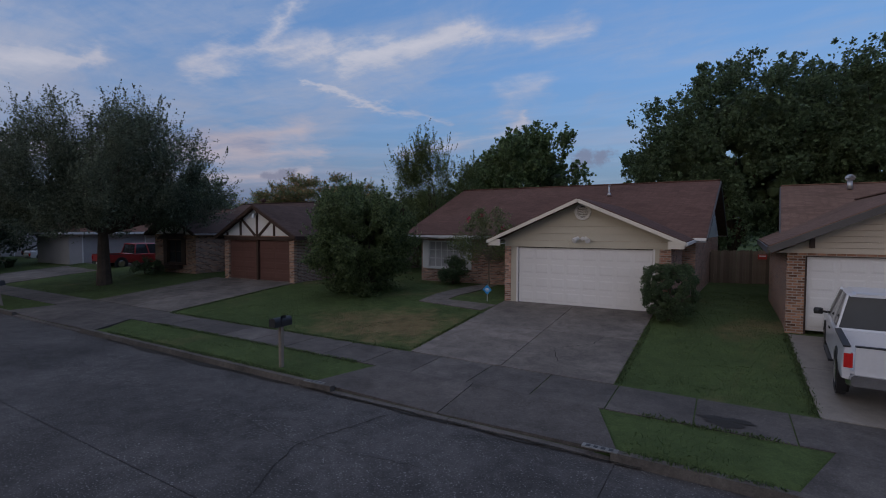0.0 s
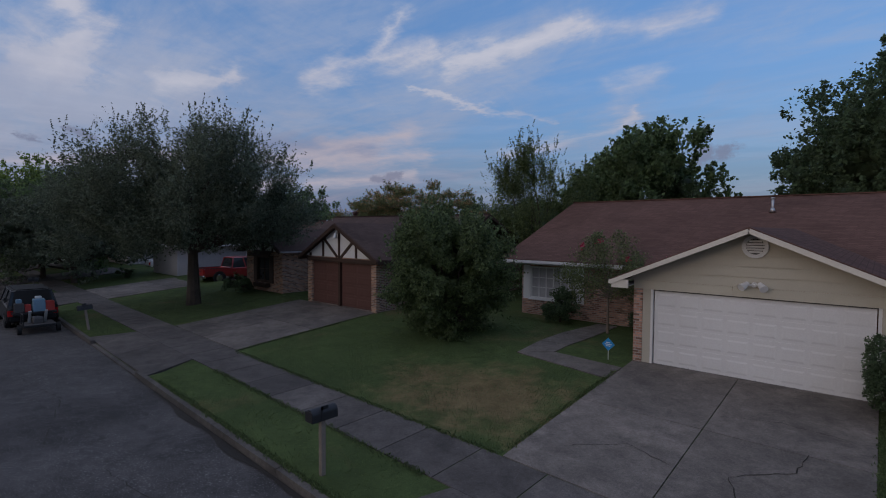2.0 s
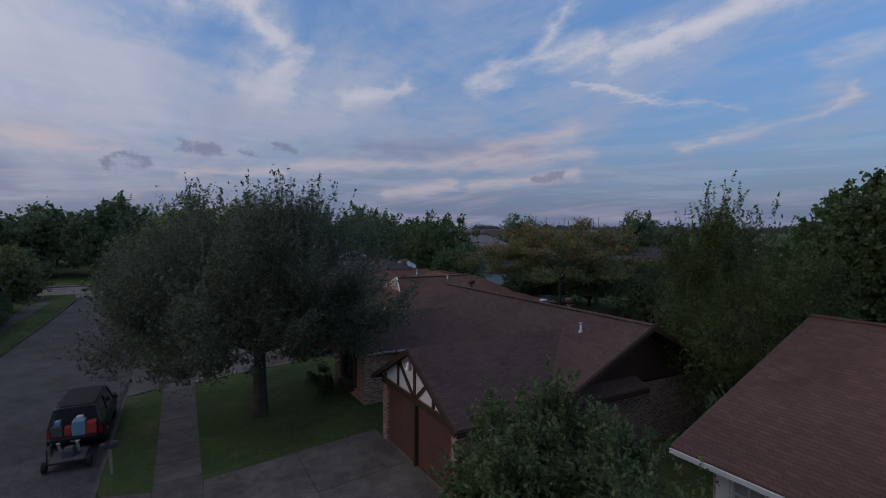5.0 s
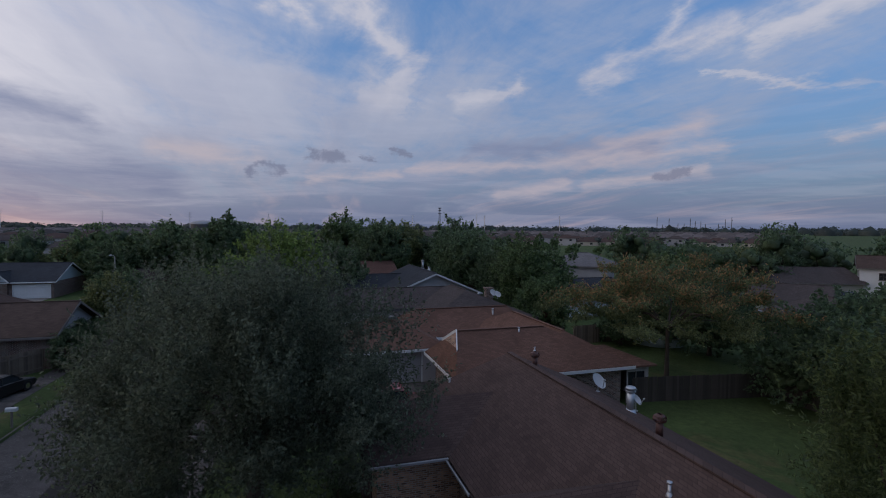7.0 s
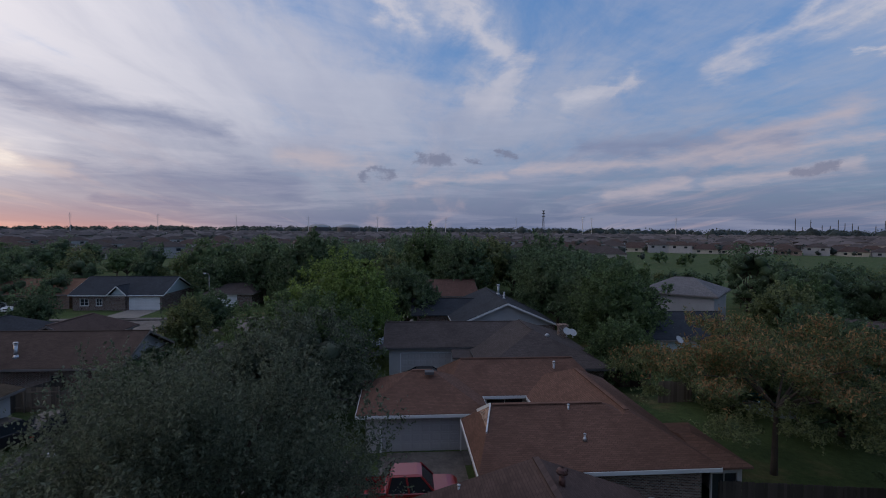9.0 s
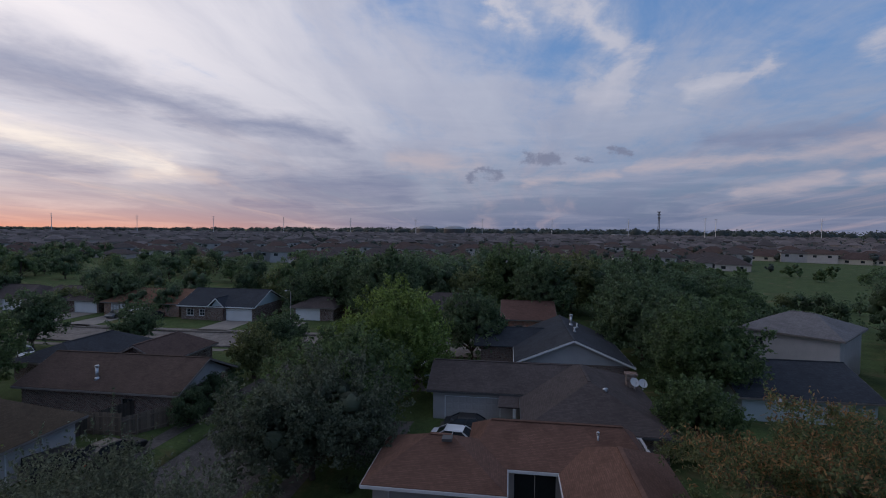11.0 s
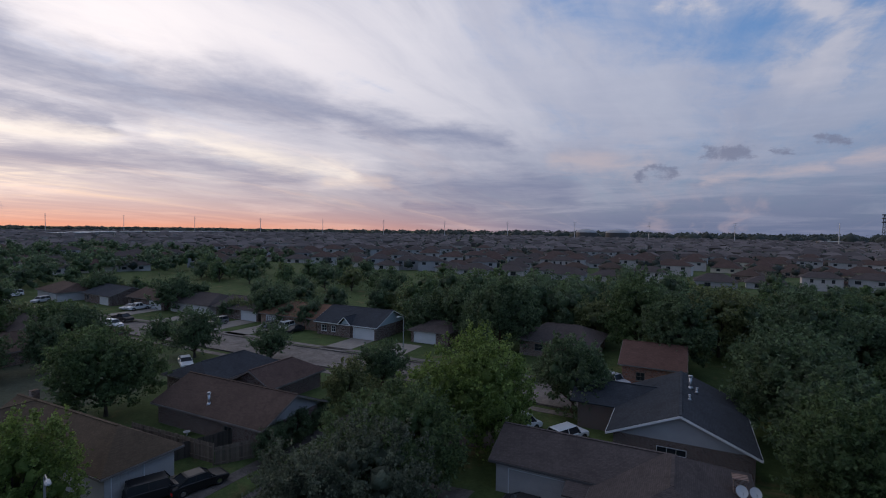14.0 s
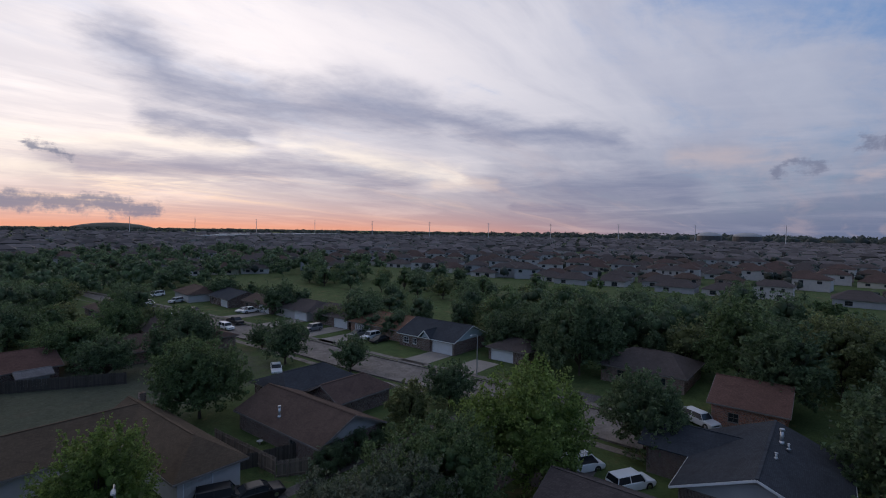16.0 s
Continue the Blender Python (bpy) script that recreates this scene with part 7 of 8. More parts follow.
# works with slim stacks
rk = random.Random(8)
for k in range(12):
    a = radians(43 + 7.5 * k / 12 + rk.uniform(-0.3, 0.3))
    cx, cy = -math.sin(a) * 2300, math.cos(a) * 2300
    st_ = thing("works_stack", (cx, cy, -0.5), "slim dark works stack on the horizon", "chimney", "works stacks")
    h_ = rk.uniform(32, 68)
    part("shaft", Geo().tube((cx, cy, -0.5), (cx, cy, h_), 1.5, 1.0, 8), TRIMDARK, st_)
    part("platform", Geo().tube((cx, cy, h_ * 0.8), (cx, cy, h_ * 0.8 + 1.2), 2.4, 2.4, 8), TRIMDARK, st_)

# ---- vehicles ----
PAINTS = {}


def paint(name, c):
    if name not in PAINTS:
        dull = name == "black"
        mt = material(name + "_car_paint", c, tuple(0.92 * v for v in c), 0.45 if dull else 0.28, 1.5, 20, 0.0, spec=0.4 if dull else 0.6)
        mt.node_tree.nodes["Principled BSDF"].inputs["Coat Weight"].default_value = 0.1 if dull else 0.5
        PAINTS[name] = mt
    return PAINTS[name]


def ring(x, hb, ht, z0, z1, c):
    """A chamfered cross-section of a car body at length x."""
    return [(x, -hb + c * 0.5, z0), (x, hb - c * 0.5, z0), (x, hb, z0 + c), (x, (hb + ht) / 2 + 0.01, (z0 + z1) / 2), (x, ht, z1 - c), (x, ht - c, z1), (x, -ht + c, z1), (x, -ht, z1 - c),
            (x, -(hb + ht) / 2 - 0.01, (z0 + z1) / 2), (x, -hb, z0 + c)]


def loft(stations):
    g = Geo()
    rings = [ring(*s) for s in stations]
    n = len(rings[0])
    fs = []
    for k in range(len(rings) - 1):
        fs += [(k * n + i, k * n + (i + 1) % n, (k + 1) * n + (i + 1) % n, (k + 1) * n + i) for i in range(n)]
    fs += [tuple(range(n - 1, -1, -1)), tuple((len(rings) - 1) * n + i for i in range(n))]
    return g.add([p for r_ in rings for p in r_], fs)


SHAPES = {
    # length, half width, body stations (x share, z0, z1), cabin (x0, x1 at belt; x0, x1 at roof), belt, roof
    "sedan": (4.7, 0.90, [(0, 0.42, 0.78), (0.03, 0.25, 0.92), (0.2, 0.2, 0.98), (0.5, 0.2, 0.95), (0.75, 0.2, 0.88), (0.95, 0.25, 0.74), (1, 0.4, 0.62)], (0.10, 0.74, 0.28, 0.58), 0.93, 1.44, 0.33),
    "suv": (4.7, 0.94, [(0, 0.5, 0.95), (0.02, 0.32, 1.08), (0.3, 0.28, 1.1), (0.6, 0.28, 1.08), (0.8, 0.28, 1.02), (0.96, 0.34, 0.92), (1, 0.5, 0.8)], (0.02, 0.72, 0.06, 0.62), 1.06, 1.76, 0.36),
    "van": (5.3, 0.98, [(0, 0.5, 1.05), (0.01, 0.34, 1.15), (0.3, 0.3, 1.18), (0.7, 0.3, 1.15), (0.85, 0.3, 1.05), (0.97, 0.36, 0.92), (1, 0.5, 0.8)], (0.01, 0.84, 0.03, 0.70), 1.13, 2.0, 0.36),
    "pickup": (5.6, 0.98, [(0.352, 0.42, 1.08), (0.36, 0.38, 1.12), (0.5, 0.38, 1.12), (0.7, 0.38, 1.12), (0.9, 0.38, 1.10), (0.97, 0.42, 1.04), (1, 0.55, 0.92)], (0.362, 0.78, 0.395, 0.66), 1.11, 1.88, 0.40),
}


def vehicle(kind, loc, yaw, pname, colour, label, bed_load=False):
    """A parked vehicle with its nose along +x before turning: body, glazed cabin, wheels, lights, bumpers, mirrors."""
    L, hw, st, cab, belt, top, wr = SHAPES[kind]
    zt = 1.06 if kind == "pickup" else st[0][2]
    pm = paint(pname, colour)
    v = thing({"sedan": "car", "suv": "suv", "van": "van", "pickup": "pickup_truck"}[kind], (0, 0, 0), label, {"pickup": "truck", "van": "van"}.get(kind, "car"))
    X = lambda s: -L / 2 + s * L
    body_ = part("body", loft([(X(s), hw * (0.93 if s in (0, 1) else 1), hw * (0.90 if s in (0, 1) else 0.97), z0, z1, 0.07) for s, z0, z1 in st]), pm, v)
    c0, c1, r0, r1 = [X(s) for s in cab]
    hb, ht = hw * 0.93, hw * 0.74
    g = Geo()
    vs = [(c0, -hb, belt - 0.03), (c1, -hb, belt - 0.03), (c1, hb, belt - 0.03), (c0, hb, belt - 0.03), (r0, -ht, top - 0.07), (r1, -ht, top - 0.07), (r1, ht, top - 0.07), (r0, ht, top - 0.07)]
    g.add(vs, [(0, 1, 5, 4), (1, 2, 6, 5), (2, 3, 7, 6), (3, 0, 4, 7)])
    cabin = part("glazing", g, GLASS, v, "dark tinted glass")
    part("roof_panel", loft([(r0 - 0.04, ht * 0.97, ht * 0.85, top - 0.10, top - 0.035, 0.02), (r0 + 0.15, ht * 1.03, ht * 0.9, top - 0.09, top, 0.03), (r1 - 0.2, ht * 1.03, ht * 0.9, top - 0.09, top, 0.03), (r1 + 0.04, ht * 0.97, ht * 0.85, top - 0.10, top - 0.04, 0.02)]), pm, v)
    for s in (-1, 1):
        for (xa, xb) in ((c0, r0), (c1, r1), ((c0 + c1) / 2 - 0.1, (r0 + r1) / 2)):
            part("pillar", Geo().beam((xa, s * (hb + 0.005), belt - 0.03), (xb, s * (ht + 0.01), top - 0.06), 0.09, 0.04, (0, s, 0.2)), pm, v)
        part("mirror", loft([(c1 - 0.42, 0.01, 0.01, belt + 0.02, belt + 0.1, 0.005), (c1 - 0.36, 0.09, 0.09, belt, belt + 0.16, 0.02), (c1 - 0.28, 0.07, 0.07, belt + 0.01, belt + 0.14, 0.02)]), BLACKPLASTIC, v).location = (0, s * (hw + (0.17 if kind == "pickup" else 0.07)), 0)
        part("headlight", Geo().box(L / 2 - 0.16, L / 2 - 0.02, s * hw * 0.55, s * hw * 0.86, st[-1][2] - 0.16, st[-1][2] - 0.02), CLEARLENS, v)
        part("taillight", Geo().box(-L / 2 - 0.012, -L / 2 + 0.1, s * hw * (0.83 if kind == "pickup" else 0.76), s * hw * 0.965, zt - 0.34, zt - 0.08), REDLENS, v)
        for xs in (0.19, 0.81):
            w = part("wheel", Geo().tube((X(xs), s * (hw - 0.2), wr), (X(xs), s * (hw + 0.012), wr), wr, wr, 18), RUBBER, v)
            part("rim", Geo().tube((X(xs), s * (hw + 0.011), wr), (X(xs), s * (hw + 0.02), wr), wr * 0.62, wr * 0.55, 12), CHROME, w)
            part("arch", Geo().tube((X(xs), s * (hw - 0.15), wr + 0.02), (X(xs), s * (hw + 0.004), wr + 0.02), wr * 1.18, wr * 1.18, 18), BLACKPLASTIC, v)
    part("front_bumper", loft([(L / 2 - 0.14, hw * 0.9, hw * 0.9, 0.32, 0.55, 0.04), (L / 2 + 0.05, hw * 0.8, hw * 0.8, 0.34, 0.53, 0.04)]), pm if kind != "pickup" else CHROME, v)
    part("rear_bumper", loft([(-L / 2 - 0.06, hw * 0.85, hw * 0.85, 0.40, 0.60, 0.04), (-L / 2 + 0.1, hw * 0.92, hw * 0.92, 0.38, 0.62, 0.04)]), pm if kind != "pickup" else CHROME, v)
    part("grille", Geo().box(L / 2 - 0.03, L / 2 + 0.004, -hw * 0.5, hw * 0.5, st[-1][2] - 0.18, st[-1][2] - 0.04), BLACKPLASTIC, v)
    part("number_plate", Geo().box(-L / 2 - 0.075, -L / 2 - 0.062, -0.16, 0.16, 0.44, 0.56), WHITE, v)
    if kind == "pickup":
        part("bed", Geo().box(X(0.006), X(0.35), -hw * 0.86, hw * 0.86, 0.60, 0.66).box(X(0.335), X(0.35), -hw * 0.86, hw * 0.86, 0.66, 1.09), pm, v)
        for s in (-1, 1):
            side = Geo()
            prof = [(0.88, 0.50), (0.99, 0.52), (1.005, 0.72), (0.985, 0.90), (0.965, 1.08), (0.87, 1.09)]
            n = len(prof)
            xs_ = (X(0.0), X(0.012), X(0.34), X(0.352))
            vs = [(x, s * hw * u * (0.985 if i in (0, 3) else 1), z) for i, x in enumerate(xs_) for u, z in prof]
            side.add(vs, [(k * n + i, k * n + (i + 1) % n, (k + 1) * n + (i + 1) % n, (k + 1) * n + i) for k in range(3) for i in range(n)] + [tuple(range(n)), tuple(range(4 * n - 1, 3 * n - 1, -1))])
            part("bed_side", side, pm, v)
            part("bed_rail", Geo().box(X(0.002), X(0.352), s * hw * 0.86, s * hw * 0.975, 1.088, 1.115), BLACKPLASTIC, v)
            part("mirror_arm", Geo().beam((c1 - 0.36, s * hw * 0.93, belt + 0.06), (c1 - 0.36, s * (hw + 0.12), belt + 0.07), 0.05, 0.05), BLACKPLASTIC, v)
            part("running_board", Geo().box(X(0.37), X(0.66), s * hw * 0.93, s * hw * 1.06, 0.36, 0.41), BLACKPLASTIC, v)
            part("door_handle", Geo().box(X(0.53), X(0.56), s * hw * 0.99, s * hw * 1.015, 0.93, 0.97), BLACKPLASTIC, v)
        tg = part("tailgate", Geo().box(X(0.0) - 0.012, X(0.012), -hw * 0.80, hw * 0.80, 0.60, 1.10), pm, v)
        part("tailgate_cap", Geo().box(X(0.0) - 0.016, X(0.016), -hw * 0.80, hw * 0.80, 1.10, 1.12), BLACKPLASTIC, tg)
        part("tailgate_handle", Geo().box(X(0.0) - 0.02, X(0.0) - 0.0125, -0.45, -0.10, 0.86, 0.90), BLACKPLASTIC, tg)
    if bed_load:
        rl = np.random.default_rng(3)
        for k in range(12):
            x, y, z = rl.uniform(-2.5, -0.9), rl.uniform(-0.6, 0.6), 1.07
            s = rl.uniform(0.12, 0.28)
            part("cargo_box", Geo().box(x - s, x + s, y - s * 0.7, y + s * 0.7, z, z + s * 1.4), [GREYSIDE, TRIMDARK, BLACKPLASTIC, POST][k % 4], v)
    v.location, v.rotation_euler = loc, (0, 0, radians(yaw))
    return v


BLUEBOX = material("pale_blue_cooler", (0.22, 0.36, 0.48), None, 0.5, 4, 30, 0.05)
WHITEP, BLACKP, SILVERP, REDP, GREYP, BLUEP = (0.72, 0.72, 0.72), (0.012, 0.012, 0.014), (0.45, 0.46, 0.48), (0.30, 0.018, 0.02), (0.14, 0.145, 0.15), (0.03, 0.05, 0.10)
vehicle("pickup", (10.12, -4.05, -0.36), 85, "pearl", (0.62, 0.63, 0.66), "pearl white pickup truck parked on a concrete driveway")
vehicle("pickup", (-32.2, 3.0, -0.18), 90, "red", REDP, "red pickup truck parked beside the brown-roofed house")
BLACKP_PAINT = paint("black", BLACKP)
ob = vehicle("suv", (0, 0, 0), 0, "black", BLACKP, "black suv with open loaded back at the kerb")
# black panel over the rear glass, painted shade of the open boot
part("open_boot", Geo().add([(-2.37, -0.80, 0.80), (-2.37, 0.80, 0.80), (-2.13, 0.62, 1.69), (-2.13, -0.62, 1.69), (-2.33, -0.80, 0.80), (-2.33, 0.80, 0.80), (-2.09, 0.62, 1.69), (-2.09, -0.62, 1.69)],
                           [(3, 2, 1, 0), (4, 5, 6, 7), (0, 1, 5, 4), (1, 2, 6, 5), (2, 3, 7, 6), (3, 0, 4, 7)]), RUBBER, ob, "black panel for the shaded open load space")
part("tailgate", Geo().box(-2.98, -2.36, -0.78, 0.78, 0.72, 0.79), BLACKP_PAINT, ob)
# matt black sheet added over the roof to keep it from mirroring the sky
part("black_roof_wrap", loft([(-2.02, 0.62, 0.56, 1.70, 1.772, 0.03), (-1.8, 0.70, 0.62, 1.70, 1.785, 0.03), (0.35, 0.70, 0.62, 1.70, 1.785, 0.03), (0.55, 0.62, 0.56, 1.70, 1.772, 0.03)]), RUBBER, ob)
for k, (y0, y1, z0, z1, m_) in enumerate([(-0.40, 0.05, 0.80, 1.36, BLUEBOX), (-0.74, -0.40, 0.80, 1.24, REDSIGN), (0.34, 0.70, 0.80, 1.20, TRIMDARK), (0.10, 0.32, 0.80, 1.12, REDSIGN), (0.42, 0.62, 1.21, 1.38, BLUEBOX), (-0.30, -0.06, 1.37, 1.47, WHITE)]):
    part("cargo_box", loft([(-2.80 + 0.05 * k, (y1 - y0) / 2 * 0.9, (y1 - y0) / 2 * 0.85, z0, z1 - 0.02, 0.015), (-2.77 + 0.05 * k, (y1 - y0) / 2, (y1 - y0) / 2 * 0.95, z0, z1, 0.02), (-2.38, (y1 - y0) / 2, (y1 - y0) / 2 * 0.95, z0, z1, 0.02)]), m_, ob).location = (0, (y0 + y1) / 2, 0)
ob.location, ob.rotation_euler = (-26.55, -10.3, -0.78), (0, 0, radians(178))
hc = thing("hitch_carrier", (0, 0, 0), "black steel carrier with small wheels behind the suv", "carrier")
part("frame", Geo().beam((-0.6, -0.55, 0.35), (0.6, -0.55, 0.35), 0.06, 0.06).beam((-0.6, 0.55, 0.35), (0.6, 0.55, 0.35), 0.06, 0.06).beam((-0.6, -0.55, 0.35), (-0.6, 0.55, 0.35), 0.06, 0.06).beam((0.6, -0.55, 0.35), (0.6, 0.55, 0.35), 0.06, 0.06), BLACKPLASTIC, hc)
part("deck", Geo().box(-0.57, 0.57, -0.52, 0.52, 0.36, 0.385), TRIMDARK, hc)
for s in (-1, 1):
    part("wheel", Geo().tube((-0.4, s * 0.60, 0.2), (-0.4, s * 0.74, 0.2), 0.2, 0.2, 16), RUBBER, hc)
    part("ramp_arm", Geo().beam((0.2, s * 0.28, 0.4), (-0.25, s * 0.28, 0.95), 0.10, 0.05), DISHGREY, hc)
part("guard_hoop", Geo().tube((-0.6, 0.55, 0.35), (-0.6, 0.55, 0.85), 0.025, 0.025).tube((-0.6, 0.55, 0.85), (0.1, 0.55, 0.85), 0.025, 0.025).tube((0.1, 0.55, 0.85), (0.1, 0.55, 0.35), 0.025, 0.025), BLACKPLASTIC, hc)
part("motor_block", loft([(-0.25, 0.16, 0.14, 0.386, 0.6, 0.03), (-0.2, 0.2, 0.17, 0.386, 0.7, 0.04), (0.2, 0.2, 0.16, 0.386, 0.66, 0.04)]), TRIMDARK, hc)
hc.location, hc.rotation_euler = (-22.95, -10.42, -0.76), (0, 0, radians(178))
vehicle("sedan", (-62.6, -9.75, -0.72), 178, "silver", SILVERP, "silver sedan parked at the street kerb")
vehicle("sedan", (-49.2, 4.5, -0.25), 84, "white", WHITEP, "white sedan on the driveway of the fourth house")
vehicle("sedan", (-51.8, 5.3, -0.2), 90, "black", BLACKP, "black sedan before the pale garage")
vehicle("suv", (-40.9, -22.3, -0.4), 155, "black", BLACKP, "black boxy suv on a side driveway")
vehicle("sedan", (-43.4, -20.9, -0.45), 165, "black", BLACKP, "black sedan on a side driveway")
vn = vehicle("van", (0, 0, 0), 0, "white", WHITEP, "white work van with a ladder rack")
vehicle("suv", (-67.2, 4.8, -0.38), 150, "white", WHITEP, "white suv on the fifth driveway")
for s in (-1, 1):
    part("ladder_rail", Geo().beam((-2.2, s * 0.45, 2.12), (1.0, s * 0.45, 2.12), 0.05, 0.06), METAL, vn)
for x in (-1.9, -0.6, 0.7):
    part("rack_bar", Geo().beam((x, -0.68, 2.06), (x, 0.68, 2.06), 0.04, 0.05), METAL, vn)
    for s in (-1, 1):
        part("rack_foot", Geo().beam((x, s * 0.66, 1.93), (x, s * 0.66, 2.06), 0.04, 0.04, (1, 0, 0)), METAL, vn)
vn.location, vn.rotation_euler = (-67.4, -0.5, -0.5), (0, 0, radians(150))
for k, (kd, x, y, yw, pn, pc) in enumerate([
        ("sedan", -94.2, -57.6, 0, "black", BLACKP), ("suv", -94.8, -61.0, 0, "white", WHITEP), ("sedan", -95.2, -65.6, 0, "grey", GREYP), ("suv", -91.6, -77.6, 0, "grey", GREYP),
        ("pickup", -94.6, -110.6, 0, "white", WHITEP), ("sedan", -94.2, -113.4, 0, "silver", SILVERP), ("pickup", -83.6, -98.7, 90, "black", BLACKP), ("suv", -78.6, -93.7, 90, "white", WHITEP),
        ("pickup", -77.4, -121.8, 92, "white", WHITEP), ("sedan", -84.6, -123.2, 90, "black", BLACKP), ("suv", -88.6, -144.3, 20, "silver", SILVERP), ("van", -90.2, -163.3, 20, "white", WHITEP),
        ("sedan", -75.4, -133.0, 92, "silver", SILVERP), ("sedan", -81.6, -147.0, 94, "white", WHITEP), ("suv", -82.8, -155.0, 94, "black", BLACKP), ("pickup", -80.5, -164.0, 96, "grey", GREYP), ("sedan", -80.2, -110.9, 90, "black", BLACKP),
        ("sedan", -66.9, -54.5, 60, "white", WHITEP), ("suv", -89.5, 6.6, 60, "silver", SILVERP), ("suv", -60.4, 83.0, 40, "blue", BLUEP), ("sedan", -65.8, 86.6, 40, "grey", GREYP), ("pickup", -71.0, 91.5, 40, "black", BLACKP)]):
    vehicle(kd, (x, y, -0.46 if x < -70 else -0.45), yw, pn, pc, "%s %s parked by the houses" % (pn, {"pickup": "pickup truck"}.get(kd, kd)))

# ---- small things ----
def mailbox(x, y, yaw, label, h=1.05, boxm=None, lean=0.0):
    z = ground_z(x, y)
    m = thing("mailbox", (0, 0, 0), label, "mailbox")
    part("post", Geo().box(-0.045, 0.045, -0.045, 0.045, -0.2, h), POST, m)
    g = Geo()
    n = 10
    sec = [(-0.11, h), (0.11, h)] + [(0.11 * math.cos(math.pi * k / n), h + 0.12 + 0.11 * math.sin(math.pi * k / n)) for k in range(n + 1)]
    vs = [(x_, s, z_) for s in (-0.27, 0.27) for x_, z_ in sec]
    k = len(sec)
    g.add(vs, [(i, (i + 1) % k, k + (i + 1) % k, k + i) for i in range(k)] + [tuple(range(k - 1, -1, -1)), tuple(range(k, 2 * k))])
    part("box", g, boxm or BLACKPLASTIC, m)
    part("door", Geo().box(-0.105, 0.105, -0.285, -0.272, h + 0.01, h + 0.2), boxm or BLACKPLASTIC, m)
    part("flag", Geo().box(0.115, 0.125, -0.1, -0.06, h + 0.05, h + 0.28).box(0.115, 0.125, -0.1, 0.05, h + 0.21, h + 0.28), BLACKPLASTIC, m)
    m.location, m.rotation_euler = (x, y, z), (radians(lean * 0.4), radians(-lean), radians(yaw))


mailbox(-2.66, -9.45, 0, "black metal mailbox on a grey wooden post")
mailbox(-21.1, -8.95, 0, "black metal mailbox leaning on a wooden post", 0.9, None, 12)
mailbox(-36.9, -8.5, 0, "black metal mailbox on a wooden post")
mailbox(-37.8, -17.5, 180, "white metal mailbox on a dark post", 0.95, WHITE)

# blue diamond sign on a stake in the lawn
sg = thing("yard_sign", (-1.2, -0.25, 0), "blue diamond-shaped security sign on a stake", "sign")
part("stake", Geo().box(-1.215, -1.185, -0.24, -0.225, -0.3, 0.3), METAL, sg)
part("plate", Geo().add([(-1.2, -0.25, 0.22), (-1.0, -0.25, 0.42), (-1.2, -0.25, 0.62), (-1.4, -0.25, 0.42), (-1.2, -0.235, 0.22), (-1.0, -0.235, 0.42), (-1.2, -0.235, 0.62), (-1.4, -0.235, 0.42)],
                          [(0, 1, 2, 3), (7, 6, 5, 4), (0, 4, 5, 1), (1, 5, 6, 2), (2, 6, 7, 3), (3, 7, 4, 0)]), BLUESIGN, sg)
for z, w in ((0.47, 0.12), (0.42, 0.22), (0.37, 0.14)):
    part("bar", Geo().box(-1.2 - w / 2, -1.2 + w / 2, -0.2535, -0.2505, z - 0.012, z + 0.012), WHITE, sg)

# painted plates on the kerb ends
for x in (-1.05, 5.35):
    pl = thing("kerb_plate", (x, -9.95, -0.66), "white painted kerb plate with dark worn marks", "sign")
    yk = KN - 0.03 * (x + 10)
    part("plate", Geo().box(x - 0.28, x + 0.28, yk + 0.02, yk + 0.16, -0.66, -0.642), PLATE, pl)
    for k in range(4):
        part("bar", Geo().box(x - 0.22 + 0.12 * k, x - 0.15 + 0.12 * k, yk + 0.05, yk + 0.13, -0.6415, -0.638), BLACKPLASTIC, pl)


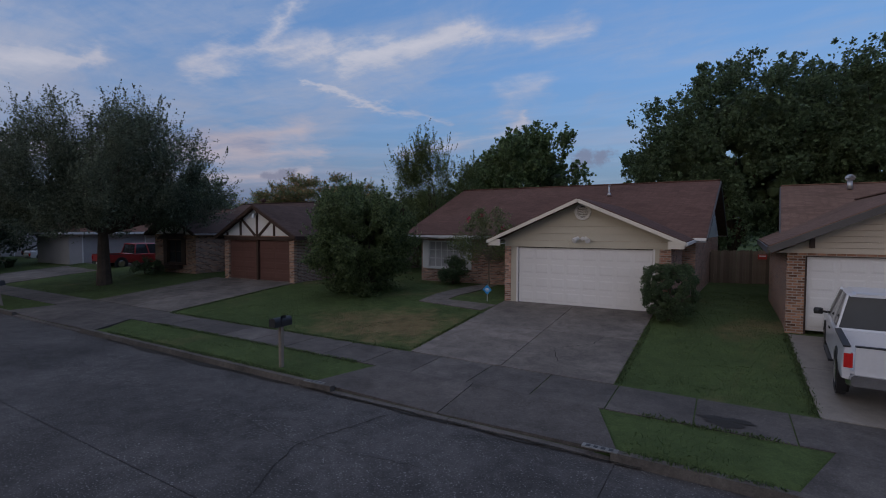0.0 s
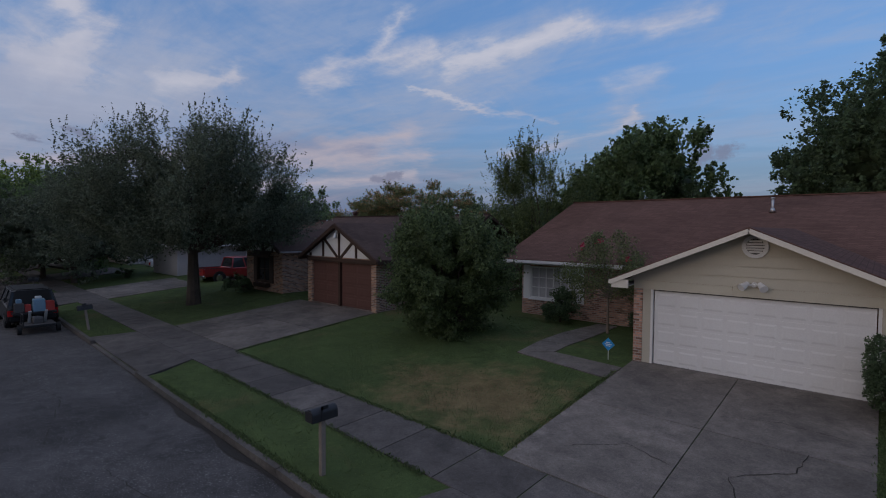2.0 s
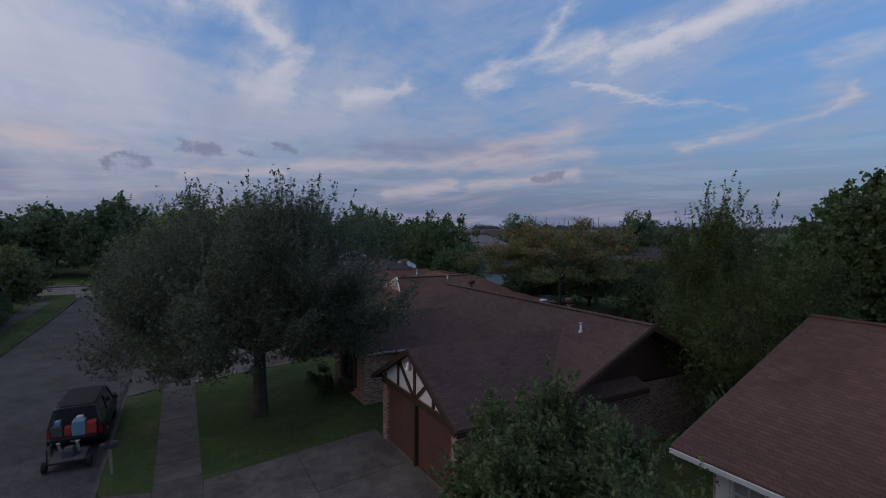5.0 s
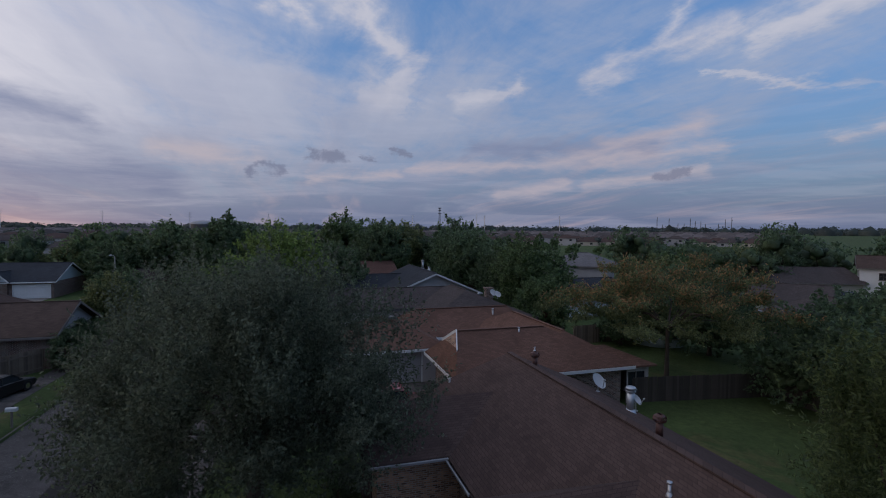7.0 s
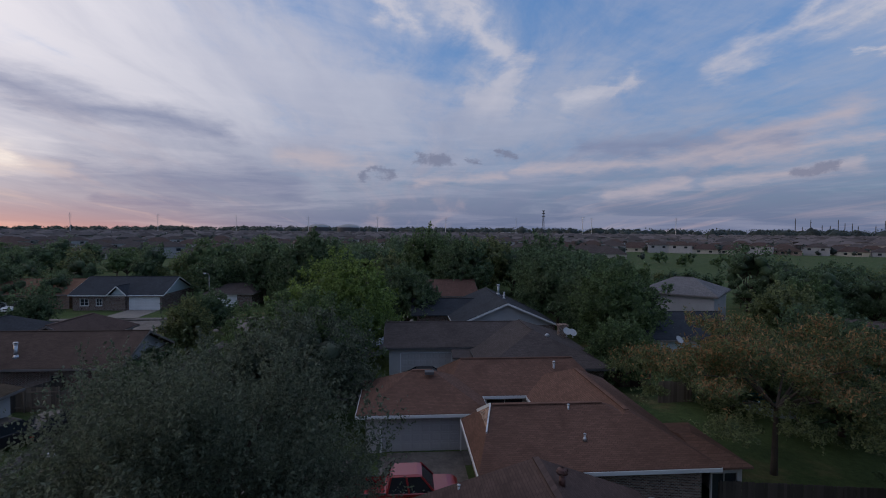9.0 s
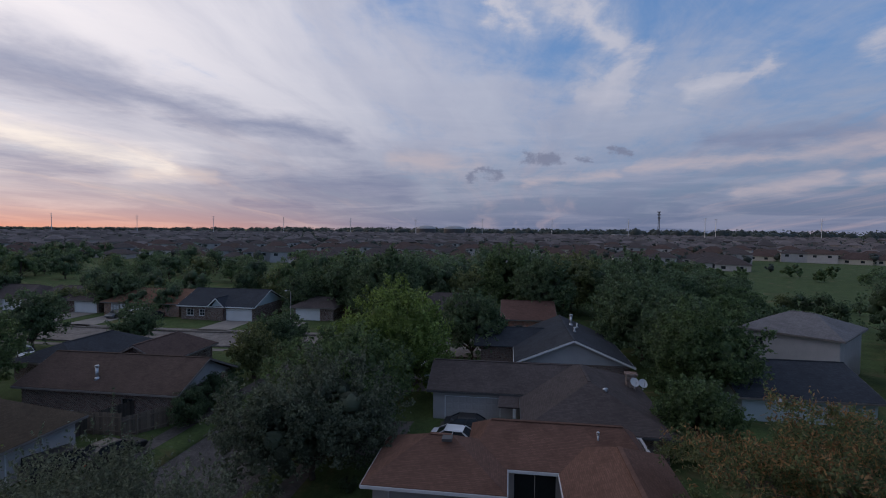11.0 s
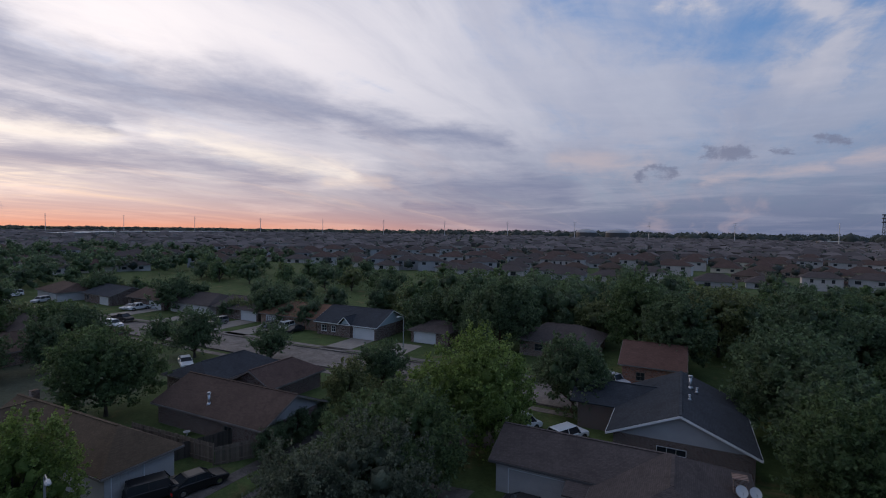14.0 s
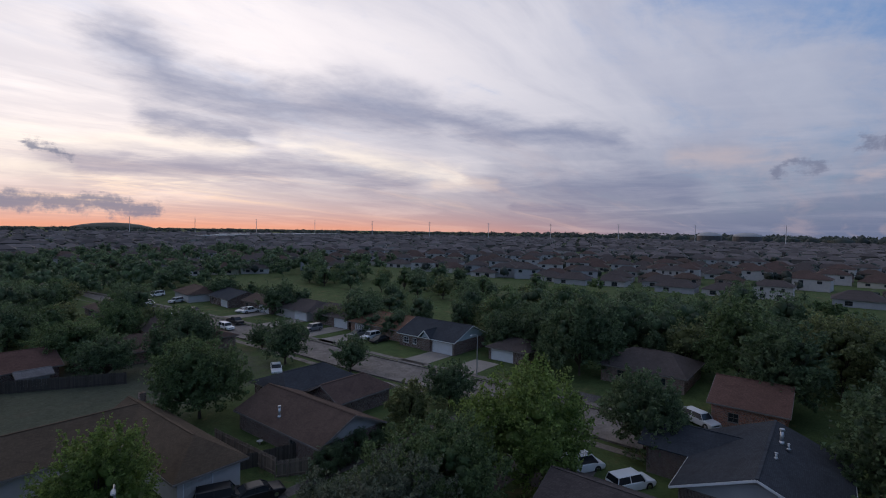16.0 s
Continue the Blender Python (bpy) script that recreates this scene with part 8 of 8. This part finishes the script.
def fence(x0, y0, x1, y1, h=1.85, label="weathered wooden board fence", step=0.15, wood=None):
    """A board fence: posts, rails and single boards of uneven height."""
    f = thing("fence", (0, 0, 0), label, "fence")
    rf = random.Random(int(abs(x0 * 7 + y0 * 13)))
    L = math.hypot(x1 - x0, y1 - y0)
    d = Vector(((x1 - x0) / L, (y1 - y0) / L, 0))
    s = Vector((-d.y, d.x, 0))
    zb = ground_z((x0 + x1) / 2, (y0 + y1) / 2) - 0.1
    n = int(L / step)
    meshes = []
    for k in range(4):
        hh = h + rf.uniform(-0.03, 0.03)
        w = step * 0.94 / 2
        meshes.append(Geo().add([(-w, -0.01, 0), (w, -0.01, 0), (w, 0.01, 0), (-w, 0.01, 0), (-w, -0.01, hh - 0.03), (w, -0.01, hh - 0.03), (w, 0.01, hh - 0.03), (-w, 0.01, hh - 0.03), (-w * 0.7, -0.01, hh), (w * 0.7, -0.01, hh), (w * 0.7, 0.01, hh), (-w * 0.7, 0.01, hh)],
                                [(0, 1, 5, 4), (1, 2, 6, 5), (2, 3, 7, 6), (3, 0, 4, 7), (4, 5, 9, 8), (5, 6, 10, 9), (6, 7, 11, 10), (7, 4, 8, 11), (8, 9, 10, 11)]).mesh("board", wood or FENCE))
    ang = math.atan2(d.y, d.x)
    for i in range(n):
        o = new("board", meshes[rf.randrange(4)])
        p = Vector((x0, y0, zb)) + d * (step * (i + 0.5)) + s * rf.uniform(-0.006, 0.006)
        o.location, o.rotation_euler = p, (rf.uniform(-0.01, 0.01), rf.uniform(-0.008, 0.008), ang)
        o.parent = f
    for zz in (0.35, h - 0.35):
        part("rail", Geo().beam(Vector((x0, y0, zb + zz)) + s * 0.04, Vector((x1, y1, zb + zz)) + s * 0.04, 0.05, 0.09), wood or FENCE, f)
    for i in range(int(L / 2.4) + 1):
        p = Vector((x0, y0, zb)) + d * min(L, 2.4 * i) + s * 0.09
        part("post", Geo().beam(p - Vector((0, 0, 0.2)), p + Vector((0, 0, h - 0.1)), 0.09, 0.09, (1, 0, 0)), wood or FENCE, f)


fence(6.35, 12.0, 9.65, 12.6)
fence(-30.2, 18.4, -28.6, 28.0, 1.7, "dark weathered board fence under the mimosa tree", 0.15, DARKFENCE)
fence(-28.6, 28.0, -14.0, 28.6, 1.7, "dark weathered board fence behind the gardens", 0.15, DARKFENCE)
fence(-49.4, -20.8, -46.4, -22.6)
fence(-46.4, -22.6, -46.0, -34.0)
fence(-45.2, 23.5, -45.4, 34.0)
fence(-29.0, -47.8, -43.0, -48.6, 1.9, "dark weathered board fence behind the garden")
fence(-47.5, -64.3, -28.0, -75.6, 1.9, "dark weathered board fence across the back garden", 0.15, DARKFENCE)
fence(-44.6, -26.2, -52.4, -23.6, 1.7, "dark weathered board fence beside the brown-roofed house", 0.15, DARKFENCE)
bb = thing("bird_bath", (-49.1, -30.0, -0.45), "pale stone bird bath on a lawn", "bird bath")
part("pedestal", Geo().tube((-49.1, -30.0, -0.5), (-49.1, -30.0, -0.38), 0.22, 0.18, 14).tube((-49.1, -30.0, -0.38), (-49.1, -30.0, 0.25), 0.10, 0.08, 12), DISHGREY, bb)
part("basin", Geo().tube((-49.1, -30.0, 0.25), (-49.1, -30.0, 0.38), 0.12, 0.34, 18).tube((-49.1, -30.0, 0.381), (-49.1, -30.0, 0.41), 0.34, 0.35, 18), DISHGREY, bb)
ns = thing("notice", (8.7, 12.35, 1.3), "small red notice on the fence", "sign")
part("plate", Geo().box(8.5, 8.9, 12.34, 12.36, 1.3, 1.55), REDSIGN, ns)
part("bar", Geo().box(8.55, 8.85, 12.33, 12.338, 1.45, 1.5), WHITE, ns)


def street_lamp(x, y, yaw, h=7.2, label="tall grey street lamp with a cobra-head arm"):
    z = ground_z(x, y)
    m = thing("street_lamp", (0, 0, 0), label, "street lamp")
    part("pole", Geo().tube((0, 0, -0.2), (0, 0, h - 0.3), 0.10, 0.06, 10), METAL, m)
    part("arm", Geo().tube((0, 0, h - 0.4), (0.5, 0, h), 0.045, 0.04).tube((0.5, 0, h), (1.5, 0, h + 0.08), 0.04, 0.035), METAL, m)
    hd = part("lamp_head", loft([(1.4, 0.05, 0.04, h + 0.03, h + 0.13, 0.02), (1.6, 0.15, 0.11, h, h + 0.19, 0.04), (1.95, 0.17, 0.12, h - 0.01, h + 0.19, 0.04), (2.15, 0.08, 0.05, h + 0.02, h + 0.13, 0.02)]), DISHGREY, m)
    part("lens", Geo().tube((1.8, 0, h - 0.01), (1.8, 0, h - 0.07), 0.13, 0.08, 12), CLEARLENS, hd)
    m.location, m.rotation_euler = (x, y, z), (0, 0, radians(yaw))


street_lamp(-88.0, -27.5, 0, 7.1)
street_lamp(-31.2, -18.0, 70, 7.6)


# ---- cracks, weeds and blades of grass ----
def crack(pts, zfn, width=0.022):
    """A jagged open crack lying on a slab."""
    rc = random.Random(int(abs(pts[0][0] * 100)))
    g = Geo()
    fine_ = []
    for (xa, ya), (xb, yb) in zip(pts, pts[1:]):
        n = max(2, int(math.hypot(xb - xa, yb - ya) / 0.16))
        fine_ += [(xa + (xb - xa) * k / n + rc.uniform(-0.03, 0.03), ya + (yb - ya) * k / n + rc.uniform(-0.03, 0.03)) for k in range(n)]
    fine_.append(pts[-1])
    for (xa, ya), (xb, yb) in zip(fine_, fine_[1:]):
        d = Vector((xb - xa, yb - ya, 0)).normalized()
        s_ = Vector((-d.y, d.x, 0)) * width * rc.uniform(0.3, 1.0) / 2
        a, b = Vector((xa, ya, zfn(xa, ya))), Vector((xb, yb, zfn(xb, yb)))
        g.add([a - s_, b - s_, b + s_, a + s_], [(0, 1, 2, 3)])
    structure("crack", g, CRACK, "dark jagged crack in the paving", "crack")


on_drive = lambda x, y: ground_z(x, y) + 0.036
on_road = lambda x, y: crown(x, across(x, y)) + 0.006
crack([(3.4, -5.9), (3.0, -5.0), (3.9, -4.2), (4.0, -3.4)], on_drive)
crack([(0.3, -5.6), (1.2, -4.9), (2.1, -5.2)], on_drive, 0.014)
crack([(2.3, -2.6), (3.4, -2.2), (4.6, -2.4)], on_drive, 0.014)
crack([(-6.5, -12.1), (-3.0, -11.6), (0.6, -12.3), (3.2, -11.9)], on_road, 0.012)
crack([(1.4, -10.3), (0.9, -12.4), (1.6, -13.9)], on_road, 0.022)
crack([(-15.0, -12.2), (-11.5, -11.7), (-8.2, -12.6)], on_road, 0.02)

kerb_line = [(-1.5 + 0.75 * k, KN - 0.012 - 0.03 * (8.5 + 0.75 * k)) for k in range(11)]
crack(kerb_line, lambda x, y: crown(x, KN) + 0.036, 0.05)
rgr = np.random.default_rng(77)


def blades(name, boxes, per_m2, label):
    """Upright blades of lawn grass over the given plots (x0, x1, offset from the street line a0, a1), thinning unevenly."""
    P = []
    for x0, x1, a0, a1 in boxes:
        n = int((x1 - x0) * (a1 - a0) * per_m2)
        q = np.stack([rgr.uniform(x0, x1, n), rgr.uniform(a0, a1, n), np.zeros(n)], 1)
        q[:, 1] -= 0.03 * (q[:, 0] + 10)
        keep = rgr.random(n) < 0.55 + 0.45 * np.sin(q[:, 0] * 1.7 + 2 * np.sin(q[:, 1])) * np.sin(q[:, 1] * 2.1 + np.sin(q[:, 0] * 0.9))
        q = q[keep]
        q[:, 2] = [ground_z(a, b) + 0.008 for a, b, _ in q]
        P.append(q)
    me = leaf_mesh(name, np.concatenate(P), 0.05, GRASSBLADE, rgr, 0.8, 0.30)
    return tagged(new(name, me), label, "grass", "", "stuff")


blades("grass", [(-12.5, -0.6, -6.43, -0.3), (-12.5, -3.2, -0.3, 4.2), (-11.3, -1.3, -9.57, -7.97), (4.98, 8.55, -6.43, 8.0), (5.65, 7.55, -9.57, -7.97), (-27, -19.0, -6.43, 0.3), (-28, -19.6, -9.57, -7.97)], 260, "short blades of mown lawn grass")
# ragged edges where the lawns meet the paving
EP = []
for x0, y0, x1, y1 in ((-12.4, -6.42, -0.7, -6.7), (-0.62, -6.4, -0.62, -1.1), (5.02, -6.8, 5.02, -0.9), (-10.7, -7.95, -1.2, -8.25), (-10.9, -9.5, -1.4, -9.8), (-12.5, -6.3, -12.5, -0.5), (8.55, -7.0, 8.55, -1.3), (5.7, -8.42, 7.9, -8.5), (5.6, -10.1, 7.9, -10.2)):
    n = int(math.hypot(x1 - x0, y1 - y0) * 150)
    t_ = rgr.random((n, 1))
    q = np.array([[x0, y0, 0]]) * (1 - t_) + np.array([[x1, y1, 0]]) * t_ + rgr.normal(size=(n, 3)) * np.array([0.05, 0.05, 0])
    q[:, 2] = [ground_z(a, b) + 0.035 for a, b, _ in q]
    EP.append(q)
tagged(new("grass_edge", leaf_mesh("grass_edge", np.concatenate(EP), 0.07, GRASSBLADE, rgr, 1.0, 0.30)), "ragged grass along the paving", "grass", "", "stuff")

# bare muddy patch at the walk beside the drive
g = Geo()
rm = random.Random(12)
ring_ = [(7.1 + 0.40 * math.cos(2 * math.pi * k / 40) * (1 + 0.25 * math.sin(5 * k / 6.4) + rm.uniform(-0.18, 0.18)), -8.0 + 0.24 * math.sin(2 * math.pi * k / 40) * (1 + 0.3 * math.sin(3 * k / 6.4) + rm.uniform(-0.18, 0.18))) for k in range(40)]
zc_ = lambda x, y: max(ground_z(x, y), -0.66) + 0.026
g.add([(x, y, zc_(x, y)) for x, y in ring_] + [(7.1, -8.0, zc_(7.1, -8.0) + 0.015)], [(k, (k + 1) % 40, 40) for k in range(40)])
structure("mud_patch", g, WETDIRT, "dark bare mud over the walk's edge", "dirt")
